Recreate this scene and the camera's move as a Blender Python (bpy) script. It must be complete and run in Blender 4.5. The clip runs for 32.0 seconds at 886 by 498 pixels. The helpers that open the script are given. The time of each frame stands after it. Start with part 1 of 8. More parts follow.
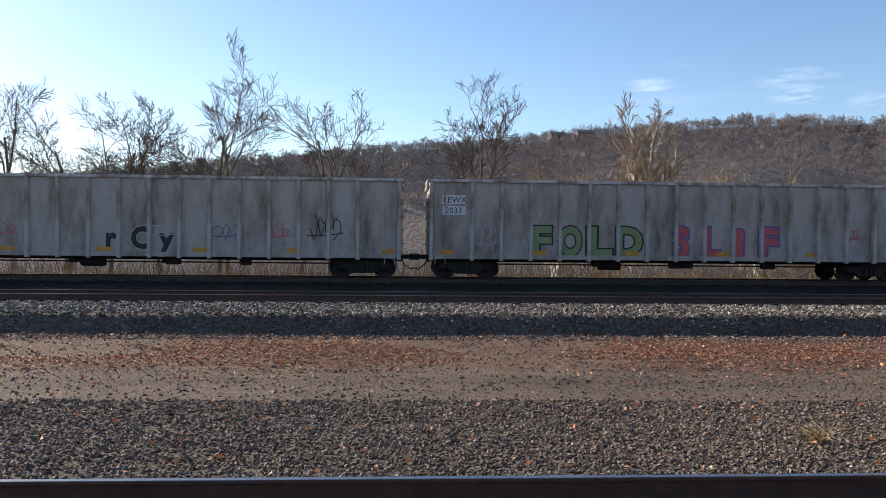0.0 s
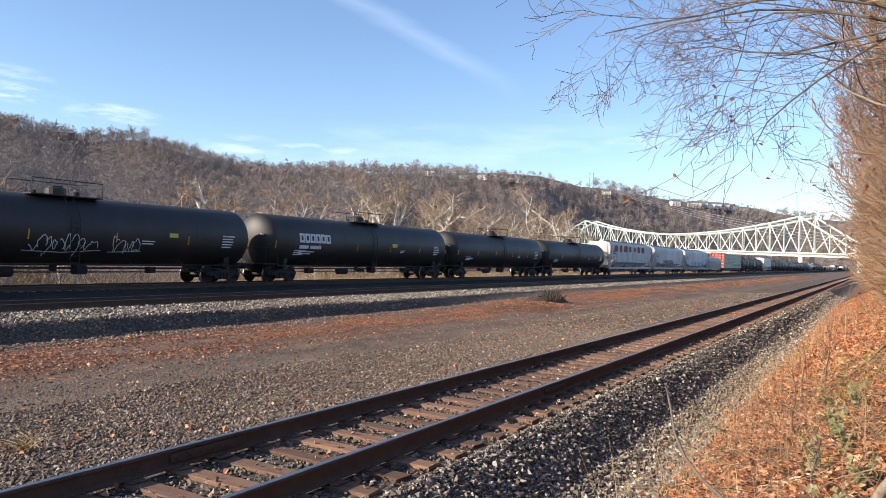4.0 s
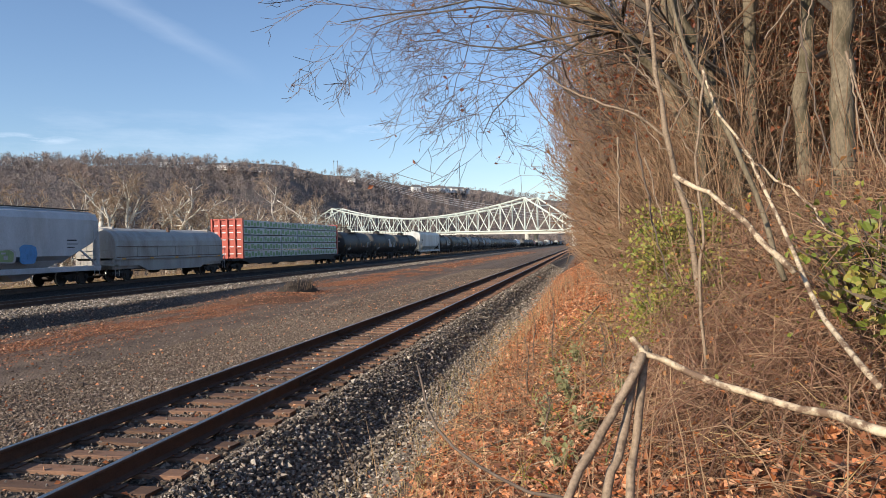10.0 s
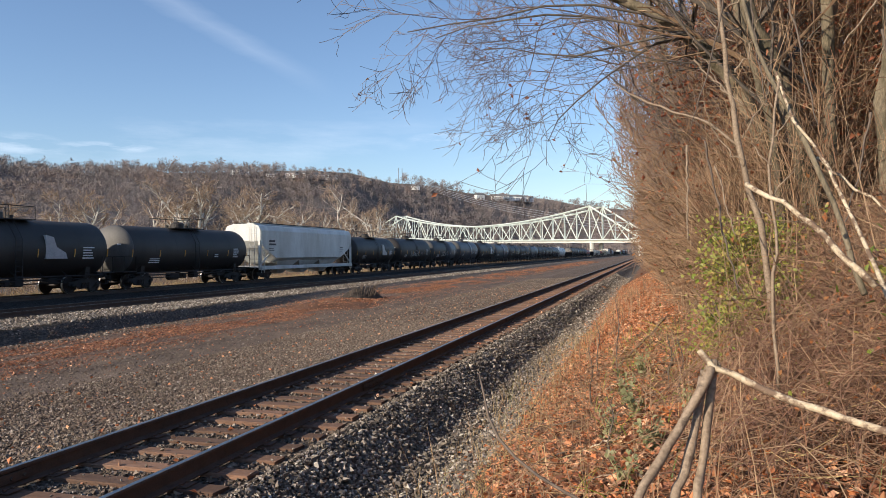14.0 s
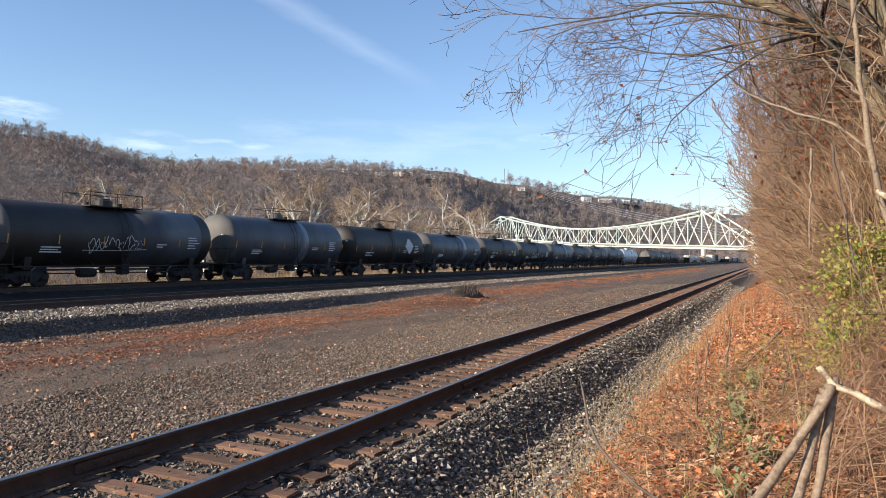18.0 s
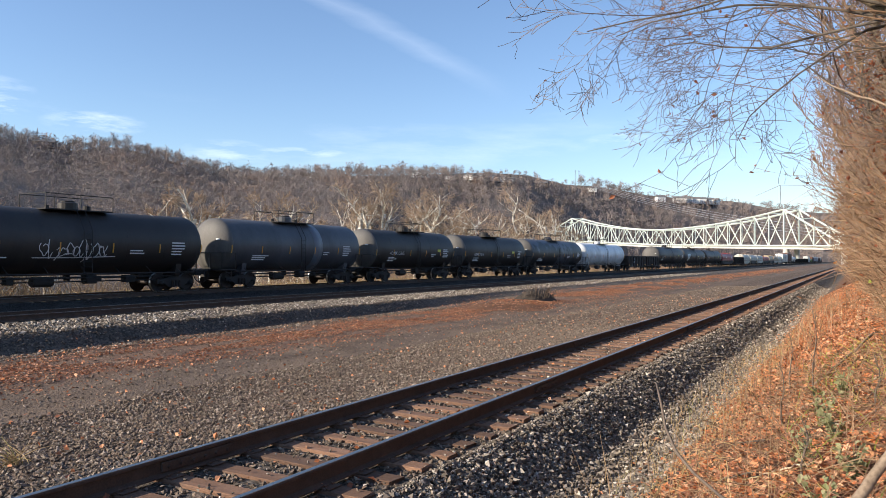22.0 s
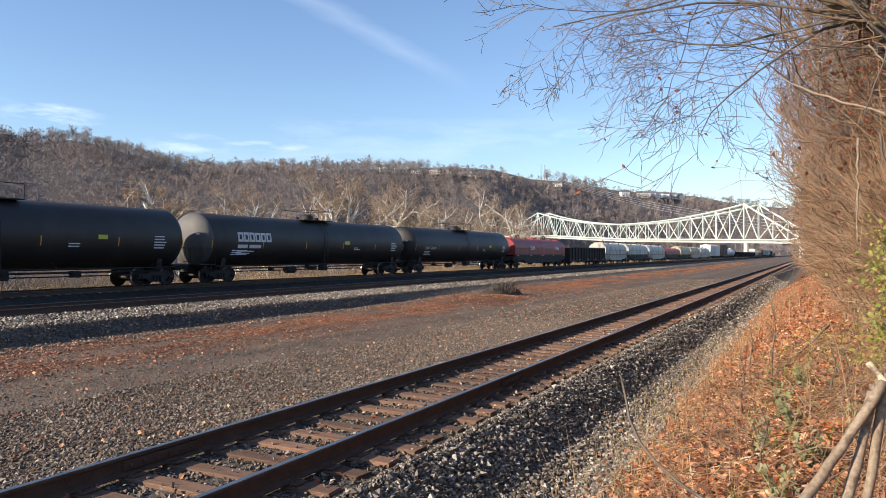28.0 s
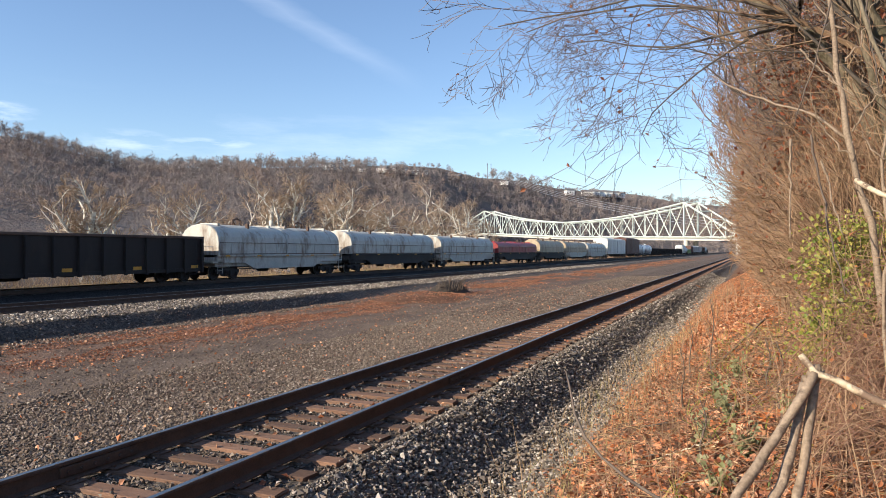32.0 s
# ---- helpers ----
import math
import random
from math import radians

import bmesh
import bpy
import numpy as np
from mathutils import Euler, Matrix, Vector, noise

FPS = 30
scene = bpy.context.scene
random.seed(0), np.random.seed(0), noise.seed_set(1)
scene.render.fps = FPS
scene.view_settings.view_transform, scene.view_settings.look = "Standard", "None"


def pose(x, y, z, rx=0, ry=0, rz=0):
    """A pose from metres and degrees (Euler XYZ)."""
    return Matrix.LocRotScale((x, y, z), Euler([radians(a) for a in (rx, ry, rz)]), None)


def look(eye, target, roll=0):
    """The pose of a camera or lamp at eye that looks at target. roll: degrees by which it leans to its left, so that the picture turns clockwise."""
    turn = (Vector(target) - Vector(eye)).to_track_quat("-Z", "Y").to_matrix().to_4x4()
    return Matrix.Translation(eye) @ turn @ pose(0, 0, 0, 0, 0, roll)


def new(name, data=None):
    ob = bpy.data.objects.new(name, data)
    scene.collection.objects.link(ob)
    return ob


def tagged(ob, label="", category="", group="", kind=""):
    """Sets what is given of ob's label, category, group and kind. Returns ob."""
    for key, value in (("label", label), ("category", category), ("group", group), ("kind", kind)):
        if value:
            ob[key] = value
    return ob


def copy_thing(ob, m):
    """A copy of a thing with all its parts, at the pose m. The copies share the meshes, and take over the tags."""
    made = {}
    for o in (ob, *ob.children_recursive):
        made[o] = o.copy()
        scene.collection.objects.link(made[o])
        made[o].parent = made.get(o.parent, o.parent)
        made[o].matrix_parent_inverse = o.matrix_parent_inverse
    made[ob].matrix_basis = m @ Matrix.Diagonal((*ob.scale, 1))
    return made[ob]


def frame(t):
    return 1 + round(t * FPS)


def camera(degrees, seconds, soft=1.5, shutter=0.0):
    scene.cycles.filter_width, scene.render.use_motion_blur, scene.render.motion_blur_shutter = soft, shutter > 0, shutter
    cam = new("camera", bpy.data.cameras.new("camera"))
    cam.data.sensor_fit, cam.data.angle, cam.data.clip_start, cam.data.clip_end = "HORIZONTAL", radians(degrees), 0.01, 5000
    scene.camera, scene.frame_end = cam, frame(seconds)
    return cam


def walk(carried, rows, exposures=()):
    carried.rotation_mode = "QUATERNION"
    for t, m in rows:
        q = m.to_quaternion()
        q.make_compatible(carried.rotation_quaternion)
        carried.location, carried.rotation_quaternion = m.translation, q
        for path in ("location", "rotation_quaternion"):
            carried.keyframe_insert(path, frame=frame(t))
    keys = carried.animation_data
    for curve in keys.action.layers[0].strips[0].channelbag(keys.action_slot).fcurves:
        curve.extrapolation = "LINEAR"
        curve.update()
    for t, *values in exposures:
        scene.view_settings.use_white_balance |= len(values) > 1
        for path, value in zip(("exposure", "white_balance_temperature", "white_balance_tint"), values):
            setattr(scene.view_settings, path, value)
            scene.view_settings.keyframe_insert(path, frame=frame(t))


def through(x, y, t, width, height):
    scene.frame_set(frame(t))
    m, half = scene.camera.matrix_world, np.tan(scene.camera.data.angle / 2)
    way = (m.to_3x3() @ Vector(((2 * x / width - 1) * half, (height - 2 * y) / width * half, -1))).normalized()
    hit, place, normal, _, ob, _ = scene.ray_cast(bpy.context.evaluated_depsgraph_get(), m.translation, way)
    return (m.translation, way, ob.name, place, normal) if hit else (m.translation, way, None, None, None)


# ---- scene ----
cam = camera(62.26, 32.0, soft=0.8)
EXPOSURE = (0.54, 0.92, 0.68, 0.38)
SKY_STRENGTH = 0.115
SUN_STRENGTH = 5.0

# The eye stays at one spot on the bank; headings clockwise from +y (across the tracks), tilt up, roll.
EYE = (0.0, 0.0, 1.976)


def aim(heading, tilt, roll=0.0):
    h, e = radians(heading), radians(tilt)
    way = Vector((math.sin(h) * math.cos(e), math.cos(h) * math.cos(e), math.sin(e)))
    return look(EYE, Vector(EYE) + way, roll)


PATH = [
    (0, 3.00, -1.16, 0.58), (0.5, 12.97, -1.28, 0.54), (1, 22.36, -1.22, 0.41), (1.5, 31.90, -0.90, 0.05),
    (2, 39.50, -0.53, 0.06), (2.5, 45.93, -0.12, 0.70), (3, 51.75, 0.22, 1.62), (3.5, 56.19, 0.44, 2.12),
    (4, 59.55, 0.54, 1.86), (4.5, 63.18, 0.43, 1.42), (6.5, 76.55, -0.48, -0.31), (7, 77.00, -0.41, -0.93),
    (7.5, 77.85, -0.85, -1.05), (8, 78.48, -1.03, -0.86), (8.5, 78.77, -1.33, -1.13), (9, 78.66, -1.12, -0.98),
    (9.5, 78.68, -0.46, -1.03), (10, 79.01, -0.26, -1.35), (10.5, 79.19, -0.08, -1.74), (11, 79.25, 0.06, -1.51),
    (11.5, 79.21, 0.06, -1.12), (12, 78.64, 0.09, -0.98), (12.5, 78.01, 0.16, -0.69), (13, 76.71, 0.28, -0.52),
    (13.5, 75.32, 0.35, -0.65), (14, 74.10, 0.45, -0.70), (14.5, 72.45, 0.48, -0.88), (15, 70.98, 0.45, -0.62),
    (15.5, 69.59, 0.37, 0.01), (17.5, 66.87, 0.41, 0.95), (18, 66.03, 0.44, 1.10), (18.5, 65.16, 0.43, 1.15),
    (19, 64.12, 0.48, 0.93), (19.5, 63.09, 0.55, 0.72), (20, 62.09, 0.59, 0.51), (20.5, 61.38, 0.67, 0.48),
    (21, 60.86, 0.72, 0.42), (21.5, 60.59, 0.69, 0.51), (22, 60.52, 0.63, 0.49), (22.5, 60.61, 0.52, 0.21),
    (23, 60.74, 0.42, 0.10), (23.5, 60.87, 0.22, 0.10), (24, 60.98, 0.17, 0.03), (24.5, 61.08, 0.15, 0.08),
    (26.5, 61.73, 0.10, 0.29), (27, 62.00, 0.13, 0.51), (27.5, 62.49, 0.20, 0.55), (28, 63.12, 0.22, 0.36),
    (28.5, 63.75, 0.15, 0.42), (29, 64.45, 0.10, 0.18), (29.5, 65.21, 0.11, 0.27), (30, 65.81, 0.11, 0.25),
    (30.5, 66.29, 0.14, 0.24), (31, 66.59, 0.13, 0.06), (31.5, 66.91, 0.13, -0.14), (32, 67.25, 0.10, 0.12)]
walk(cam, [(t, aim(a, b, c)) for t, a, b, c in PATH], exposures=[(0, EXPOSURE[0]), (1.2, EXPOSURE[1] + 0.08), (3.0, EXPOSURE[1] + 0.05), (6.5, EXPOSURE[3]), (15, EXPOSURE[3]), (19, EXPOSURE[2]), (25, EXPOSURE[2]), (32, EXPOSURE[2] - 0.04)])

# ---- world and sun ----
SUN_HEADING, SUN_HEIGHT = -51.0, 24.5
world = bpy.data.worlds.new("autumn_sky")
scene.world = world
world.use_nodes = True
wn, wl = world.node_tree.nodes, world.node_tree.links
wn.clear()
sky = wn.new("ShaderNodeTexSky")
sky.sky_type, sky.sun_disc = "NISHITA", False
sky.sun_elevation, sky.sun_rotation = radians(SUN_HEIGHT), radians(SUN_HEADING)
sky.air_density, sky.dust_density, sky.ozone_density = 1.0, 0.35, 2.2
back = wn.new("ShaderNodeBackground")
back.inputs["Strength"].default_value = SKY_STRENGTH
wout = wn.new("ShaderNodeOutputWorld")
# thin cirrus: stretched noise on the direction of view, stronger near the horizon
wtc = wn.new("ShaderNodeTexCoord")
wmap = wn.new("ShaderNodeMapping")
wmap.inputs["Scale"].default_value = (2.6, 2.6, 15.0)
wl.new(wtc.outputs["Generated"], wmap.inputs["Vector"])
wns = wn.new("ShaderNodeTexNoise")
wns.inputs["Scale"].default_value, wns.inputs["Detail"].default_value, wns.inputs["Roughness"].default_value = 1.6, 9.0, 0.62
wl.new(wmap.outputs["Vector"], wns.inputs["Vector"])
wramp = wn.new("ShaderNodeValToRGB")
wramp.color_ramp.elements[0].position, wramp.color_ramp.elements[1].position = 0.53, 0.78
wramp.color_ramp.elements[1].color = (0.42, 0.42, 0.42, 1)
wl.new(wns.outputs["Fac"], wramp.inputs["Fac"])


def wmath(op, a, b=None, c=None):
    m = wn.new("ShaderNodeMath")
    m.operation = op
    m.use_clamp = op == "SUBTRACT"
    for i, v in enumerate((a, b, c)):
        if v is None:
            continue
        if isinstance(v, (int, float)):
            m.inputs[i].default_value = v
        else:
            wl.new(v, m.inputs[i])
    return m.outputs[0]


def sky_way(az, el):
    a, e = radians(az), radians(el)
    return Vector((math.sin(a) * math.cos(e), math.cos(a) * math.cos(e), math.sin(e)))


def wdot(v):
    d = wn.new("ShaderNodeVectorMath")
    d.operation = "DOT_PRODUCT"
    wl.new(wtc.outputs["Generated"], d.inputs[0])
    d.inputs[1].default_value = v
    return d.outputs["Value"]


# an old vapour trail spread into a soft streak
s0, s1 = sky_way(37, 24.2), sky_way(66.0, 12.4)
across = s0.cross(s1).normalized()
along = (s1 - s0).normalized()
off = wmath("MULTIPLY_ADD", wns.outputs["Fac"], 0.03, wmath("ADD", wdot(across), -0.015))
wide = wmath("SUBTRACT", 1.0, wmath("MULTIPLY", wmath("ABSOLUTE", off), 62.0))
ends = wmath("MULTIPLY", wmath("SUBTRACT", along.dot(s1), wdot(along)), 9.0)
ends = wmath("MINIMUM", ends, 1.0)
front = wmath("MINIMUM", wmath("MULTIPLY", wmath("SUBTRACT", wdot((s0 + s1).normalized()), 0.90), 12.0), 1.0)
trail = wmath("MULTIPLY", wmath("MULTIPLY", wide, ends), wmath("MULTIPLY", front, 0.11))
wsep = wn.new("ShaderNodeSeparateXYZ")
wl.new(wtc.outputs["Generated"], wsep.inputs[0])
low = wmath("SUBTRACT", 1.0, wmath("MULTIPLY", wmath("ABSOLUTE", wmath("ADD", wsep.outputs["Z"], -0.146)), 17.0))
# small broken wisps
wmap2 = wn.new("ShaderNodeMapping")
wmap2.inputs["Scale"].default_value = (17.0, 17.0, 90.0)
wl.new(wtc.outputs["Generated"], wmap2.inputs["Vector"])
wns2 = wn.new("ShaderNodeTexNoise")
wns2.inputs["Scale"].default_value, wns2.inputs["Detail"].default_value, wns2.inputs["Roughness"].default_value = 1.0, 7.0, 0.6
wl.new(wmap2.outputs["Vector"], wns2.inputs["Vector"])
torn = wmath("MINIMUM", wmath("MULTIPLY", wmath("SUBTRACT", wns2.outputs["Fac"], 0.45), 3.4), 0.85)
wisps = None
for az, el, wide_az, wide_el, full in ((29.0, 9.9, 2.6, 0.7, 0.65), (35.0, 9.2, 3.6, 1.0, 0.6), (28.5, 11.0, 3.0, 0.9, 0.35), (49.6, 7.9, 3.4, 0.42, 0.6), (44.0, 7.7, 3.5, 1.0, 0.4), (18.5, 11.2, 2.2, 0.6, 0.6), (21.0, 12.6, 1.2, 0.4, 0.3), (74.0, 9.0, 3.0, 0.5, 0.35)):
    here = sky_way(az, el)
    east = sky_way(az + 90, 0)
    north = east.cross(here).normalized()
    u = wmath("MULTIPLY", wdot(east), 57.3 / wide_az)
    w = wmath("MULTIPLY", wdot(north), 57.3 / wide_el)
    r2 = wmath("ADD", wmath("MULTIPLY", u, u), wmath("MULTIPLY", w, w))
    ahead = wmath("GREATER_THAN", wdot(here), 0.0)
    one = wmath("MULTIPLY", wmath("MULTIPLY", wmath("SUBTRACT", 1.0, r2), ahead), full)
    wisps = one if wisps is None else wmath("ADD", wisps, one)
wisps = wmath("MULTIPLY", wisps, torn)
cover = wmath("MINIMUM", wmath("ADD", wmath("ADD", wmath("MULTIPLY", wmath("MULTIPLY", wramp.outputs["Color"], 0.55), low), trail), wisps), 0.8)
wmix = wn.new("ShaderNodeMixRGB")
wmix.inputs["Color2"].default_value = (7.5, 8.2, 9.4, 1)
wl.new(cover, wmix.inputs["Fac"])
# clear autumn air: a deeper blue
wtint = wn.new("ShaderNodeMixRGB")
wtint.blend_type = "MULTIPLY"
wtint.inputs["Fac"].default_value = 1.0
wtint.inputs["Color2"].default_value = (0.955, 1.0, 1.10, 1)
wl.new(sky.outputs["Color"], wtint.inputs["Color1"])
wl.new(wtint.outputs["Color"], wmix.inputs["Color1"])
wl.new(wmix.outputs["Color"], back.inputs["Color"])
wl.new(back.outputs["Background"], wout.inputs["Surface"])

sun_data = bpy.data.lights.new("sun", "SUN")
sun_data.energy, sun_data.angle, sun_data.color = SUN_STRENGTH, radians(0.55), (1.0, 0.87, 0.70)
sun = new("sun", sun_data)
sh, se = radians(SUN_HEADING), radians(SUN_HEIGHT)
sun_way = Vector((math.sin(sh) * math.cos(se), math.cos(sh) * math.cos(se), math.sin(se)))
sun.matrix_world = look(sun_way * 300, (0, 0, 0))

# ---- materials ----


def surface(name, dark, light, scale=8.0, fine=60.0, rough=0.8, metal=0.0, bump=0.3, depth=0.02, stain=None, stain_scale=0.6, stain_at=(0.55, 0.75), vary=0.0, coords="Object", island=False, stretch=None):
    """A surface with two scales of variation, relief, and optional stains."""
    m = bpy.data.materials.new(name)
    m.use_nodes = True
    n, l = m.node_tree.nodes, m.node_tree.links
    b = n["Principled BSDF"]
    tc = n.new("ShaderNodeTexCoord")
    vec = tc.outputs[coords]
    if stretch:
        mp = n.new("ShaderNodeMapping")
        mp.inputs["Scale"].default_value = stretch
        l.new(vec, mp.inputs["Vector"])
        vec = mp.outputs["Vector"]
    big, small = n.new("ShaderNodeTexNoise"), n.new("ShaderNodeTexNoise")
    for t, s, d in ((big, scale, 6.0), (small, fine, 4.0)):
        t.inputs["Scale"].default_value, t.inputs["Detail"].default_value, t.inputs["Roughness"].default_value = s, d, 0.6
        l.new(vec, t.inputs["Vector"])
    add = n.new("ShaderNodeMath")
    add.operation = "MULTIPLY_ADD"
    add.inputs[1].default_value, add.inputs[2].default_value = 0.5, 0.0
    l.new(small.outputs["Fac"], add.inputs[0])
    half = n.new("ShaderNodeMath")
    half.operation = "MULTIPLY_ADD"
    half.inputs[1].default_value = 0.5
    l.new(big.outputs["Fac"], half.inputs[0])
    l.new(add.outputs[0], half.inputs[2])
    ramp = n.new("ShaderNodeValToRGB")
    e = ramp.color_ramp.elements
    e[0].position, e[1].position = 0.34, 0.66
    e[0].color, e[1].color = (*dark, 1), (*light, 1)
    l.new(half.outputs[0], ramp.inputs["Fac"])
    col = ramp.outputs["Color"]
    if stain:
        sn = n.new("ShaderNodeTexNoise")
        sn.inputs["Scale"].default_value, sn.inputs["Detail"].default_value, sn.inputs["Roughness"].default_value = stain_scale, 8.0, 0.65
        l.new(vec, sn.inputs["Vector"])
        sr = n.new("ShaderNodeValToRGB")
        sr.color_ramp.elements[0].position, sr.color_ramp.elements[1].position = stain_at
        l.new(sn.outputs["Fac"], sr.inputs["Fac"])
        mx = n.new("ShaderNodeMixRGB")
        mx.inputs["Color2"].default_value = (*stain, 1)
        l.new(sr.outputs["Color"], mx.inputs["Fac"])
        l.new(col, mx.inputs["Color1"])
        col = mx.outputs["Color"]
    if vary:
        src = n.new("ShaderNodeNewGeometry").outputs["Random Per Island"] if island else n.new("ShaderNodeObjectInfo").outputs["Random"]
        mr = n.new("ShaderNodeMapRange")
        mr.inputs["To Min"].default_value, mr.inputs["To Max"].default_value = 1 - vary, 1 + vary
        l.new(src, mr.inputs["Value"])
        hs = n.new("ShaderNodeHueSaturation")
        l.new(mr.outputs["Result"], hs.inputs["Value"])
        l.new(col, hs.inputs["Color"])
        col = hs.outputs["Color"]
    l.new(col, b.inputs["Base Color"])
    b.inputs["Roughness"].default_value, b.inputs["Metallic"].default_value = rough, metal
    if bump:
        bp = n.new("ShaderNodeBump")
        bp.inputs["Strength"].default_value, bp.inputs["Distance"].default_value = bump, depth
        l.new(half.outputs[0], bp.inputs["Height"])
        l.new(bp.outputs["Normal"], b.inputs["Normal"])
    return m


def leafy(name, colors, rough=0.7, through=0.0):
    """Leaves, stones or twigs of one mesh: each loose piece takes its own colour from the row."""
    m = bpy.data.materials.new(name)
    m.use_nodes = True
    n, l = m.node_tree.nodes, m.node_tree.links
    b = n["Principled BSDF"]
    g = n.new("ShaderNodeNewGeometry")
    r = n.new("ShaderNodeValToRGB")
    r.color_ramp.interpolation = "LINEAR"
    e = r.color_ramp.elements
    while len(e) < len(colors):
        e.new(0.5)
    for i, c in enumerate(colors):
        e[i].position, e[i].color = i / (len(colors) - 1), (*c, 1)
    l.new(g.outputs["Random Per Island"], r.inputs["Fac"])
    tc, ns, mx = n.new("ShaderNodeTexCoord"), n.new("ShaderNodeTexNoise"), n.new("ShaderNodeMixRGB")
    ns.inputs["Scale"].default_value, ns.inputs["Detail"].default_value = 35.0, 4.0
    l.new(tc.outputs["Object"], ns.inputs["Vector"])
    mx.blend_type = "MULTIPLY"
    mx.inputs["Fac"].default_value = 0.25
    l.new(r.outputs["Color"], mx.inputs["Color1"])
    l.new(ns.outputs["Color"], mx.inputs["Color2"])
    bc = n.new("ShaderNodeBrightContrast")
    bc.inputs["Bright"].default_value = 0.0
    l.new(mx.outputs["Color"], bc.inputs["Color"])
    l.new(bc.outputs["Color"], b.inputs["Base Color"])
    b.inputs["Roughness"].default_value = rough
    if through:
        tr, ms = n.new("ShaderNodeBsdfTranslucent"), n.new("ShaderNodeMixShader")
        l.new(bc.outputs["Color"], tr.inputs["Color"])
        ms.inputs["Fac"].default_value = through
        l.new(b.outputs["BSDF"], ms.inputs[1])
        l.new(tr.outputs["BSDF"], ms.inputs[2])
        l.new(ms.outputs["Shader"], n["Material Output"].inputs["Surface"])
    return m


# ---- mesh helpers ----


def part(name, bm, material, parent=None, label="", at=None, smooth=False):
    """One bmesh as one mesh object under a thing or a part."""
    me = bpy.data.meshes.new(name)
    if smooth:
        for f in bm.faces:
            f.smooth = True
    bm.to_mesh(me)
    bm.free()
    for mt in material if isinstance(material, (list, tuple)) else (material,):
        me.materials.append(mt)
    ob = new(name, me)
    if parent:
        ob.parent = parent
    if at is not None:
        ob.matrix_basis = at
    if label:
        ob["label"] = label
    return ob


def raw(name, verts, faces, material, parent=None, label="", smooth=False):
    me = bpy.data.meshes.new(name)
    me.from_pydata(verts, [], faces)
    me.materials.append(material)
    if smooth:
        me.shade_smooth()
    ob = new(name, me)
    if parent:
        ob.parent = parent
    if label:
        ob["label"] = label
    return ob


def box(bm, x0, x1, y0, y1, z0, z1, bevel=0.0):
    v = bmesh.ops.create_cube(bm, size=1.0, matrix=Matrix.Translation(((x0 + x1) / 2, (y0 + y1) / 2, (z0 + z1) / 2)) @ Matrix.Diagonal((abs(x1 - x0), abs(y1 - y0), abs(z1 - z0), 1)))["verts"]
    if bevel:
        edges = list({e for q in v for e in q.link_edges})
        bmesh.ops.bevel(bm, geom=edges, offset=bevel, segments=1, affect="EDGES", profile=0.5)
    return bm


def tube(bm, points, radii, sides=6, cap=True):
    """A round bar along points; radii is one number or one for each point."""
    pts = [Vector(p) for p in points]
    rs = radii if isinstance(radii, (list, tuple)) else [radii] * len(pts)
    rings = []
    for i, p in enumerate(pts):
        d = (pts[min(i + 1, len(pts) - 1)] - pts[max(i - 1, 0)]).normalized()
        if i == 0:
            a = d.cross(Vector((0, 0, 1)) if abs(d.z) < 0.95 else Vector((1, 0, 0))).normalized()
        else:
            a = (a - d * a.dot(d)).normalized()
        b = d.cross(a)
        rings.append([bm.verts.new(p + rs[i] * (math.cos(2 * math.pi * k / sides) * a + math.sin(2 * math.pi * k / sides) * b)) for k in range(sides)])
    for r0, r1 in zip(rings, rings[1:]):
        for k in range(sides):
            bm.faces.new((r0[k], r0[(k + 1) % sides], r1[(k + 1) % sides], r1[k]))
    if cap:
        bm.faces.new(rings[0][::-1])
        bm.faces.new(rings[-1])
    return bm


def prism(bm, outline, axis, a, b):
    """An outline of two coordinates pushed along axis 'x', 'y' or 'z' from a to b."""
    def place(u, v, w):
        return {"x": (w, u, v), "y": (u, w, v), "z": (u, v, w)}[axis]
    r0 = [bm.verts.new(place(u, v, a)) for u, v in outline]
    r1 = [bm.verts.new(place(u, v, b)) for u, v in outline]
    n = len(outline)
    fs = [bm.faces.new(r0[::-1]), bm.faces.new(r1)]
    for k in range(n):
        fs.append(bm.faces.new((r0[k], r0[(k + 1) % n], r1[(k + 1) % n], r1[k])))
    bmesh.ops.recalc_face_normals(bm, faces=fs)
    return bm


def lathe(bm, profile, sides=24, centre=(0, 0)):
    """Turns (x, radius) pairs round an axis along x, at (y, z) = centre."""
    rings = []
    for x, r in profile:
        rings.append([bm.verts.new((x, centre[0] + r * math.sin(2 * math.pi * k / sides), centre[1] + r * math.cos(2 * math.pi * k / sides))) for k in range(sides)] if r > 1e-4 else [bm.verts.new((x, centre[0], centre[1]))])
    fs = []
    for r0, r1 in zip(rings, rings[1:]):
        if len(r0) == 1 and len(r1) == 1:
            continue
        for k in range(sides):
            j = (k + 1) % sides
            if len(r0) == 1:
                fs.append(bm.faces.new((r0[0], r1[j], r1[k])))
            elif len(r1) == 1:
                fs.append(bm.faces.new((r0[k], r0[j], r1[0])))
            else:
                fs.append(bm.faces.new((r0[k], r0[j], r1[j], r1[k])))
    bmesh.ops.recalc_face_normals(bm, faces=fs)
    return bm


def empty(name, label, category, group="", kind=""):
    ob = new(name)
    ob.empty_display_size = 0.3
    return tagged(ob, label, category, group, kind)


rng = random.Random(7)

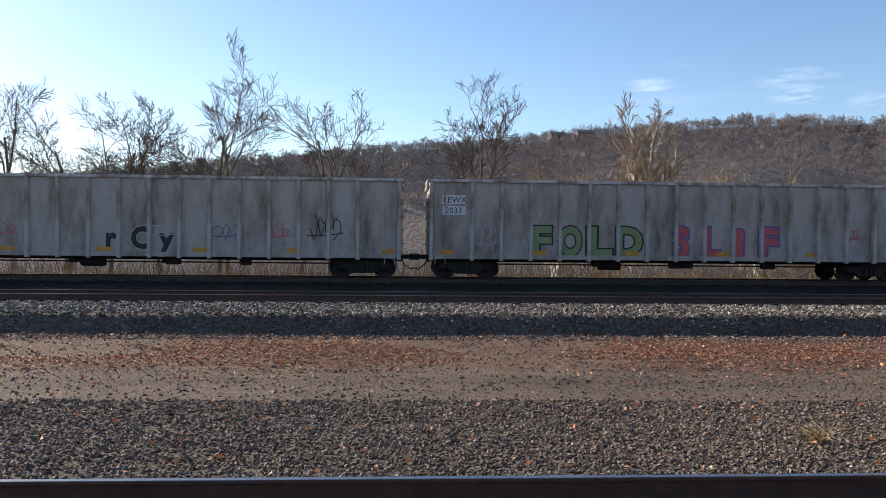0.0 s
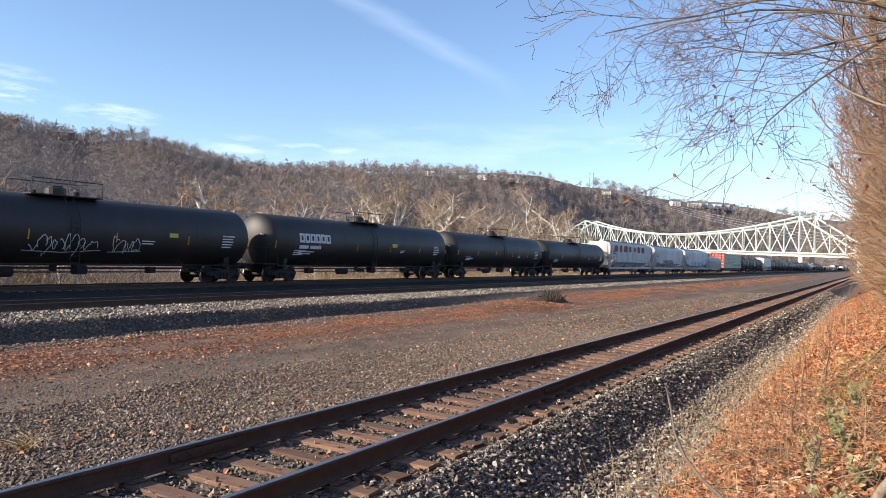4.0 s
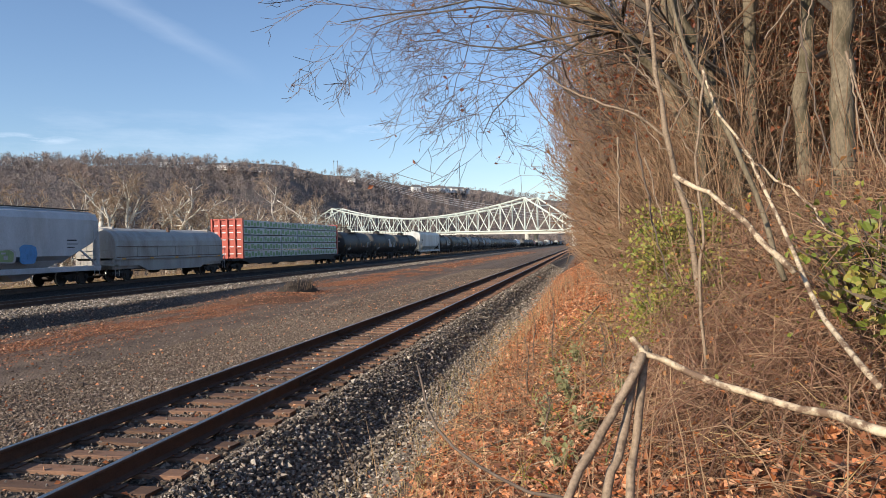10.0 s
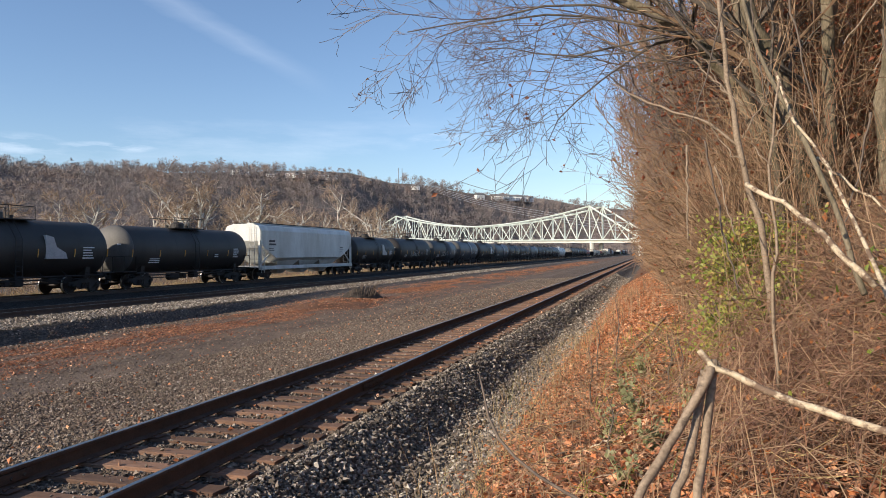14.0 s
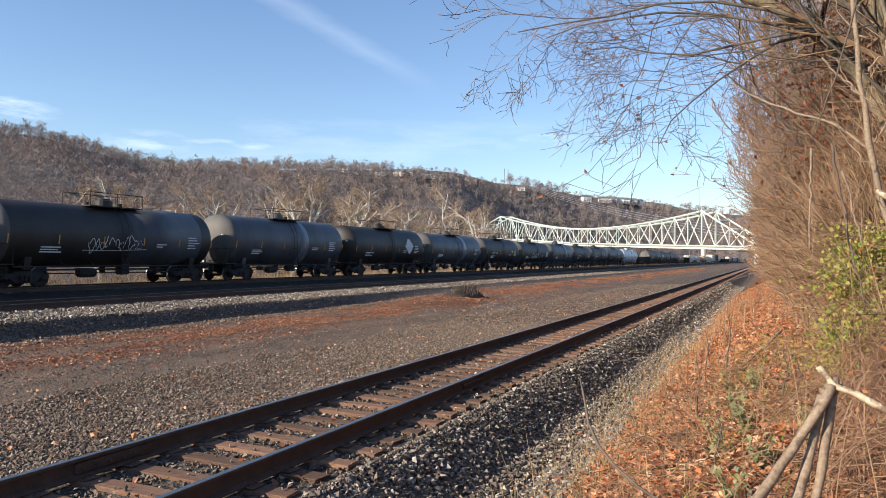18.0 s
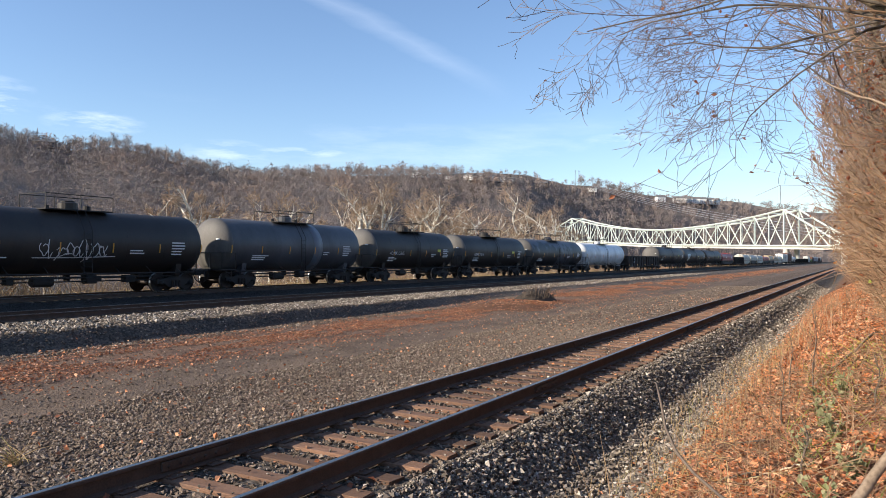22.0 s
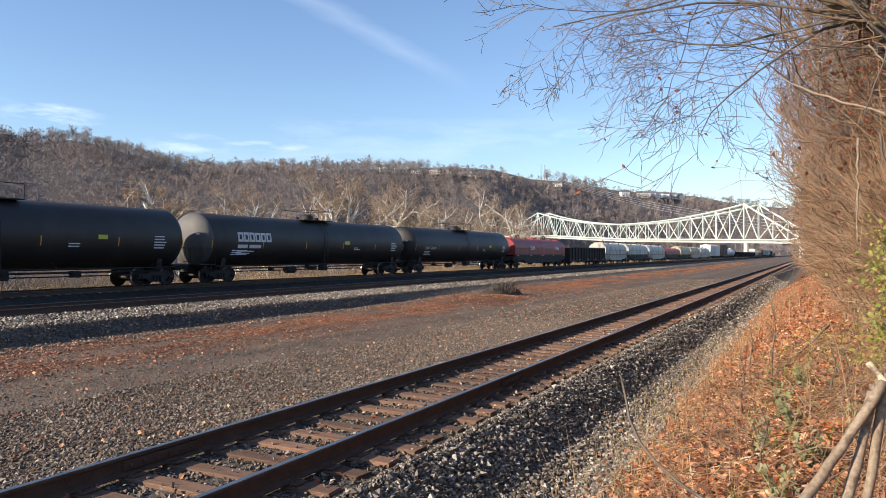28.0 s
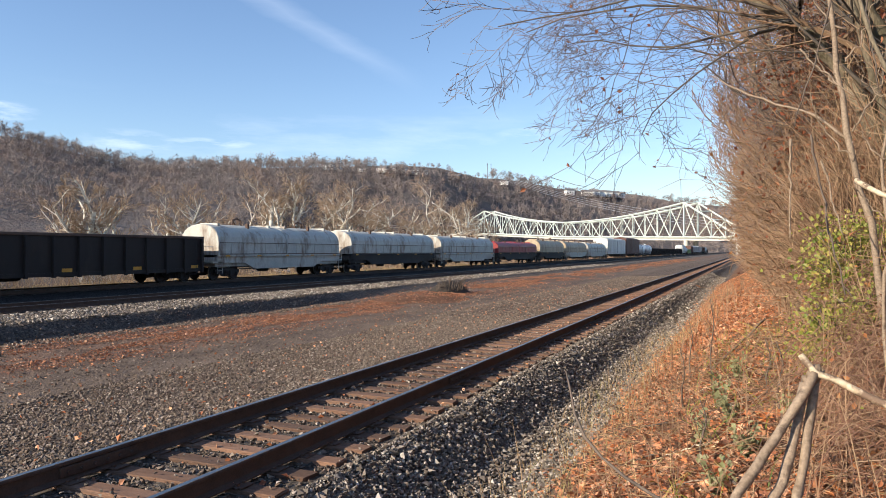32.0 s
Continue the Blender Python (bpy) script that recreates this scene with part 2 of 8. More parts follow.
# ---- ground ----
TRACK_Y, TRACK_B, TRACK_C = 5.163, 22.8, 30.75      # centre lines: near track, empty main, the train's main
RAIL_B, RAIL_C = 0.12, 0.155                        # heights of the rail tops; the near rail tops lie at 0
YARD = -0.42


def step(a, b, v):
    t = min(1.0, max(0.0, (v - a) / (b - a)))
    return t * t * (3 - 2 * t)


def rise(points, v):
    for (a, p), (b, q) in zip(points, points[1:]):
        if v <= b:
            return p + (q - p) * max(0.0, (v - a) / (b - a))
    return points[-1][1]


SECTION = [(-60, 4.5), (-14, 3.6), (-6, 2.5), (-3, 1.65), (-1, 0.86), (0.0, 0.40), (1.0, -0.10), (1.9, -0.58), (2.2, -0.72), (2.55, -0.79), (3.0, -0.68), (3.5, -0.36), (3.75, -0.235),
           (6.5, -0.235), (6.9, -0.27), (9.0, -0.40), (10.4, YARD), (13.2, YARD), (16.9, YARD - 0.02), (17.75, YARD - 0.07), (18.3, -0.05), (18.7, -0.06), (20.9, -0.09), (21.4, -0.09), (24.2, -0.09),
           (25.8, -0.16), (28.0, -0.12), (29.0, -0.06), (32.5, -0.06), (33.6, -0.2), (36, -0.45), (44, -1.0), (52, -3.0), (66, -6.0), (75, -9), (3200, -9)]


def ground_z(x, y):
    z = rise(SECTION, y)
    if 9.5 < y < 22:
        # past the heap the yard comes up to the main's shoulder
        z += 0.26 * step(24, 48, x) * step(9.5, 16.5, y) * (1 - step(17.7, 18.3, y))
    if y < 1.7:
        z += 0.10 * noise.noise((x * 0.35, y * 0.35, 0)) * step(1.7, 0.5, y) + 0.03 * noise.noise((x * 1.9, y * 1.9, 4))
    elif 6.5 < y < 20:
        z += 0.035 * noise.noise((x * 0.25, y * 0.6, 2)) + 0.012 * noise.noise((x * 1.1, y * 2.2, 7))
        for rut in (11.0, 12.6):
            z -= 0.03 * math.exp(-((y - rut) / 0.25) ** 2)
    return z


def lines(spans):
    out = []
    for a, b, s in spans:
        k = max(1, round((b - a) / s))
        out += [a + (b - a) * i / k for i in range(k)]
    return out + [spans[-1][1]]


gx = lines([(-4500, -600, 800), (-600, -60, 60), (-60, -12, 3), (-12, 30, 0.4), (30, 80, 1.2), (80, 300, 8), (300, 1000, 50), (1000, 4500, 700)])
gy = lines([(-4500, -60, 800), (-60, -14, 6), (-14, -4, 1), (-4, 4, 0.22), (4, 7, 0.4), (7, 17.6, 0.45), (17.6, 18.8, 0.09), (18.8, 20, 0.25), (20, 34, 0.4), (34, 80, 3), (80, 400, 60), (400, 4500, 800)])
gv = [(x, y, ground_z(x, y)) for x in gx for y in gy]
gn = len(gy)
gf = [(i * gn + j, (i + 1) * gn + j, (i + 1) * gn + j + 1, i * gn + j + 1) for i in range(len(gx) - 1) for j in range(gn - 1)]


def ground_material():
    """Bands of leaf litter, ballast, gravel, dirt and dry grass across the tracks, with ragged edges."""
    m = bpy.data.materials.new("yard_ground")
    m.use_nodes = True
    n, l = m.node_tree.nodes, m.node_tree.links
    b = n["Principled BSDF"]
    tc, sep = n.new("ShaderNodeTexCoord"), n.new("ShaderNodeSeparateXYZ")
    l.new(tc.outputs["Object"], sep.inputs[0])

    def tex(kind, scale, detail=5.0, stretch=None):
        t = n.new(kind)
        t.inputs["Scale"].default_value = scale
        if kind == "ShaderNodeTexNoise":
            t.inputs["Detail"].default_value, t.inputs["Roughness"].default_value = detail, 0.65
        src = tc.outputs["Object"]
        if stretch:
            mp = n.new("ShaderNodeMapping")
            mp.inputs["Scale"].default_value = stretch
            l.new(src, mp.inputs["Vector"])
            src = mp.outputs["Vector"]
        l.new(src, t.inputs["Vector"])
        return t

    edge = tex("ShaderNodeTexNoise", 0.9, 8.0, (0.25, 1, 1))
    wob = n.new("ShaderNodeMath")
    wob.operation = "MULTIPLY_ADD"
    wob.inputs[1].default_value = 1.6
    l.new(edge.outputs["Fac"], wob.inputs[0])
    l.new(sep.outputs["Y"], wob.inputs[2])
    rng_ = n.new("ShaderNodeMapRange")
    rng_.inputs["From Min"].default_value, rng_.inputs["From Max"].default_value = -9.2, 50.8
    l.new(wob.outputs[0], rng_.inputs["Value"])

    def bands(stops):
        r = n.new("ShaderNodeValToRGB")
        e = r.color_ramp.elements
        while len(e) < len(stops):
            e.new(0.5)
        for q, (y, c) in zip(e, stops):
            q.position, q.color = (y + 10) / 60, (*c, 1) if isinstance(c, tuple) else (c, c, c, 1)
        l.new(rng_.outputs["Result"], r.inputs["Fac"])
        return r.outputs["Color"]

    # The main tracks' band: dirty ballast, made near black to deepen the train's shade.
    soil, stone, gravel, dirt, litter, shaded_ballast, grass = (0.17, 0.085, 0.045), (0.108, 0.090, 0.074), (0.122, 0.088, 0.064), (0.160, 0.117, 0.086), (0.165, 0.102, 0.070), (0.020, 0.017, 0.015), (0.24, 0.18, 0.09)
    tone = bands([(-10, soil), (1.5, soil), (2.0, stone), (6.6, stone), (7.2, gravel), (10.0, gravel), (10.5, dirt), (11.4, dirt), (11.8, gravel), (12.3, dirt), (12.7, dirt), (13.2, litter), (16.3, litter), (16.9, gravel), (18.2, stone), (21.0, stone), (21.5, shaded_ballast), (33.2, shaded_ballast), (35, grass), (45, grass)])
    # coarse patches, then the stones
    patch = tex("ShaderNodeTexNoise", 0.8, 7.0)
    pr = n.new("ShaderNodeMapRange")
    pr.inputs["From Min"].default_value, pr.inputs["From Max"].default_value = 0.3, 0.7
    pr.inputs["To Min"].default_value, pr.inputs["To Max"].default_value = 0.72, 1.25
    l.new(patch.outputs["Fac"], pr.inputs["Value"])
    cell = tex("ShaderNodeTexVoronoi", 20.0)
    cr = n.new("ShaderNodeMapRange")
    cr.inputs["To Min"].default_value, cr.inputs["To Max"].default_value = 0.45, 1.6
    cs = n.new("ShaderNodeSeparateColor")
    l.new(cell.outputs["Color"], cs.inputs[0])
    l.new(cs.outputs[0], cr.inputs["Value"])
    fine = tex("ShaderNodeTexNoise", 55.0, 5.0)
    fr = n.new("ShaderNodeMapRange")
    fr.inputs["From Min"].default_value, fr.inputs["From Max"].default_value = 0.3, 0.7
    fr.inputs["To Min"].default_value, fr.inputs["To Max"].default_value = 0.6, 1.4
    l.new(fine.outputs["Fac"], fr.inputs["Value"])
    stony = bands([(-10, 0.1), (1.5, 0.1), (2.0, 1.0), (10.0, 0.9), (10.5, 0.15), (11.4, 0.15), (11.8, 0.6), (12.3, 0.15), (13.2, 0.2), (13.6, 0.45), (16.8, 0.6), (18.2, 1.0), (33, 1.0), (35, 0.2), (45, 0.2)])
    mixs = n.new("ShaderNodeMixRGB")
    mixs.inputs["Color1"].default_value = (1, 1, 1, 1)
    l.new(stony, mixs.inputs["Fac"])
    l.new(cr.outputs["Result"], mixs.inputs["Color2"])
    col = tone
    for f in (pr.outputs["Result"], mixs.outputs["Color"], fr.outputs["Result"]):
        mu = n.new("ShaderNodeMixRGB")
        mu.blend_type = "MULTIPLY"
        mu.inputs["Fac"].default_value = 1.0
        l.new(col, mu.inputs["Color1"])
        l.new(f, mu.inputs["Color2"])
        col = mu.outputs["Color"]
    l.new(col, b.inputs["Base Color"])
    b.inputs["Roughness"].default_value = 0.9
    b.inputs["Specular IOR Level"].default_value = 0.25
    dist = n.new("ShaderNodeMath")
    dist.operation = "MULTIPLY_ADD"
    dist.inputs[1].default_value = -0.9
    l.new(cell.outputs["Distance"], dist.inputs[0])
    l.new(fine.outputs["Fac"], dist.inputs[2])
    bp = n.new("ShaderNodeBump")
    bp.inputs["Strength"].default_value, bp.inputs["Distance"].default_value = 0.9, 0.035
    l.new(dist.outputs[0], bp.inputs["Height"])
    l.new(bp.outputs["Normal"], b.inputs["Normal"])
    return m


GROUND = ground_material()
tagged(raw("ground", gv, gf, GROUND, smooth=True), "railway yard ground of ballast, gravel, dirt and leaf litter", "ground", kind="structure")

WATER = surface("river_water", (0.03, 0.045, 0.05), (0.05, 0.065, 0.07), 0.4, 3.0, rough=0.08, bump=0.25, depth=0.05)
bm = bmesh.new()
box(bm, -1500, 2600, 62, 700, -6.4, -5.5)
tagged(part("river", bm, WATER), "broad grey river behind the railway embankment", "river", kind="structure")

# ---- tracks ----
RAIL_HEAD = surface("worn_rail_steel", (0.20, 0.19, 0.185), (0.36, 0.35, 0.34), 3, 40, rough=0.36, metal=1.0, bump=0.05)
RAIL_WEB = surface("rusty_rail_web", (0.055, 0.035, 0.026), (0.12, 0.075, 0.052), 6, 60, rough=0.85, bump=0.3, depth=0.004)
TIE_WOOD = surface("weathered_tie_wood", (0.080, 0.040, 0.025), (0.25, 0.140, 0.086), 2.2, 26, rough=0.9, bump=0.6, depth=0.012, stain=(0.07, 0.05, 0.04), stain_scale=1.3, vary=0.35, stretch=(6, 0.6, 3))
DARK_TIE = surface("sooty_tie_wood", (0.03, 0.024, 0.02), (0.065, 0.052, 0.042), 2, 30, rough=0.9, bump=0.4)
PLATE = surface("rusty_tie_plate", (0.07, 0.042, 0.03), (0.15, 0.085, 0.055), 9, 60, rough=0.8, bump=0.3, depth=0.003)


DULL_HEAD = surface("dull_rail_steel", (0.10, 0.095, 0.09), (0.20, 0.19, 0.18), 3, 40, rough=0.5, metal=1.0, bump=0.05)


def rail(parent, y, top, x0, x1):
    web = [(-0.076, -0.184), (0.076, -0.184), (0.076, -0.172), (0.012, -0.150), (0.009, -0.045), (0.036, -0.032), (0.036, -0.012), (0.028, -0.004), (-0.028, -0.004), (-0.036, -0.012), (-0.036, -0.032), (-0.009, -0.045), (-0.012, -0.150), (-0.076, -0.172)]
    r = part("rail", prism(bmesh.new(), [(y + u, top + v) for u, v in web], "x", x0, x1), RAIL_WEB, parent)
    head = [(-0.029, -0.006), (0.029, -0.006), (0.027, 0.0), (-0.027, 0.0)]
    part("rail_head", prism(bmesh.new(), [(y + u, top + v) for u, v in head], "x", x0, x1), RAIL_HEAD if top == 0 else DULL_HEAD, r, "bright worn running surface")
    return r


def tie_mesh(seed, wood):
    r = random.Random(seed)
    bm = bmesh.new()
    box(bm, -0.115, 0.115, -1.3, 1.3, -0.17, 0.0, 0.012)
    for v in bm.verts:
        v.co += Vector((r.uniform(-0.008, 0.008), r.uniform(-0.02, 0.02), r.uniform(-0.006, 0.004)))
    me = bpy.data.meshes.new("tie")
    bm.to_mesh(me)
    bm.free()
    me.materials.append(wood)
    return me


near_track = empty("railway_track_1", "near railway track with worn rails on weathered wooden ties", "railway track", kind="structure")
for dy in (-0.7525, 0.7525):
    rail(near_track, TRACK_Y + dy, 0.0, -60, 900)
ties = [tie_mesh(s, TIE_WOOD) for s in range(6)]
tie_rows = []
x = -5.0
while len(tie_rows) < 285:
    tie_rows.append(x)
    x += 0.533 + rng.uniform(-0.03, 0.03)
for x in tie_rows:
    t = new("tie", ties[rng.randrange(6)])
    t.parent = near_track
    t.matrix_basis = pose(x, TRACK_Y + rng.uniform(-0.04, 0.04), -0.19 + rng.uniform(-0.012, 0.006), 0, 0, rng.uniform(-1.2, 1.2))
far_ties = bmesh.new()
x = tie_rows[-1] + 0.53
while x < 420:
    box(far_ties, x - 0.11, x + 0.11, TRACK_Y - 1.3, TRACK_Y + 1.3, -0.34, -0.19)
    x += 0.53
tagged(part("distant_ties", far_ties, TIE_WOOD, near_track), kind="stuff")
bm = bmesh.new()
box(bm, -0.09, 0.09, -0.17, 0.17, 0, 0.014, 0.004)
for sx, sy in ((-0.05, -0.09), (0.05, -0.09), (-0.05, 0.09), (0.05, 0.09)):
    box(bm, sx - 0.013, sx + 0.013, sy - 0.016, sy + 0.016, 0.012, 0.034)
plate_me = bpy.data.meshes.new("tie_plate")
bm.to_mesh(plate_me)
bm.free()
plate_me.materials.append(PLATE)
for x in tie_rows[:110]:
    for dy in (-0.7525, 0.7525):
        p = new("tie_plate", plate_me)
        p.parent = near_track
        p.matrix_basis = pose(x, TRACK_Y + dy, -0.194)
# joint bars on the near track
bm = bmesh.new()
for s in (-1, 1):
    box(bm, -0.46, 0.46, s * 0.012, s * 0.040, -0.145, -0.05, 0.006)
    for k in range(6):
        tube(bm, [(-0.38 + 0.152 * k, s * 0.03, -0.10), (-0.38 + 0.152 * k, s * 0.065, -0.10)], 0.018, 6)
joint_me = bpy.data.meshes.new("joint_bar")
bm.to_mesh(joint_me)
bm.free()
joint_me.materials.append(RAIL_WEB)
for x, dy in ((5.35, 0.7525), (17.3, 0.7525), (11.2, -0.7525), (23.0, -0.7525)):
    j = new("joint_bar", joint_me)
    j.parent = near_track
    j.matrix_basis = pose(x, TRACK_Y + dy, 0)

for num, (cy, top) in enumerate(((TRACK_B, RAIL_B), (TRACK_C, RAIL_C)), 2):
    tr = empty("railway_track_%d" % num, "main line railway track on dark ballast", "railway track", kind="structure")
    for dy in (-0.7525, 0.7525):
        rail(tr, cy + dy, top, -200, 1500)
    bm = bmesh.new()
    x = -60.0
    while x < 330:
        e = rng.uniform(-0.05, 0.05)
        box(bm, x - 0.115, x + 0.115, cy - 1.3 + e, cy + 1.3 + e, top - 0.36, top - 0.186)
        x += 0.53
    tagged(part("ties", bm, DARK_TIE, tr), kind="stuff")

# ---- far hills ----
# Slope colour lightened and greyed to put distance haze into it.
WOODS = surface("bare_wooded_slope", (0.115, 0.097, 0.089), (0.185, 0.155, 0.14), 0.035, 0.30, rough=1.0, bump=1.0, depth=6.0, stain=(0.17, 0.115, 0.085), stain_scale=0.012, stain_at=(0.5, 0.68))
RIDGE = [(-75, 1.2), (-30, 2.5), (-12, 5.0), (-4.3, 6.0), (0, 6.4), (8, 6.95), (16, 7.6), (24.5, 7.95), (29, 7.8), (33, 7.1), (36.5, 7.65), (40.3, 6.8), (43.8, 5.95), (48.4, 6.05), (55, 6.25), (63.6, 6.6), (66.9, 6.4), (70.2, 5.6), (72.3, 5.5), (76.5, 4.7), (79.3, 4.45), (82.4, 4.2), (84.3, 3.7), (88, 3.25), (100, 3.0), (130, 1.5)]


def ridge_far(az):
    return rise([(-75, 700), (20, 760), (40, 900), (66, 1100), (85, 1700), (130, 1900)], az)


def hill_z(az, d):
    """Height of the hillside at distance d metres in direction az."""
    top = ridge_far(az)
    zr = math.tan(radians(rise(RIDGE, az))) * top + 2
    foot = rise([(-75, 0.50), (52, 0.50), (62, 0.76), (90, 0.76), (130, 0.6)], az) * top
    t = (d - foot) / (top - foot)
    z = -6 + (zr + 6) * (min(1, max(0, t)) ** 0.85)
    if t > 1:
        z = zr - (d - top) * 0.05
    x, y = d * math.sin(radians(az)), d * math.cos(radians(az))
    z += (9 * noise.noise((x / 160, y / 160, 3)) + 4 * noise.noise((x / 55, y / 55, 9))) * step(0.02, 0.3, t) * (1 - step(0.75, 1.0, t))
    return z


az_list = [-75 + 1.0 * i for i in range(206)]
d_list = [0.46 + 0.03 * i for i in range(19)] + [1.08, 1.3]
hv = []
for az in az_list:
    for k in d_list:
        d = k * ridge_far(az)
        hv.append((d * math.sin(radians(az)), d * math.cos(radians(az)), hill_z(az, d)))
hn = len(d_list)
hf = [(i * hn + j, i * hn + j + 1, (i + 1) * hn + j + 1, (i + 1) * hn + j) for i in range(len(az_list) - 1) for j in range(hn - 1)]
tagged(raw("hillside", hv, hf, WOODS, smooth=True), "long brown hill of leafless woods across the river", "hill", kind="structure")

# ---- road bridge ----
BRIDGE = surface("pale_bridge_paint", (0.46, 0.52, 0.47), (0.62, 0.67, 0.61), 0.15, 1.5, rough=0.6, bump=0.0, stain=(0.42, 0.40, 0.33), stain_scale=0.2, stain_at=(0.6, 0.85))
DECK = surface("bridge_deck", (0.42, 0.42, 0.38), (0.58, 0.57, 0.52), 0.2, 2, rough=0.8, bump=0.0)
bridge = empty("truss_bridge", "long pale green-white steel cantilever truss bridge over the river", "bridge")
B0, B1 = Vector((518.7, 36.9, 0)), Vector((727.5, 252.4, 0))
b_way = (B1 - B0).normalized()
b_side = Vector((-b_way.y, b_way.x, 0))
MAIN = (B1 - B0).length


def deck_z(s):
    return rise([(-400, 9.5), (-45, 10.2), (MAIN / 2, 13.6), (MAIN, 19.6), (MAIN + 400, 26)], s)


def chord_h(s):
    if s < 0:
        return rise([(-46, 1.5), (0, 23)], s)
    if s > MAIN:
        return rise([(MAIN, 23.5), (MAIN + 88, 1.5)], s)
    return 12.3 + 11 * (abs(s - MAIN / 2) / (MAIN / 2)) ** 2.1


def at_bridge(s, h, side):
    p = B0 + b_way * s + b_side * (6.0 * side)
    return Vector((p.x, p.y, deck_z(s) + h))


stations = [-46, -37, -25, -12.5, 0] + [MAIN * k / 22 for k in range(1, 23)] + [MAIN + q for q in (15, 31, 46, 62, 76, 88)]
for side in (-1, 1):
    for i, (a, b) in enumerate(zip(stations, stations[1:])):
        part("top_chord", tube(bmesh.new(), [at_bridge(a, chord_h(a), side), at_bridge(b, chord_h(b), side)], 0.62, 4), BRIDGE, bridge)
        part("bottom_chord", tube(bmesh.new(), [at_bridge(a, 0, side), at_bridge(b, 0, side)], 0.6, 4), BRIDGE, bridge)
        lo, hi = (a, b) if i % 2 else (b, a)
        part("diagonal", tube(bmesh.new(), [at_bridge(lo, 0, side), at_bridge(hi, chord_h(hi), side)], 0.42, 4), BRIDGE, bridge)
        if chord_h(b) > 1:
            part("post", tube(bmesh.new(), [at_bridge(b, 0, side), at_bridge(b, chord_h(b), side)], 0.5 if b in (0, MAIN) else 0.30, 4), BRIDGE, bridge)
for s in stations[1:-1]:
    part("top_strut", tube(bmesh.new(), [at_bridge(s, chord_h(s), -1), at_bridge(s, chord_h(s), 1)], 0.3, 4), BRIDGE, bridge)
bm = bmesh.new()
for a, b in zip([-260] + stations, stations + [MAIN + 300]):
    q = [at_bridge(a, -0.5, -0.9), at_bridge(b, -0.5, -0.9), at_bridge(b, -0.5, 0.9), at_bridge(a, -0.5, 0.9)]
    q += [p - Vector((0, 0, 1.6)) for p in q]
    v = [bm.verts.new(p) for p in q]
    for f in ((0, 1, 2, 3), (7, 6, 5, 4), (0, 4, 5, 1), (1, 5, 6, 2), (2, 6, 7, 3), (3, 7, 4, 0)):
        bm.faces.new([v[k] for k in f])
part("deck", bm, DECK, bridge)
for s in (-150, -90, -46, 0, MAIN, MAIN + 88, MAIN + 150, MAIN + 220):
    bm = bmesh.new()
    for side in (-0.7, 0.7):
        p = at_bridge(s, -2, side)
        tube(bm, [(p.x, p.y, -12), (p.x, p.y, p.z)], 1.6, 10)
    part("pier", bm, DECK, bridge)

# ---- the train ----
def paint(name, c, rough=0.45, grime=(0.10, 0.085, 0.07), spread=0.25, at=(0.5, 0.8), scale=0.5, stretch=(1, 1, 0.35)):
    return surface(name, tuple(v * (1 - spread) for v in c), tuple(min(1, v * (1 + spread)) for v in c), 0.9, 30, rough=rough, bump=0.08, depth=0.01, stain=grime, stain_scale=scale, stain_at=at, stretch=stretch)


BLACK_TANK = paint("black_tank_paint", (0.021, 0.0165, 0.0145), 0.55, (0.040, 0.032, 0.025))
DULL_TANK = paint("dull_black_tank_paint", (0.024, 0.020, 0.0175), 0.6, (0.046, 0.037, 0.030))
GREY_TANK = paint("blue_grey_tank_paint", (0.13, 0.145, 0.175), 0.4, (0.07, 0.07, 0.075))
WORN_TANK = paint("worn_grey_tank_paint", (0.075, 0.078, 0.088), 0.5, (0.022, 0.021, 0.021), scale=0.35)
# Front heads: dusty grey, painted paler than the barrel for the sun on them.
HEAD_SUNLIT = paint("pale_grey_tank_head", (0.105, 0.098, 0.09), 0.65, (0.04, 0.037, 0.034))
STREAK_TANK = paint("blue_black_streaked_paint", (0.080, 0.084, 0.102), 0.5, (0.014, 0.014, 0.016), at=(0.52, 0.57), scale=0.35, stretch=(0.6, 1, 0.5))
WHITE_TANK = paint("white_tank_paint", (0.66, 0.67, 0.68), 0.45, (0.30, 0.29, 0.27))
GREY_GON = paint("pale_grey_gondola_paint", (0.48, 0.425, 0.37), 0.65, (0.20, 0.15, 0.11), at=(0.44, 0.66), scale=0.9)
GREY_POST = paint("stained_grey_post_paint", (0.50, 0.46, 0.41), 0.6, (0.23, 0.165, 0.12), at=(0.42, 0.60), scale=2.2)
BLACK_GON = paint("black_gondola_paint", (0.021, 0.014, 0.011), 0.75, (0.046, 0.031, 0.022), scale=0.8)
RUST_TOP = paint("rusty_top_rail", (0.11, 0.065, 0.045), 0.8, (0.05, 0.035, 0.03))
RUST_RED = paint("red_rust", (0.25, 0.085, 0.045), 0.85, (0.14, 0.06, 0.04), scale=1.5)
TAN_END = paint("tan_rusted_end_paint", (0.36, 0.30, 0.22), 0.7, (0.14, 0.09, 0.06))
HOPPER = paint("off_white_hopper_paint", (0.46, 0.47, 0.49), 0.55, (0.26, 0.22, 0.18), scale=0.4)
HOPPER_RUST = paint("rust_streaked_hopper_paint", (0.46, 0.46, 0.46), 0.6, (0.22, 0.09, 0.05), at=(0.55, 0.68), scale=0.8, stretch=(1, 1, 0.25))
HOPPER_WHITE = paint("clean_white_hopper_paint", (0.60, 0.60, 0.57), 0.5, (0.36, 0.33, 0.27), scale=0.3)
COIL_GREY = paint("weathered_grey_coil_cover", (0.34, 0.33, 0.31), 0.6, (0.17, 0.13, 0.10), scale=0.6)
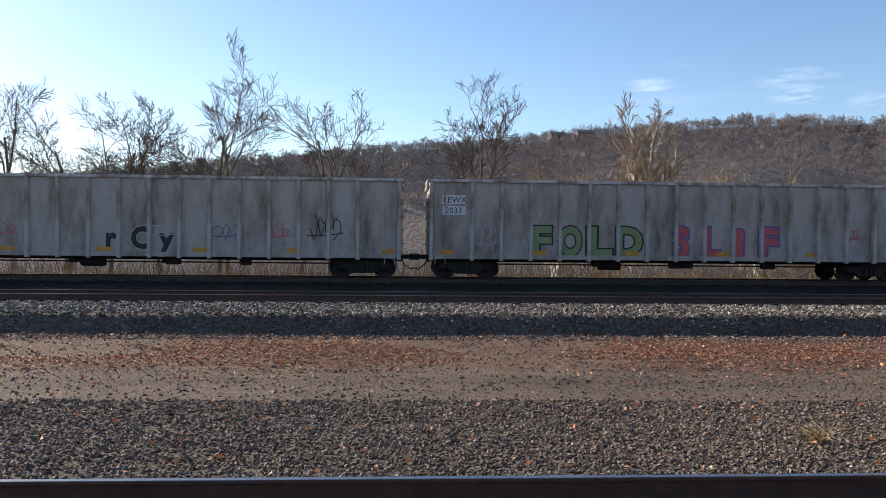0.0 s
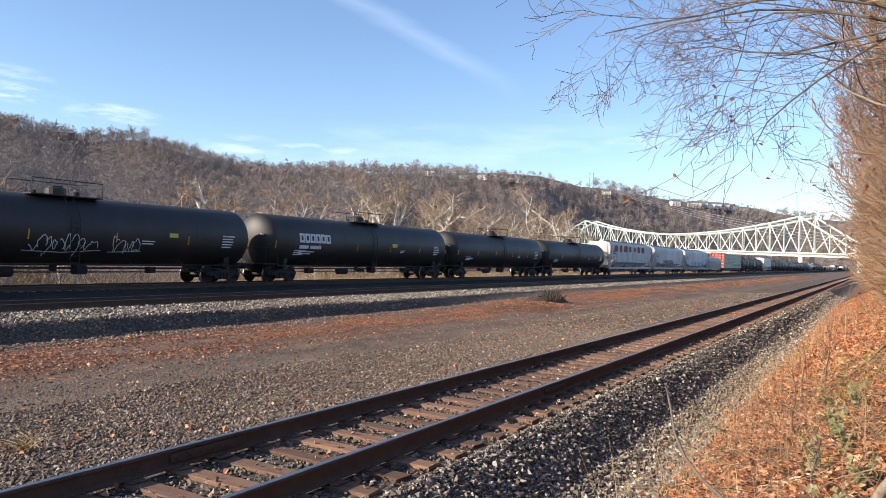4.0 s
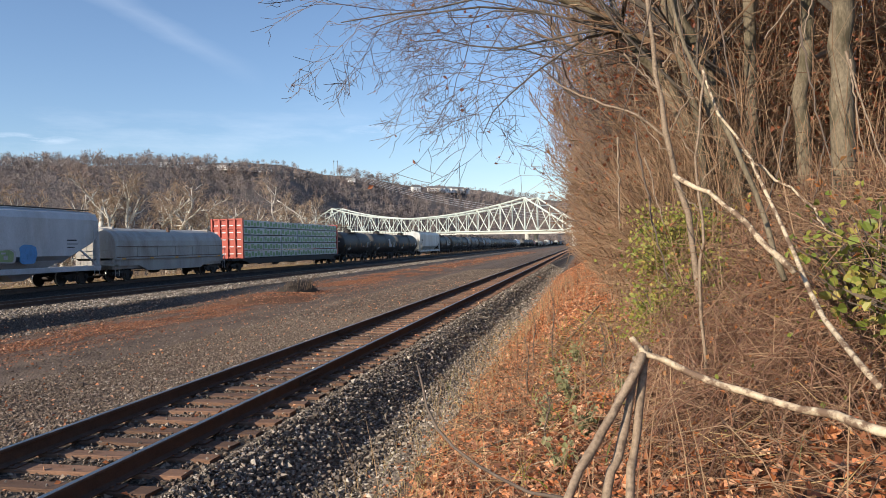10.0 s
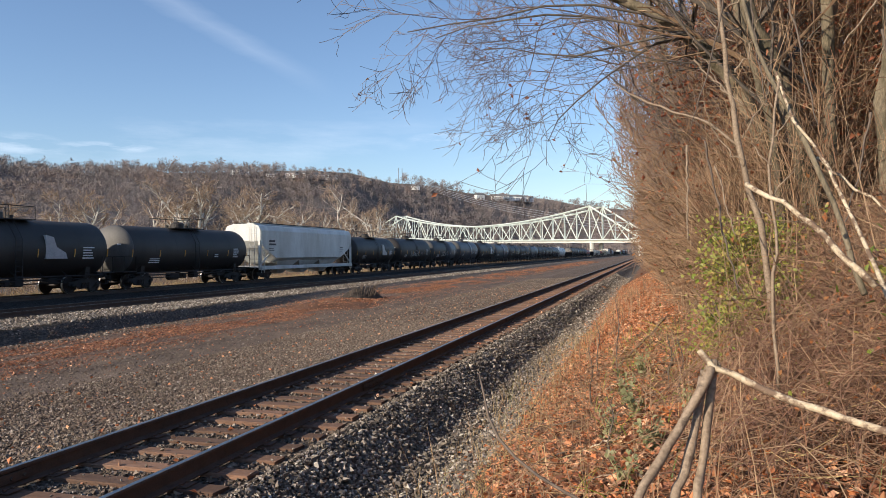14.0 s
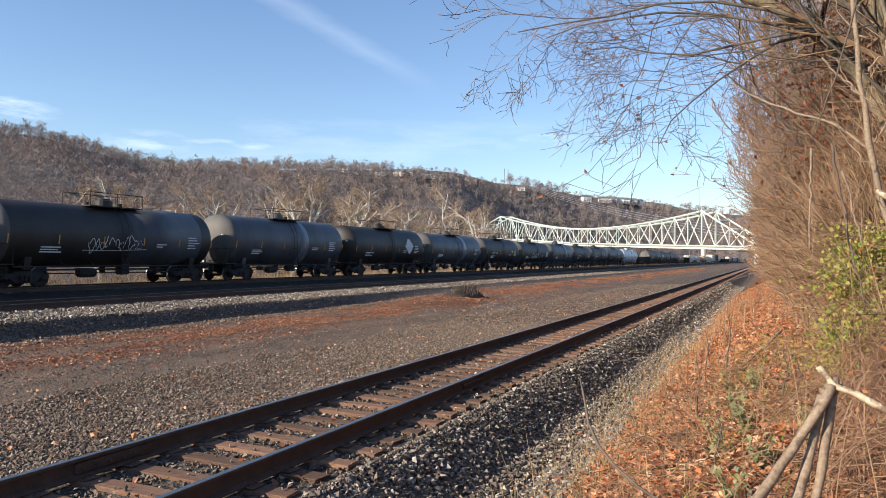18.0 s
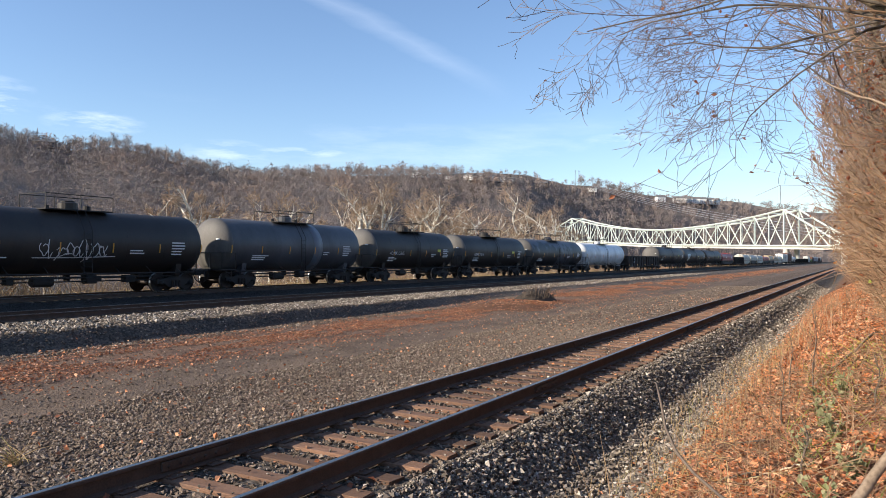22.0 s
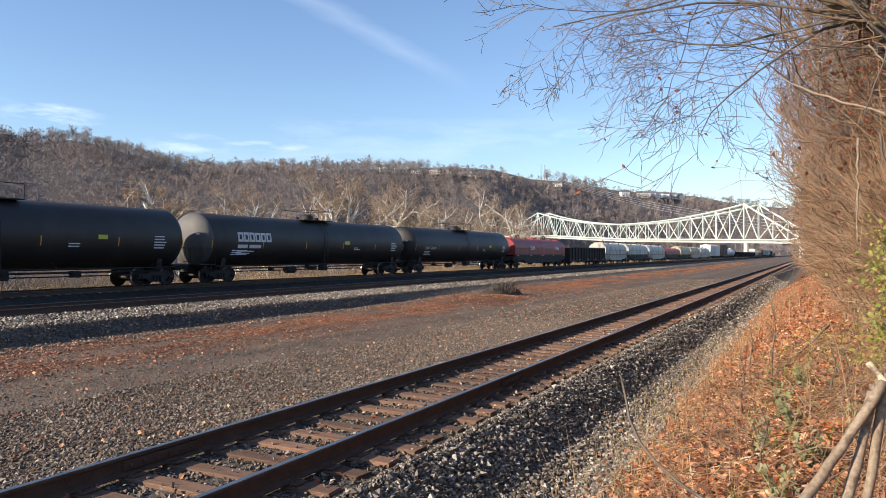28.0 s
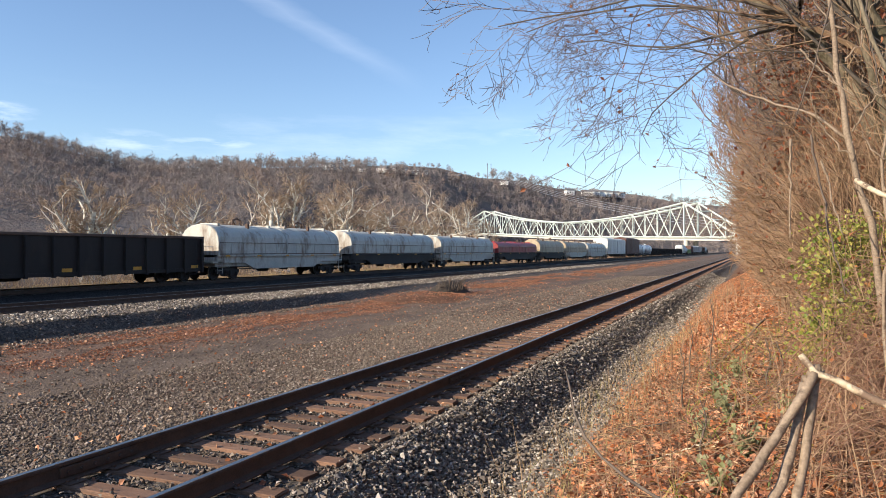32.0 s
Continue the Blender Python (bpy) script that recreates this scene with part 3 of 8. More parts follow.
COIL_WHITE = paint("dirty_white_coil_cover", (0.50, 0.49, 0.43), 0.6, (0.20, 0.14, 0.10), at=(0.5, 0.66), scale=0.9)
COIL_TAN = paint("tan_coil_cover", (0.42, 0.33, 0.22), 0.6, (0.2, 0.13, 0.08), scale=0.6)
COIL_RED = paint("red_coil_cover", (0.27, 0.022, 0.024), 0.5, (0.17, 0.03, 0.03), scale=0.5)
BROWN_CAR = paint("brown_car_paint", (0.12, 0.055, 0.04), 0.65, (0.06, 0.04, 0.03), scale=0.6)
RED_END = paint("orange_red_bulkhead_paint", (0.42, 0.07, 0.045), 0.5, (0.25, 0.06, 0.04))
WRAP = surface("white_lumber_wrap", (0.30, 0.34, 0.33), (0.56, 0.60, 0.58), 1.2, 14, rough=0.45, bump=0.25, depth=0.02)
WRAP_GREEN = surface("green_printed_wrap", (0.10, 0.24, 0.09), (0.20, 0.36, 0.16), 1.6, 14, rough=0.5, bump=0.2, depth=0.01)
FRAME = paint("sooty_underframe", (0.020, 0.018, 0.017), 0.75, (0.045, 0.035, 0.028))
WHEEL = surface("dark_wheel_steel", (0.02, 0.016, 0.014), (0.05, 0.038, 0.032), 6, 40, rough=0.7, metal=0.3, bump=0.2, depth=0.004)
TREAD = surface("polished_wheel_tread", (0.28, 0.27, 0.26), (0.42, 0.41, 0.40), 6, 40, rough=0.3, metal=1.0, bump=0.0)
WHITE_MARK = surface("white_lettering", (0.55, 0.55, 0.55), (0.72, 0.72, 0.72), 3, 30, rough=0.6, bump=0.0)
YELLOW_MARK = surface("yellow_reflector", (0.55, 0.25, 0.02), (0.68, 0.34, 0.04), 3, 30, rough=0.4, bump=0.0)
LIME_MARK = surface("yellow_panel", (0.50, 0.47, 0.05), (0.62, 0.58, 0.08), 3, 30, rough=0.5, bump=0.0)

WHEEL_R, AXLES = 0.457, 0.89


def build_truck():
    """A two-axle freight truck, its pivot at the rail top under the bolster."""
    tr = new("truck")
    tr.empty_display_size = 0.2
    side = [(-1.12, 0.40), (-1.12, 0.60), (-0.62, 0.66), (-0.42, 0.74), (0.42, 0.74), (0.62, 0.66), (1.12, 0.60), (1.12, 0.40), (0.72, 0.42), (0.42, 0.22), (-0.42, 0.22), (-0.72, 0.42)]
    for s in (-1, 1):
        f = prism(bmesh.new(), side, "y", s * 0.93, s * 1.06)
        part("side_frame", f, FRAME, tr)
        for k in (-0.2, 0.0, 0.2):
            part("spring", tube(bmesh.new(), [(k, s * 1.10, 0.26), (k, s * 1.10, 0.55)], 0.075, 8), WHEEL, tr)
        for a in (-AXLES, AXLES):
            c = bmesh.new()
            lathe(c, [(0, 0), (0, 0.11), (0.10, 0.11), (0.13, 0.07), (0.13, 0)], 10)
            bmesh.ops.rotate(c, verts=c.verts, matrix=Matrix.Rotation(s * math.pi / 2, 3, "Z"))
            bmesh.ops.translate(c, verts=c.verts, vec=(a, s * 1.0, WHEEL_R))
            part("bearing_cap", c, FRAME, tr)
    part("bolster", box(bmesh.new(), -0.22, 0.22, -1.05, 1.05, 0.5, 0.72, 0.03), FRAME, tr)
    for a in (-AXLES, AXLES):
        w = bmesh.new()
        prof = []
        for s in (-1, 1):
            q = [(0.68, 0.09), (0.70, 0.20), (0.715, 0.36), (0.685, 0.40), (0.685, WHEEL_R + 0.025), (0.715, WHEEL_R + 0.02), (0.725, WHEEL_R), (0.815, WHEEL_R - 0.006), (0.82, 0.385), (0.78, 0.36), (0.77, 0.20), (0.82, 0.13), (0.82, 0.08), (1.0, 0.07), (1.0, 0)]
            prof = [(-u, r) for u, r in q[::-1]] if s < 0 else prof + q
        lathe(w, prof, 28)
        bmesh.ops.rotate(w, verts=w.verts, matrix=Matrix.Rotation(math.pi / 2, 3, "Z"))
        ws = part("wheelset", w, [WHEEL, TREAD], tr, at=pose(a, 0, WHEEL_R))
        for f in ws.data.polygons:
            c = f.center
            if abs(math.hypot(c.x, c.z) - WHEEL_R) < 0.012 and 0.72 < abs(c.y) < 0.82:
                f.material_index = 1
    return tr


TRUCK = build_truck()


def add_truck(car, x):
    t = copy_thing(TRUCK, pose(x, 0, 0))
    t.parent = car
    return t


def coupler(car, x, way):
    bm = bmesh.new()
    box(bm, min(x, x + way * 0.62), max(x, x + way * 0.62), -0.09, 0.09, 0.78, 0.96, 0.02)
    box(bm, x - 0.02 if way > 0 else x - 0.22, x + 0.22 if way > 0 else x + 0.02, -0.17, 0.17, 0.74, 1.0, 0.04)
    part("coupler", bm, FRAME, car)
    hose = bmesh.new()
    tube(hose, [(x + way * 0.55, -0.35, 0.85), (x + way * 0.42, -0.38, 0.55), (x + way * 0.15, -0.36, 0.36), (x - way * 0.12, -0.34, 0.42)], 0.025, 6)
    part("air_hose", hose, FRAME, car)


def ladder(car, x0, x1, y, z0, z1, material, rungs=6, axis="x"):
    bm = bmesh.new()
    def at(u, z):
        return (u, y, z) if axis == "x" else (y, u, z)
    for u in (x0, x1):
        tube(bm, [at(u, z0), at(u, z1)], 0.018, 5)
    for k in range(rungs):
        z = z0 + (z1 - z0) * (k + 0.5) / rungs
        tube(bm, [at(x0, z), at(x1, z)], 0.014, 5)
    return part("ladder", bm, material, car)


def mark(car, words, x, y, z, size, material=None, name="lettering"):
    """Lettering on the side that faces the yard; it reads towards +x."""
    cu = bpy.data.curves.new(name, "FONT")
    cu.body, cu.size, cu.extrude, cu.fill_mode = words, size, 0.002, "BOTH"
    cu.resolution_u = 2
    cu.materials.append(material or WHITE_MARK)
    ob = new(name, cu)
    ob.parent = car
    ob.matrix_basis = pose(x, y, z, 90, 0, 0)
    return ob


def bars(car, rows, y, material=None, name="stencil_bars", tank=None):
    """Plain bars for stencils too small to read: rows of (x, z, width, height)."""
    bm = bmesh.new()
    for x, z, w, h in rows:
        yy = y
        if tank:
            zc, r = tank
            n = max(1, math.ceil(h / 0.06))
            for j in range(n):
                zj = z + h * j / n
                ym = -math.sqrt(max(0.01, r * r - max(abs(zj - zc), abs(zj + h / n - zc)) ** 2 * 0.5 - min(abs(zj - zc), abs(zj + h / n - zc)) ** 2 * 0.5)) - 0.012
                box(bm, x, x + w, ym - 0.004, ym + 0.016, zj, zj + h / n)
            continue
        box(bm, x, x + w, yy - 0.004, yy + 0.012, z, z + h)
    ob = part(name, bm, material or WHITE_MARK, car)
    return tagged(ob, kind="stuff") if len(rows) > 1 else ob


def tag_blob(bm, x, z, w, h, y, seed):
    """One rounded spray-painted letter form."""
    r = random.Random(seed)
    n = 14
    pts = []
    for k in range(n):
        a = 2 * math.pi * k / n
        c, s = math.cos(a), math.sin(a)
        k1 = 0.5 * w * math.copysign(abs(c) ** 0.55, c) * r.uniform(0.82, 1.08)
        k2 = 0.5 * h * math.copysign(abs(s) ** 0.55, s) * r.uniform(0.86, 1.06)
        pts.append((x + k1, z + k2))
    prism(bm, pts, "y", y - 0.002, y + 0.01)


def graffiti(car, x, z, n, w, h, y, fill, edge, seed=0, gap=1.0, inner=None):
    """A row of bubble forms with an outline, as sprayed colour on the car's side."""
    a, b, c = bmesh.new(), bmesh.new(), bmesh.new()
    r = random.Random(seed)
    for k in range(n):
        q, hh = x + k * w * gap, h * r.uniform(0.85, 1.1)
        zz = z + r.uniform(-0.05, 0.05) * h
        tag_blob(a, q, zz, w * 1.05, hh, y - 0.004, seed * 31 + k)
        tag_blob(b, q, zz, w * 0.82, hh * 0.84, y - 0.008, seed * 31 + k)
        if k % 2 == 0:
            box(c, q - w * 0.06, q + w * 0.10, y - 0.014, y, zz - hh * 0.22, zz + hh * 0.05)
            box(c, q - w * 0.16, q + w * 0.02, y - 0.014, y, zz + hh * 0.13, zz + hh * 0.25)
        else:
            box(c, q - w * 0.05, q + w * 0.05, y - 0.014, y, zz + hh * 0.02, zz + hh * 0.42)
    g = part("graffiti", a, edge, car, "sprayed graffiti")
    part("graffiti_fill", b, fill, g)
    tagged(part("graffiti_lines", c, inner or edge, g), kind="stuff")


def painted_letters(car, rows, z, h, y, fill, edge):
    """Large sprayed letters with a dark edge: rows of (letter, x, width)."""
    for ch, x, w in rows:
        for name, coat, grow_, out in (("graffiti_edge", edge, 0.085, 0.002), ("graffiti_letter", fill, 0.045, 0.008)):
            cu = bpy.data.curves.new(name, "FONT")
            cu.body, cu.size, cu.extrude, cu.offset, cu.resolution_u = ch, 1.0, 0.002, grow_, 3
            cu.materials.append(coat)
            ob = new(name, cu)
            ob.parent = car
            wide = {"i": 0.22, "L": 0.48, "F": 0.48, "O": 0.74, "C": 0.62}.get(ch, 0.6)
            ob.matrix_basis = pose(x + 0.03, y - out, z, 90, 0, 0) @ Matrix.Diagonal((w / wide, h / 0.72, 1, 1))


def spray(name, c):
    return surface("spray_" + name, tuple(v * 0.7 for v in c), tuple(min(1, v * 1.2) for v in c), 2.5, 30, rough=0.5, bump=0.0)


S_BLACK, S_RED, S_GREEN, S_CYAN, S_BLUE, S_PALE, S_PINK, S_VIOLET = (spray(n, c) for n, c in (("black", (0.02, 0.02, 0.025)), ("red", (0.62, 0.12, 0.14)), ("green", (0.24, 0.33, 0.13)), ("cyan", (0.20, 0.48, 0.58)), ("blue", (0.05, 0.25, 0.55)), ("pale", (0.42, 0.40, 0.40)), ("pink", (0.52, 0.40, 0.42)), ("violet", (0.16, 0.11, 0.28))))


def scribble(car, x, z, w, h, y, material, seed, label="scribbled tag", bow=0.0):
    """A sprayed tag: a few looping strokes side by side; bow: radius of a tank's side."""
    r = random.Random(seed)
    bm = bmesh.new()
    n = max(3, round(w / 0.30))
    for s in range(n):
        cx, cz = x + w * (s + 0.5) / n, z + h * r.uniform(0.40, 0.60)
        a0, turns = r.uniform(0, 6.28), r.uniform(0.45, 1.1)
        rx, rz = w / n * r.uniform(0.35, 0.85), h * r.uniform(0.22, 0.55)
        pts = []
        for k in range(13):
            a = a0 + turns * 6.283 * k / 12
            f = 1 - 0.35 * k / 12
            pts.append((cx + rx * f * math.cos(a) + 0.12 * rx * math.sin(2 * a + s), y, cz + rz * f * math.sin(a) * (1 + 0.45 * math.cos(2.5 * a + s))))
        tube(bm, pts, 0.019, 4)
    tube(bm, [(x - 0.1 * w, y, z + h * 0.1), (x + 0.5 * w, y, z + h * r.uniform(0.0, 0.15)), (x + 1.1 * w, y, z + h * 0.2)], 0.018, 4)
    for v in bm.verts:
        v.co.y = y - 0.006 + (v.co.y - y) * 0.2
        if bow:
            v.co.y += bow - math.sqrt(max(0.05, bow * bow - (v.co.z - car["zc"]) ** 2)) + (abs(y) - bow)
    part("sprayed_tag", bm, material, car, label)


def gondola(L, side, post, top, height=4.02, posts=17, end=None, floor=0.98, name="gondola_car", label="", low=False):
    """A steel gondola; its front coupler face at x = 0, rail top at z = 0."""
    car = empty(name, label, "freight car", "cars of the freight train")
    x0, x1, hw = 0.55, L - 0.55, 1.5
    bm = bmesh.new()
    box(bm, x0, x1, -hw, -hw + 0.05, floor, height - 0.12)
    part("side_sheet", bm, side, car)
    part("side_sheet", box(bmesh.new(), x0, x1, hw - 0.05, hw, floor, height - 0.12), side, car)
    part("floor_sheet", box(bmesh.new(), x0 + 0.05, x1 - 0.05, -hw + 0.05, hw - 0.05, floor, floor + 0.08), FRAME, car)
    for xe, s in ((x0, 1), (x1, -1)):
        e = part("end_sheet", box(bmesh.new(), min(xe, xe + s * 0.06), max(xe, xe + s * 0.06), -hw + 0.05, hw - 0.05, floor, height - 0.12), end or side, car)
        for k in range(5):
            z = floor + 0.35 + k * (height - floor - 0.6) / 4.2
            part("end_rib", box(bmesh.new(), min(xe, xe - s * 0.10), max(xe, xe - s * 0.10), -hw, hw, z, z + 0.16, 0.03), end or side, e)
    for s in (-1, 1):
        part("top_chord", box(bmesh.new(), x0 - 0.05, x1 + 0.05, s * hw - 0.09, s * hw + 0.09, height - 0.13, height, 0.015), top, car)
        part("side_sill", box(bmesh.new(), x0, x1, s * (hw + 0.03) - 0.05, s * (hw + 0.03) + 0.05, floor - 0.14, floor + 0.04), side, car)
        me = None
        for k in range(posts):
            x = x0 + 0.09 + (x1 - x0 - 0.18) * k / (posts - 1)
            if height > 3 and 0 < k < posts - 1:
                x = x0 + 1.72 + (x1 - x0 - 3.44) * (k - 1) / (posts - 3)
            if me is None:
                bm = bmesh.new()
                prism(bm, [(-0.09, 0), (-0.06, -0.14 * 1), (0.06, -0.14 * 1), (0.09, 0)] if s < 0 else [(-0.09, 0), (0.09, 0), (0.06, 0.14), (-0.06, 0.14)], "z", floor - 0.20, height - 0.13)
                me = part("side_post", bm, post, car, at=pose(x, s * hw, 0)).data
            else:
                p = new("side_post", me)
                p.parent = car
                p.matrix_basis = pose(x, s * hw, 0)
    for xe, s in ((x0, -1), (x1, 1)):
        part("end_chord", box(bmesh.new(), xe - 0.08, xe + 0.08, -hw + 0.09, hw - 0.09, height - 0.13, height), top, car)
    part("centre_sill", box(bmesh.new(), 0.5, L - 0.5, -0.3, 0.3, 0.68, floor, 0.02), FRAME, car)
    under(car, L)
    for xe in (x0 + 0.25, x1 - 0.65):
        ladder(car, xe, xe + 0.4, -hw - 0.13, floor - 0.35, min(height - 0.3, floor + 2.6), side, 7)
    for xe in (-0.02 + x0, x1 + 0.12):
        ladder(car, -1.35, -0.95, xe - 0.06, floor, min(height - 0.3, floor + 2.2), side, 6, "y")
    for k in range(0, posts - 1, 3):
        x = x0 + (x1 - x0) * (k + 0.35) / (posts - 1)
        part("reflector", box(bmesh.new(), x, x + 0.55, -hw - 0.02, -hw + 0.01, floor + 0.05, floor + 0.22), YELLOW_MARK, car)
    for t in (2.1, L - 2.1):
        add_truck(car, t)
    coupler(car, 0.0, 1)
    coupler(car, L, -1)
    return car


def under(car, L):
    """Brake gear below the floor."""
    r = random.Random(int(L * 100))
    bm = bmesh.new()
    lathe(bm, [(0, 0), (0, 0.2), (0.05, 0.22), (0.85, 0.22), (0.9, 0.2), (0.9, 0)], 12)
    bmesh.ops.translate(bm, verts=bm.verts, vec=(L * 0.36, -0.75, 0.62))
    part("air_reservoir", bm, FRAME, car)
    part("brake_valve", box(bmesh.new(), L * 0.52, L * 0.52 + 0.55, -1.0, -0.55, 0.5, 0.9, 0.05), FRAME, car)
    bm = bmesh.new()
    tube(bm, [(3.4, -0.9, 0.62), (L - 3.4, -0.9, 0.60)], 0.03, 5)
    tube(bm, [(2.6, -1.25, 0.78), (L - 2.6, -1.25, 0.78)], 0.022, 5)
    part("brake_rod", bm, FRAME, car)
    for k in range(3):
        x = 3.6 + (L - 7.2) * (k + r.uniform(0.2, 0.8)) / 3
        part("brake_lever", box(bmesh.new(), x, x + r.uniform(0.2, 0.6), -0.95, -0.6, r.uniform(0.48, 0.62), 0.85, 0.03), FRAME, car)


def tank(L, coat, r=1.5, end=None, label="", band=None, dome="manway", bars_mark=True, walkway=True, seed=1, brown=False):
    """A tank car; its front coupler face at x = 0, rail top at z = 0."""
    car = empty("tank_car", label, "freight car", "cars of the freight train")
    zc = 0.86 + r
    x0, x1 = 0.55, L - 0.55
    head = r * 0.42
    prof = []
    for k in range(9):
        a = math.pi / 2 * k / 8
        prof.append((x0 + head - head * math.cos(a), r * math.sin(a)))
    body = [p for p in prof]
    rings = 6
    for k in range(1, rings):
        body.append((x0 + head + (x1 - x0 - 2 * head) * k / rings, r))
    body += [(x1 + x0 - p[0], p[1]) for p in prof[::-1]]
    barrel = part("tank_barrel", lathe(bmesh.new(), body, 40, (0, zc)), [coat, end or coat], car, smooth=True)
    # only the front head, turned to the sun, takes the paler end coat
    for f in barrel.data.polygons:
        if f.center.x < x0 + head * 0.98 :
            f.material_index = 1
    for k in range(1, rings):
        x = body[8 + k][0]
        part("weld_seam", lathe(bmesh.new(), [(x - 0.03, r - 0.01), (x - 0.03, r + 0.006), (x + 0.03, r + 0.006), (x + 0.03, r - 0.01)], 32, (0, zc)), coat, car)
    if band:
        x = L * band[0]
        part("painted_band", lathe(bmesh.new(), [(x, r - 0.01), (x, r + 0.010), (x + band[1], r + 0.010), (x + band[1], r - 0.01)], 40, (0, zc)), band[2], car, "grey painted repair band", smooth=True)
    # stub sills, saddles and running board
    for a, s in ((0.5, 1), (L - 0.5, -1)):
        part("stub_sill", box(bmesh.new(), min(a, a + s * 3.4), max(a, a + s * 3.4), -0.3, 0.3, 0.62, 1.0, 0.03), FRAME, car)
        b = a + s * 1.75
        sad = bmesh.new()
        prism(sad, [(-1.15, 0.80), (1.15, 0.80), (1.25, 1.38), (0.9, 1.2), (0.45, 0.97), (0, 0.9), (-0.45, 0.97), (-0.9, 1.2), (-1.25, 1.38)], "x", b - 0.16, b + 0.16)
        part("saddle", sad, coat, car)
        part("end_platform", box(bmesh.new(), min(a - 0.1 * s, a + s * 1.0), max(a - 0.1 * s, a + s * 1.0), -1.4, 1.4, 1.02, 1.08), FRAME, car)
        gr = bmesh.new()
        xe = a - 0.02 * s
        for y in (-1.38, -0.55, 0.55, 1.38):
            tube(gr, [(xe, y, 1.05), (xe, y, 1.95)], 0.02, 5)
        tube(gr, [(xe, -1.38, 1.95), (xe, 1.38, 1.95)], 0.02, 5)
        tube(gr, [(xe, -1.38, 1.95), (xe + s * 0.9, -1.44, 1.95), (xe + s * 0.9, -1.44, 1.05)], 0.02, 5)
        part("end_handrail", gr, FRAME, car)
        ladder(car, a + s * 0.25, a + s * 0.62, -1.42, 0.45, 1.05, FRAME, 2)
        add_truck(car, a + s * 1.75)
    run = bmesh.new()
    for y in (-1.42, 1.42):
        tube(run, [(1.4, y, 0.95), (L - 1.4, y, 0.95)], 0.035, 5)
        for k in range(7):
            x = 2.3 + (L - 4.6) * k / 6
            tube(run, [(x, y, 0.95), (x, y * 0.72, 1.25)], 0.02, 4)
    part("side_rail", run, FRAME, car)
    pipe = bmesh.new()
    tube(pipe, [(2.5, -0.55, 0.78), (L - 2.5, -0.55, 0.76)], 0.05, 6)
    tube(pipe, [(L / 2, 0, zc - r + 0.05), (L / 2, 0, 0.62)], 0.16, 10)
    part("outlet_pipe", pipe, FRAME, car)
    under(car, L)
    # top fittings
    zt = zc + r
    xm = L / 2
    bm = bmesh.new()
    tube(bm, [(xm, 0, zt - 0.12), (xm, 0, zt + 0.30), (xm, 0, zt + 0.34)], [0.42, 0.42, 0.34], 16)
    hatch = part("manway", bm, coat, car)
    part("hatch_lid", tube(bmesh.new(), [(xm, 0, zt + 0.34), (xm, 0, zt + 0.40)], 0.30, 14), FRAME, hatch)
    bm = bmesh.new()
    tube(bm, [(xm + 0.95, 0, zt - 0.1), (xm + 0.95, 0, zt + 0.22)], 0.16, 10)
    tube(bm, [(xm - 0.85, 0.2, zt - 0.1), (xm - 0.85, 0.2, zt + 0.18)], 0.10, 8)
    part("valve", bm, FRAME, car)
    if walkway:
        part("platform", box(bmesh.new(), xm - 1.6, xm + 1.6, -0.95, 0.95, zt - 0.06, zt - 0.01), FRAME, car)
        rl = bmesh.new()
        for y in (-0.95, 0.95):
            for x in (xm - 1.6, xm, xm + 1.6):
                tube(rl, [(x, y, zt - 0.06), (x, y, zt + 0.62)], 0.02, 5)
            tube(rl, [(xm - 1.6, y, zt + 0.62), (xm + 1.6, y, zt + 0.62)], 0.02, 5)
        for x in (xm - 1.6, xm + 1.6):
            tube(rl, [(x, -0.95, zt + 0.62), (x, 0.95, zt + 0.62)], 0.02, 5)
        part("handrail", rl, FRAME, car)
    for s in (-1, 1):
        ladder(car, xm - 0.2, xm + 0.2, s * (r + 0.06), 0.9, zc + 0.5, FRAME, 8)
        lad2 = bmesh.new()
        for u in (xm - 0.2, xm + 0.2):
            tube(lad2, [(u, s * (r + 0.06), zc + 0.5), (u, s * (r * 0.88 + 0.05), zc + 0.85), (u, s * 0.95, zt - 0.02)], 0.018, 5)
        part("ladder_top", lad2, FRAME, car)
    # reflectors and stencils on both lower sides
    rr = random.Random(seed)
    for k in range(6):
        x = x0 + head * 0.8 + (x1 - x0 - 1.6 * head) * k / 5
        bars(car, [(x, zc - 0.42, 0.05, 0.42)], 0, YELLOW_MARK, "reflector", tank=(zc, r))
    if bars_mark:
        rows = []
        for k in range(3):
            rows.append((x0 + 2.15, zc - 0.58 - k * 0.11, rr.uniform(0.7, 1.3), 0.05))
        for k in range(5):
            rows.append((x1 - 2.3, zc + 0.05 - k * 0.14, rr.uniform(0.5, 0.85), 0.06))
        for k in range(2):
            rows.append((x0 + (x1 - x0) * 0.66, zc - 0.35 - k * 0.12, rr.uniform(0.4, 0.8), 0.05))
        bars(car, rows, 0, WHITE_MARK, tank=(zc, r))
    coupler(car, 0.0, 1)
    coupler(car, L, -1)
    # front head stencil
    part("head_stencil", box(bmesh.new(), x0 + 0.10, x0 + 0.30, -0.95, -0.45, zc + 0.28, zc + 0.36), WHITE_MARK, car)
    car["zc"], car["r"] = zc, r
    return car


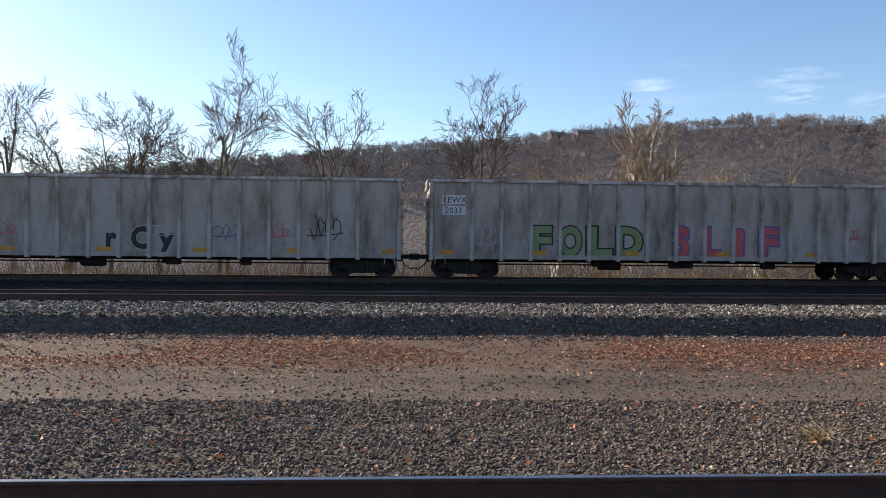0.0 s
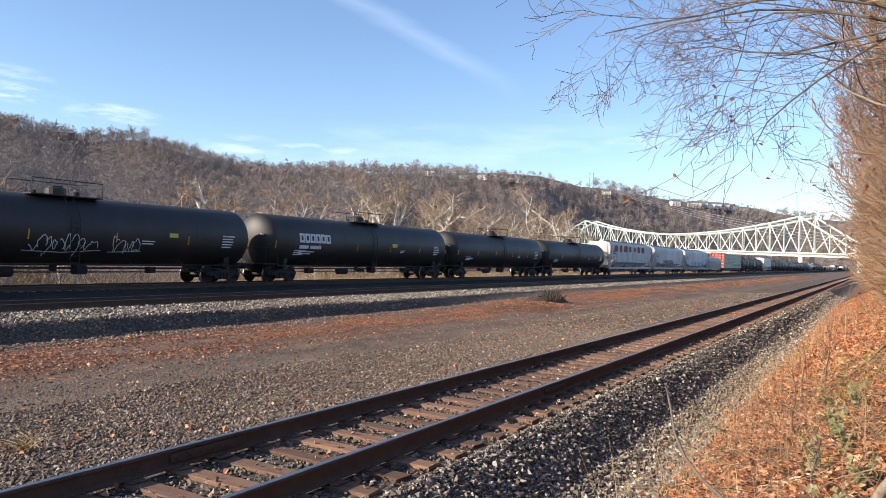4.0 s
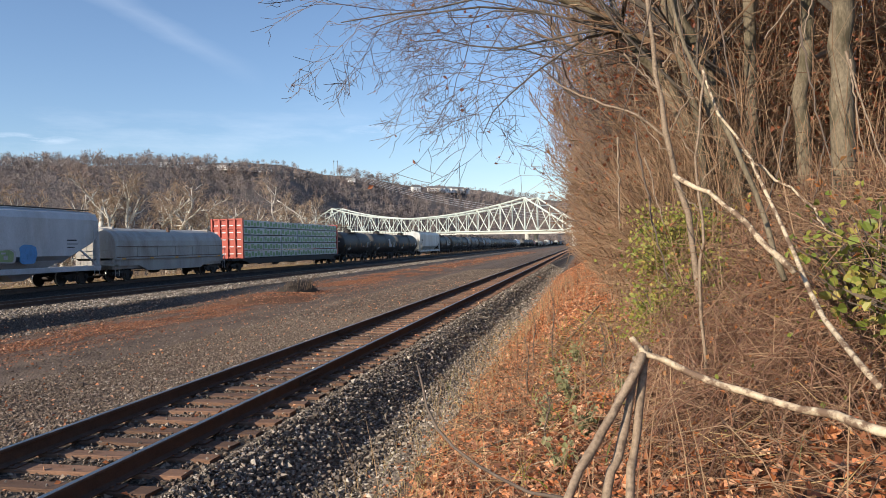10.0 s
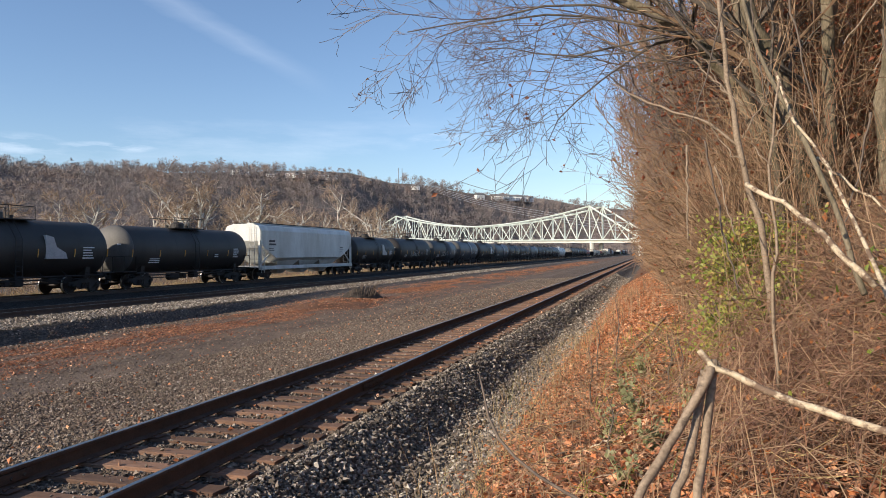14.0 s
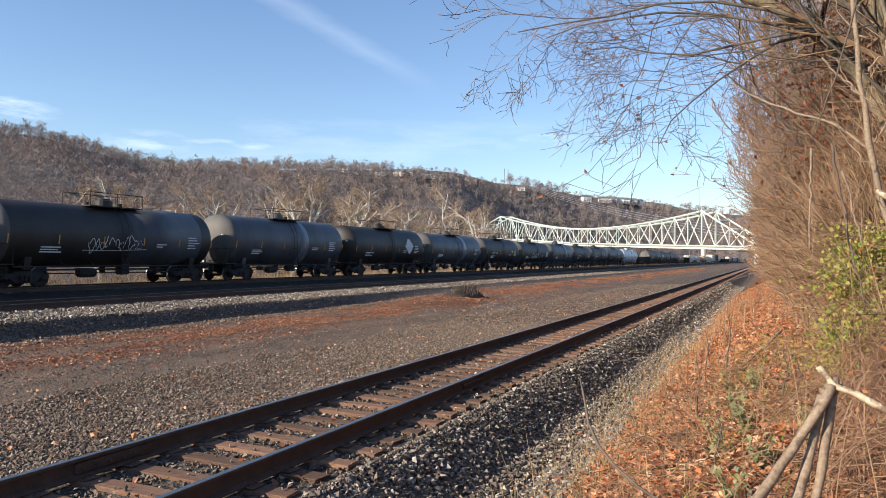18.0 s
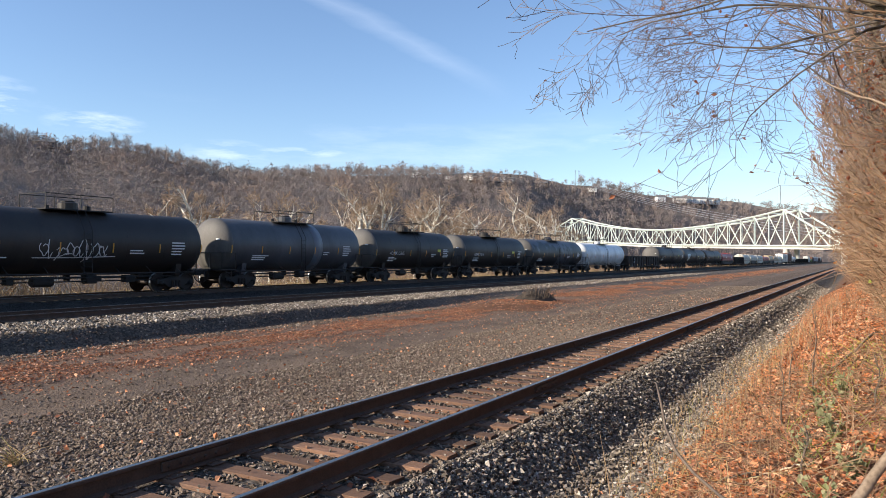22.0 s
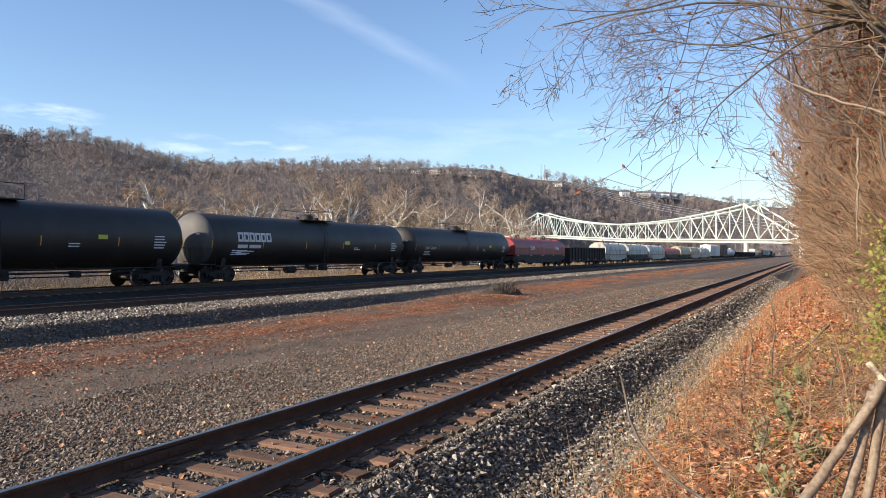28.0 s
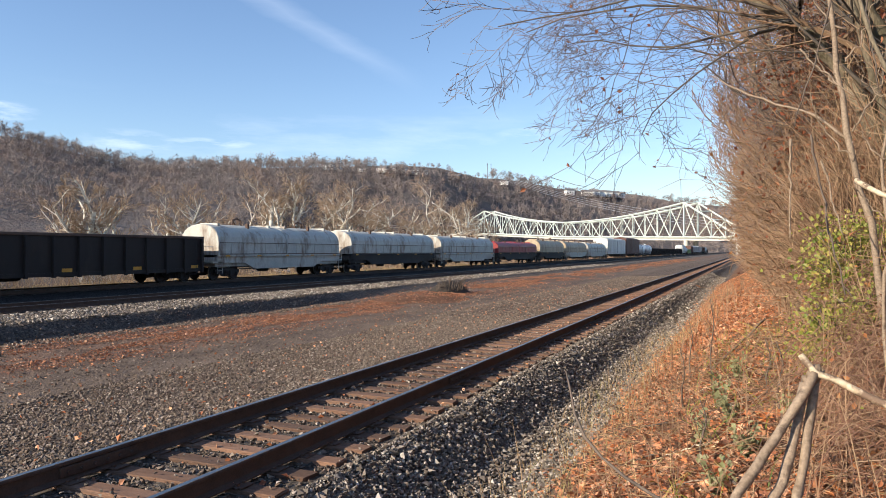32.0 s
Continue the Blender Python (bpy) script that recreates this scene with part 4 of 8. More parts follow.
def tank_words(car, words, x, z, size):
    zc, r = car["zc"], car["r"]
    y = -math.sqrt(max(0.01, r * r - max(abs(z - zc), abs(z + size * 0.7 - zc)) ** 2)) - 0.03
    lean = math.degrees(math.asin(max(-1, min(1, (z + size * 0.35 - zc) / r))))
    m = mark(car, words, x, y - 0.02, z, size)
    m.matrix_basis = pose(x, y - 0.01, z, 90 - lean, 0, 0)
    return m


def tank_logo(car, x, z, w, h):
    """The maker's name as a row of six plain white rings."""
    w6 = w / 6
    for k in range(6):
        q, e = x + k * w6, w6 * 0.24
        rows = [(q, z, w6 * 0.88, h * 0.24), (q, z + h * 0.76, w6 * 0.88, h * 0.24), (q, z + h * 0.24, e, h * 0.52), (q + w6 * 0.88 - e, z + h * 0.24, e, h * 0.52)]
        bars(car, rows, 0, WHITE_MARK, "name_ring", tank=(car["zc"], car["r"]))


def hopper(L, coat, top=4.62, label="", end=None, ribs=0, bays=3):
    """A covered hopper with sloped end sheets; front coupler face at x = 0."""
    car = empty("covered_hopper_car", label, "freight car", "cars of the freight train")
    x0, x1, hw = 2.15, L - 2.15, 1.56
    # body: a rounded section with the sides sloped to the hoppers' sheets
    sec = [(-0.9, 1.3), (-hw, 1.75), (-hw, top - 0.55), (-hw + 0.18, top - 0.18), (-0.8, top), (0.8, top), (hw - 0.18, top - 0.18), (hw, top - 0.55), (hw, 1.75), (0.9, 1.3)]
    bm = bmesh.new()
    rings = []
    for x, low in ((0.85, top - 1.35), (1.4, top - 1.9), (3.3, 1.35), (L - 3.3, 1.35), (L - 1.4, top - 1.9), (L - 0.85, top - 1.35)):
        rings.append([bm.verts.new((x, y, max(z, low))) for y, z in sec])
    n = len(sec)
    fs = []
    for r0, r1 in zip(rings, rings[1:]):
        for k in range(n):
            fs.append(bm.faces.new((r0[k], r0[(k + 1) % n], r1[(k + 1) % n], r1[k])))
    fs += [bm.faces.new(rings[0]), bm.faces.new(rings[-1][::-1])]
    bmesh.ops.recalc_face_normals(bm, faces=fs)
    part("hopper_body", bm, coat, car)
    # end posts, sills and sloped end sheets
    for a, s in ((0.85, 1), (L - 0.85, -1)):
        for y in (-hw + 0.08, hw - 0.08):
            part("end_post", box(bmesh.new(), a - 0.09, a + 0.09, y - 0.08, y + 0.08, 1.0, top - 1.3), end or coat, car)
            br = bmesh.new()
            tube(br, [(a, y, 1.1), (a + s * 1.6, y, top - 2.3)], 0.06, 5)
            part("end_brace", br, end or coat, car)
        part("end_platform", box(bmesh.new(), min(a - s * 0.3, a + s * 2.4), max(a - s * 0.3, a + s * 2.4), -1.5, 1.5, 0.98, 1.08), end or coat, car)
        ladder(car, a + s * 0.05, a + s * 0.5, -hw - 0.04, 0.6, top - 0.4, end or coat, 9)
        ladder(car, -1.1, -0.65, a - s * 0.12, 1.1, top - 0.2, end or coat, 9, "y")
        add_truck(car, a + s * 1.45)
    for s in (-1, 1):
        part("side_sill", box(bmesh.new(), 0.7, L - 0.7, s * 1.52 - 0.07, s * 1.52 + 0.07, 0.82, 1.12, 0.02), coat, car)
    for k in range(bays):
        c = L / 2 + (k - (bays - 1) / 2) * (L - 7.4) / bays
        bm = bmesh.new()
        w = (L - 7.4) / bays / 2 - 0.1
        v0 = [(c - w, -1.3, 1.5), (c + w, -1.3, 1.5), (c + w, 1.3, 1.5), (c - w, 1.3, 1.5), (c - 0.35, -0.55, 0.42), (c + 0.35, -0.55, 0.42), (c + 0.35, 0.55, 0.42), (c - 0.35, 0.55, 0.42)]
        v = [bm.verts.new(p) for p in v0]
        for f in ((3, 2, 1, 0), (4, 5, 6, 7), (0, 1, 5, 4), (1, 2, 6, 5), (2, 3, 7, 6), (3, 0, 4, 7)):
            bm.faces.new([v[q] for q in f])
        part("discharge_hopper", bm, coat, car)
    part("roof_walk", box(bmesh.new(), 0.9, L - 0.9, -0.95, -0.6, top + 0.06, top + 0.10), FRAME, car)
    part("roof_walk", box(bmesh.new(), 0.9, L - 0.9, 0.6, 0.95, top + 0.06, top + 0.10), FRAME, car)
    part("roof_hatch", box(bmesh.new(), 2.0, L - 2.0, -0.32, 0.32, top - 0.02, top + 0.14, 0.03), coat, car)
    part("centre_sill", box(bmesh.new(), 0.5, L - 0.5, -0.28, 0.28, 0.7, 1.0), FRAME, car)
    for k in range(ribs):
        x = 1.6 + (L - 3.2) * (k + 0.5) / ribs
        for s in (-1, 1):
            part("side_rib", box(bmesh.new(), x - 0.05, x + 0.05, s * hw - 0.05, s * hw + 0.05, 1.75, top - 0.5), coat, car)
    rows = [(2.2, 3.0, 0.9, 0.16), (2.2, 2.75, 1.1, 0.14), (2.2, 2.45, 0.7, 0.05), (2.2, 2.32, 0.8, 0.05), (L - 3.6, 2.6, 0.8, 0.08), (L - 3.6, 2.4, 0.9, 0.05), (L - 3.6, 2.2, 0.6, 0.05)]
    bars(car, rows, -hw - 0.006, S_BLACK)
    coupler(car, 0.0, 1)
    coupler(car, L, -1)
    return car


def coil_car(L, cover, label="", hoods=2, base=None, top=3.55):
    """A coil car: rounded steel hoods on a deep trough; front coupler face at x = 0."""
    base = base or FRAME
    car = empty("coil_car", label, "freight car", "cars of the freight train")
    x0, x1 = 0.9, L - 0.9
    side = [(x0, 1.0), (x0 + 2.6, 1.0), (x0 + 3.6, 0.62), (x1 - 3.6, 0.62), (x1 - 2.6, 1.0), (x1, 1.0), (x1, 1.45), (x0, 1.45)]
    for s in (-1, 1):
        part("side_girder", prism(bmesh.new(), side, "y", s * 1.32 - 0.08, s * 1.32 + 0.08), base, car)
        part("side_chord", box(bmesh.new(), x0, x1, s * 1.42 - 0.10, s * 1.42 + 0.10, 1.40, 1.52, 0.02), base, car)
    part("trough", box(bmesh.new(), x0, x1, -1.22, 1.22, 0.8, 1.38), base, car)
    n = 14
    span = (x1 - x0 - 0.1) / hoods
    hw, spring = 1.45, 1.52
    for h in range(hoods):
        a, b = x0 + 0.05 + h * span, x0 + 0.05 + (h + 1) * span - 0.06
        sec = [(-hw, spring), (-hw, spring + 0.75)]
        for k in range(1, n):
            q = math.pi * k / n
            sec.append((-hw * math.cos(q), spring + 0.75 + (top - spring - 0.75) * math.sin(q) ** 0.8))
        sec += [(hw, spring + 0.75), (hw, spring)]
        bm = bmesh.new()
        rings = []
        for x, k in ((a, 0.965), (a + 0.05, 0.992), (a + 0.14, 1.0), (b - 0.14, 1.0), (b - 0.05, 0.992), (b, 0.965)):
            rings.append([bm.verts.new((x, y * (0.5 + k / 2), spring + (z - spring) * k)) for y, z in sec])
        m = len(sec)
        fs = [bm.faces.new(rings[0]), bm.faces.new(rings[-1][::-1])]
        for r0, r1 in zip(rings, rings[1:]):
            for k in range(m):
                fs.append(bm.faces.new((r0[k], r0[(k + 1) % m], r1[(k + 1) % m], r1[k])))
        bmesh.ops.recalc_face_normals(bm, faces=fs)
        hood = part("hood", bm, cover, car)
        hoop = bmesh.new()
        c = (a + b) / 2
        tube(hoop, [(c - 0.45, 0, top - 0.05), (c - 0.4, 0, top + 0.32), (c, 0, top + 0.45), (c + 0.4, 0, top + 0.32), (c + 0.45, 0, top - 0.05)], 0.06, 6)
        tube(hoop, [(c - 0.3, 0.3, top - 0.05), (c, 0.3, top + 0.3), (c + 0.3, 0.3, top - 0.05)], 0.05, 6)
        part("lifting_hoop", hoop, RUST_TOP, hood, "rusty lifting hoop")
        for x in (a + 0.9, b - 0.9):
            part("lifting_bracket", box(bmesh.new(), x - 0.1, x + 0.1, -0.7, 0.7, top - 0.12, top + 0.07, 0.03), cover, hood)
        for k in range(1, 6):
            x = a + (b - a) * k / 6
            part("hood_rib", box(bmesh.new(), x - 0.03, x + 0.03, -hw - 0.025, -hw + 0.02, spring, spring + 0.75), cover, hood)
        for z, t in ((spring + 0.02, 0.05), (spring + 0.72, 0.03)):
            part("hood_seam", box(bmesh.new(), a + 0.1, b - 0.1, -hw - 0.035, -hw + 0.03, z, z + t), RUST_TOP, hood, "rust-streaked seam")
        part("lifting_eye", box(bmesh.new(), c - 0.10, c + 0.10, -0.95, -0.75, top - 0.22, top + 0.10, 0.02), RUST_TOP, hood)
    for a, s in ((0.5, 1), (L - 0.5, -1)):
        part("end_platform", box(bmesh.new(), min(a, a + s * 0.8), max(a, a + s * 0.8), -1.4, 1.4, 1.02, 1.10), base, car)
        gr = bmesh.new()
        for y in (-1.38, -0.5, 0.5, 1.38):
            tube(gr, [(a, y, 1.05), (a, y, 2.0)], 0.02, 5)
        tube(gr, [(a, -1.38, 2.0), (a, 1.38, 2.0)], 0.02, 5)
        part("end_handrail", gr, base, car)
        ladder(car, a + s * 0.3, a + s * 0.7, -1.5, 0.4, 1.4, base, 3)
        add_truck(car, a + s * 1.7)
    for k in range(5):
        x = x0 + 0.6 + (x1 - x0 - 1.7) * k / 4
        part("reflector", box(bmesh.new(), x, x + 0.4, -1.535, -1.515, 1.41, 1.50), YELLOW_MARK, car)
    under(car, L)
    coupler(car, 0.0, 1)
    coupler(car, L, -1)
    return car


def lumber_car(L, label=""):
    """A centre-beam car with red bulkheads and wrapped lumber."""
    car = empty("lumber_car", label, "freight car", "cars of the freight train")
    part("deck", box(bmesh.new(), 0.6, L - 0.6, -1.45, 1.45, 0.95, 1.12), FRAME, car)
    part("centre_sill", box(bmesh.new(), 0.5, L - 0.5, -0.35, 0.35, 0.62, 0.95), FRAME, car)
    for s in (-1, 1):
        part("side_sill", prism(bmesh.new(), [(2.6, 0.95), (4.2, 0.62), (L - 4.2, 0.62), (L - 2.6, 0.95)], "y", s * 1.38, s * 1.46), FRAME, car)
    for a, s in ((2.7, 1), (L - 1.75, -1)):
        bm = bmesh.new()
        box(bm, min(a, a + s * 0.12), max(a, a + s * 0.12), -1.5, 1.5, 1.1, 4.62)
        bk = part("bulkhead", bm, RED_END, car, "orange-red steel bulkhead")
        for y in (-1.42, -0.72, 0.0, 0.72, 1.42):
            part("bulkhead_post", box(bmesh.new(), min(a - s * 0.14, a), max(a - s * 0.14, a), y - 0.08, y + 0.08, 1.1, 4.62), RED_END, bk)
        for z in (1.15, 2.0, 2.85, 3.7, 4.5):
            part("bulkhead_rib", box(bmesh.new(), min(a - s * 0.09, a), max(a - s * 0.09, a), -1.45, 1.45, z, z + 0.10), RED_END, bk)
        if s > 0:
            bars_ = bmesh.new()
            for k in range(5):
                for y in (-1.1, -0.38, 0.34, 1.05):
                    box(bars_, a - 0.02, a - 0.004, y - 0.24, y + 0.20, 1.5 + 0.62 * k, 1.58 + 0.62 * k)
            tagged(part("bulkhead_stencil", bars_, WHITE_MARK, bk), kind="stuff")
    add_truck(car, 2.3)
    add_truck(car, L - 2.3)
    r = random.Random(3)
    nx, nz = 6, 5
    x0, x1 = 2.86, L - 1.95
    for i in range(nx):
        for k in range(nz):
            a = x0 + (x1 - x0) * i / nx
            b = x0 + (x1 - x0) * (i + 1) / nx - 0.05
            z = 1.16 + k * 0.68
            y = -1.46 + r.uniform(-0.03, 0.03)
            pk = part("lumber_pack", box(bmesh.new(), a, b, y, -0.12, z, z + 0.62, 0.03), WRAP, car)
            band = bmesh.new()
            for j in range(6):
                u = a + 0.18 + (b - a - 0.3) * j / 6 + r.uniform(-0.04, 0.04)
                box(band, u, u + (b - a) * 0.115, y - 0.006, y + 0.02, z + (0.08 if j % 2 else 0.16), z + (0.40 if j % 2 else 0.54))
            tagged(part("printed_band", band, WRAP_GREEN, pk), kind="stuff")
            part("lumber_pack", box(bmesh.new(), a, b, 0.12, 1.46, z, z + 0.62, 0.03), WRAP, car)
    under(car, L)
    coupler(car, 0.0, 1)
    coupler(car, L, -1)
    return car


def boxcar(L, coat, top=4.7, label=""):
    car = empty("box_car", label, "freight car", "cars of the freight train")
    x0, x1, hw = 0.7, L - 0.7, 1.55
    sec = [(-hw, 1.05), (-hw, top - 0.35), (-0.2, top), (0.2, top), (hw, top - 0.35), (hw, 1.05)]
    part("car_body", prism(bmesh.new(), sec, "x", x0, x1), coat, car)
    for k in range(14):
        x = x0 + 0.1 + (x1 - x0 - 0.2) * k / 13
        for s in (-1, 1):
            part("side_rib", box(bmesh.new(), x - 0.05, x + 0.05, s * hw - 0.05, s * hw + 0.05, 1.1, top - 0.4), coat, car)
    door = part("sliding_door", box(bmesh.new(), L / 2 - 1.6, L / 2 + 1.6, -hw - 0.10, -hw - 0.02, 1.15, top - 0.6), coat, car)
    part("door_bar", box(bmesh.new(), L / 2 - 0.05, L / 2 + 0.05, -hw - 0.14, -hw - 0.09, 1.3, top - 0.7), FRAME, door)
    part("centre_sill", box(bmesh.new(), 0.5, L - 0.5, -0.3, 0.3, 0.7, 1.05), FRAME, car)
    for a, s in ((0.7, 1), (L - 0.7, -1)):
        ladder(car, a + s * 0.2, a + s * 0.6, -hw - 0.07, 0.6, top - 0.6, coat, 8)
        add_truck(car, a + s * 1.6)
    under(car, L)
    coupler(car, 0.0, 1)
    coupler(car, L, -1)
    return car


TRAIN = []      # (thing, place of its front coupler at the start)


def rake(car, x):
    TRAIN.append((car, x))
    return car


c = rake(gondola(20.75, GREY_GON, GREY_POST, GREY_POST, label="pale grey high-sided steel gondola car with stained ribs and graffiti"), -20.34)
painted_letters(c, [("r", 8.66, 0.58), ("C", 9.63, 0.65), ("y", 10.76, 0.65)], 1.18, 0.82, -1.505, S_BLACK, S_PALE)
scribble(c, 16.6, 1.6, 1.2, 1.1, -1.51, S_BLACK, 3)
for k, q in enumerate((2.0, 4.3, 10.3, 12.8, 14.8)):
    scribble(c, q, 1.6, 1.0, 0.6, -1.51, (S_VIOLET, S_RED, S_PINK)[k % 3], 11 + k)
c = rake(gondola(21.14, GREY_GON, GREY_POST, GREY_POST, label="pale grey high-sided steel gondola car with red and green graffiti"), 0.41)
part("number_panel", box(bmesh.new(), 1.08, 2.02, -1.515, -1.49, 3.02, 3.38), WHITE_MARK, c)
part("number_panel", box(bmesh.new(), 1.08, 2.02, -1.515, -1.49, 2.60, 2.96), WHITE_MARK, c)
mark(c, "LEWX", 1.12, -1.52, 3.08, 0.34, S_BLACK)
mark(c, "2033", 1.19, -1.52, 2.66, 0.34, S_BLACK)
painted_letters(c, [("F", 4.55, 0.9), ("O", 5.75, 0.85), ("L", 6.85, 1.0), ("D", 8.05, 0.9)], 1.07, 1.10, -1.505, S_GREEN, S_BLACK)
painted_letters(c, [("S", 10.44, 0.85), ("L", 11.68, 0.66), ("i", 12.95, 0.44), ("F", 13.96, 0.84)], 1.05, 1.15, -1.505, S_RED, S_VIOLET)
scribble(c, 2.4, 1.35, 0.9, 1.1, -1.51, S_PALE, 21)
scribble(c, 17.6, 1.7, 0.6, 0.5, -1.51, S_RED, 26)
c = rake(gondola(20.21, BLACK_GON, BLACK_GON, RUST_TOP, height=4.3, end=TAN_END, label="black steel gondola car with faded graffiti"), 21.55)
mark(c, "REGX", 2.8, -1.52, 2.42, 0.38)
mark(c, "6667", 2.85, -1.52, 1.98, 0.38)
graffiti(c, 4.9, 1.75, 4, 0.72, 1.1, -1.51, S_BLUE, S_BLACK, 12, gap=1.0)
graffiti(c, 8.5, 1.62, 5, 0.72, 0.95, -1.51, S_PALE, S_BLACK, 13, gap=1.08)
graffiti(c, 14.2, 1.8, 5, 0.98, 1.35, -1.51, S_PINK, S_PALE, 14, gap=0.95, inner=S_BLUE)
scribble(c, 1.0, 1.3, 0.6, 1.1, -1.51, S_PALE, 22)
scribble(c, 12.2, 1.4, 1.1, 0.8, -1.51, WHITE_MARK, 23)
scribble(c, 9.5, 2.6, 0.5, 0.8, -1.51, S_PALE, 27)
c = rake(gondola(20.62, BLACK_GON, BLACK_GON, RUST_TOP, height=4.35, end=TAN_END, label="black steel gondola car with pale blue bubble graffiti"), 41.76)
mark(c, "206122", 2.50, -1.52, 2.22, 0.36)
part("number_panel", box(bmesh.new(), 2.6, 3.6, -1.515, -1.49, 2.62, 2.86), WHITE_MARK, c)
bars(c, [(2.6, 1.80, 0.32, 0.24), (3.05, 1.80, 0.5, 0.24), (2.6, 1.42, 0.34, 0.26), (2.4, 1.08, 0.5, 0.18), (3.0, 1.08, 0.55, 0.18), (1.0, 1.95, 0.9, 0.05), (1.0, 1.78, 0.8, 0.05), (1.0, 1.62, 0.9, 0.05)], -1.51)
for k, (x, w) in enumerate(((5.23, 0.84), (6.27, 0.80), (7.33, 0.76), (8.28, 0.74), (9.33, 0.74), (11.30, 0.72), (12.35, 0.5), (13.42, 0.78), (14.46, 0.80), (15.47, 0.74))):
    bm = bmesh.new()
    tag_blob(bm, x, 1.63, w * 1.34, 1.40, -1.514, 150 + k)
    letter = part("graffiti_form", bm, WHITE_MARK, c, "white-edged pale blue bubble form")
    bm = bmesh.new()
    tag_blob(bm, x, 1.63, w * 1.18, 1.24, -1.518, 150 + k)
    part("graffiti_fill", bm, S_CYAN, letter)
    for j in range(1 + (k in (0, 2, 3, 5))):
        part("graffiti_slit", box(bmesh.new(), x - w * 0.04, x + w * (0.16 + 0.05 * (k % 3)), -1.526, -1.50, 1.44 + 0.42 * j, 1.53 + 0.42 * j), S_BLACK, letter)
    part("yellow_stroke", box(bmesh.new(), x - w * 0.3, x + w * 0.28, -1.530, -1.50, 1.10, 1.20), YELLOW_MARK, c)
for k, (x, w, n) in enumerate(((4.28, 0.95, 4), (10.32, 0.72, 3))):
    bm = bmesh.new()
    tag_blob(bm, x, 1.63, w, 1.28, -1.514, 170 + k)
    pad = part("graffiti_panel", bm, S_PALE, c, "pale sprayed panel with dark scrawl")
    for j in range(n):
        part("scrawl_bar", box(bmesh.new(), x - w * 0.34, x + w * (0.18 + 0.08 * (j % 3)), -1.530, -1.50, 1.98 - 0.22 * j, 2.08 - 0.22 * j), S_BLACK, pad)
scribble(c, 0.7, 2.25, 1.5, 1.6, -1.51, S_CYAN, 24)
scribble(c, 18.6, 1.4, 0.6, 1.7, -1.51, S_CYAN, 25)
scribble(c, 1.6, 1.15, 0.8, 0.35, -1.51, S_CYAN, 28)
bars(c, [(17.0 + 0.55 * (k % 2), 1.35 + 0.14 * k, 0.48, 0.07) for k in range(10)], -1.51)

# tank cars: place, length, coat, front head, label, band, sign, words, radius
tanks = [
    (62.38, 18.95, GREY_TANK, None, "blue-grey steel tank car with white name blocks", None, "logo", "", 1.56),
    (81.33, 22.06, BLACK_TANK, None, "long black steel tank car with white stencils", None, "words", "CTCX 780300", 1.52),
    (103.39, 21.24, BLACK_TANK, None, "long black steel tank car with white name blocks", None, "logo", "", 1.54),
    (124.63, 19.59, BLACK_TANK, None, "black steel tank car with small white stencils", None, "", "", 1.5),
    (144.22, 20.33, BLACK_TANK, None, "black steel tank car with small white stencils", None, "", "", 1.5),
    (275.64, 13.27, DULL_TANK, None, "short dull black tank car", None, "", "", 1.5),
    (288.91, 14.13, DULL_TANK, HEAD_SUNLIT, "short dull black tank car with pale head", None, "patch", "", 1.5),
    (303.04, 14.67, DULL_TANK, HEAD_SUNLIT, "short dull black tank car with grey head", None, "", "", 1.48),
    (337.16, 13.49, BLACK_TANK, None, "short black tank car with a white patch", None, "patch", "", 1.5),
    (350.65, 14.31, DULL_TANK, None, "short black tank car with white scrawl", None, "scrawl", "", 1.55),
    (364.96, 14.42, BLACK_TANK, HEAD_SUNLIT, "short black tank car with a wide grey patch", (0.54, 4.8, WORN_TANK), "scrawl", "", 1.52),
    (379.38, 14.07, WORN_TANK, HEAD_SUNLIT, "short worn grey tank car with a pale band", (0.55, 0.9, GREY_TANK), "", "", 1.58),
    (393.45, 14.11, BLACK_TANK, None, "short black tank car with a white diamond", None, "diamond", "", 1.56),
    (407.56, 14.85, WORN_TANK, HEAD_SUNLIT, "worn grey tank car with a pale band", (0.56, 1.3, GREY_TANK), "", "", 1.52),
    (422.41, 13.57, BLACK_TANK, HEAD_SUNLIT, "short black tank car with a pale head", None, "words", "ADMX 16474", 1.5),
    (435.98, 14.79, BLACK_TANK, HEAD_SUNLIT, "short black tank car with rail-side stencils", None, "scrawl", "", 1.46),
    (450.77, 13.70, WORN_TANK, HEAD_SUNLIT, "grey tank car with dark streaks and a pale band", (0.58, 0.8, GREY_TANK), "", "", 1.5),
    (464.47, 13.35, BLACK_TANK, HEAD_SUNLIT, "short black tank car with white stencils", None, "words", "ADMX 15315", 1.46),
    (477.82, 15.02, BLACK_TANK, HEAD_SUNLIT, "short black tank car with white stencils", None, "words", "ADMX 16316", 1.46),
    (492.84, 17.62, STREAK_TANK, HEAD_SUNLIT, "streaked blue-black tank car", None, "", "", 1.48),
    (510.46, 18.74, WHITE_TANK, None, "white steel tank car with a tall handrail", None, "", "", 1.46),
    (548.73, 21.62, BLACK_TANK, HEAD_SUNLIT, "long black tank car with a grey head", None, "words", "NATX 400554", 1.55),
    (570.35, 22.85, BLACK_TANK, HEAD_SUNLIT, "long black tank car with white name blocks", None, "logo", "", 1.52),
    (593.20, 22.70, BLACK_TANK, None, "long black tank car with white stencils", None, "words", "CBTX 785494", 1.52),
]
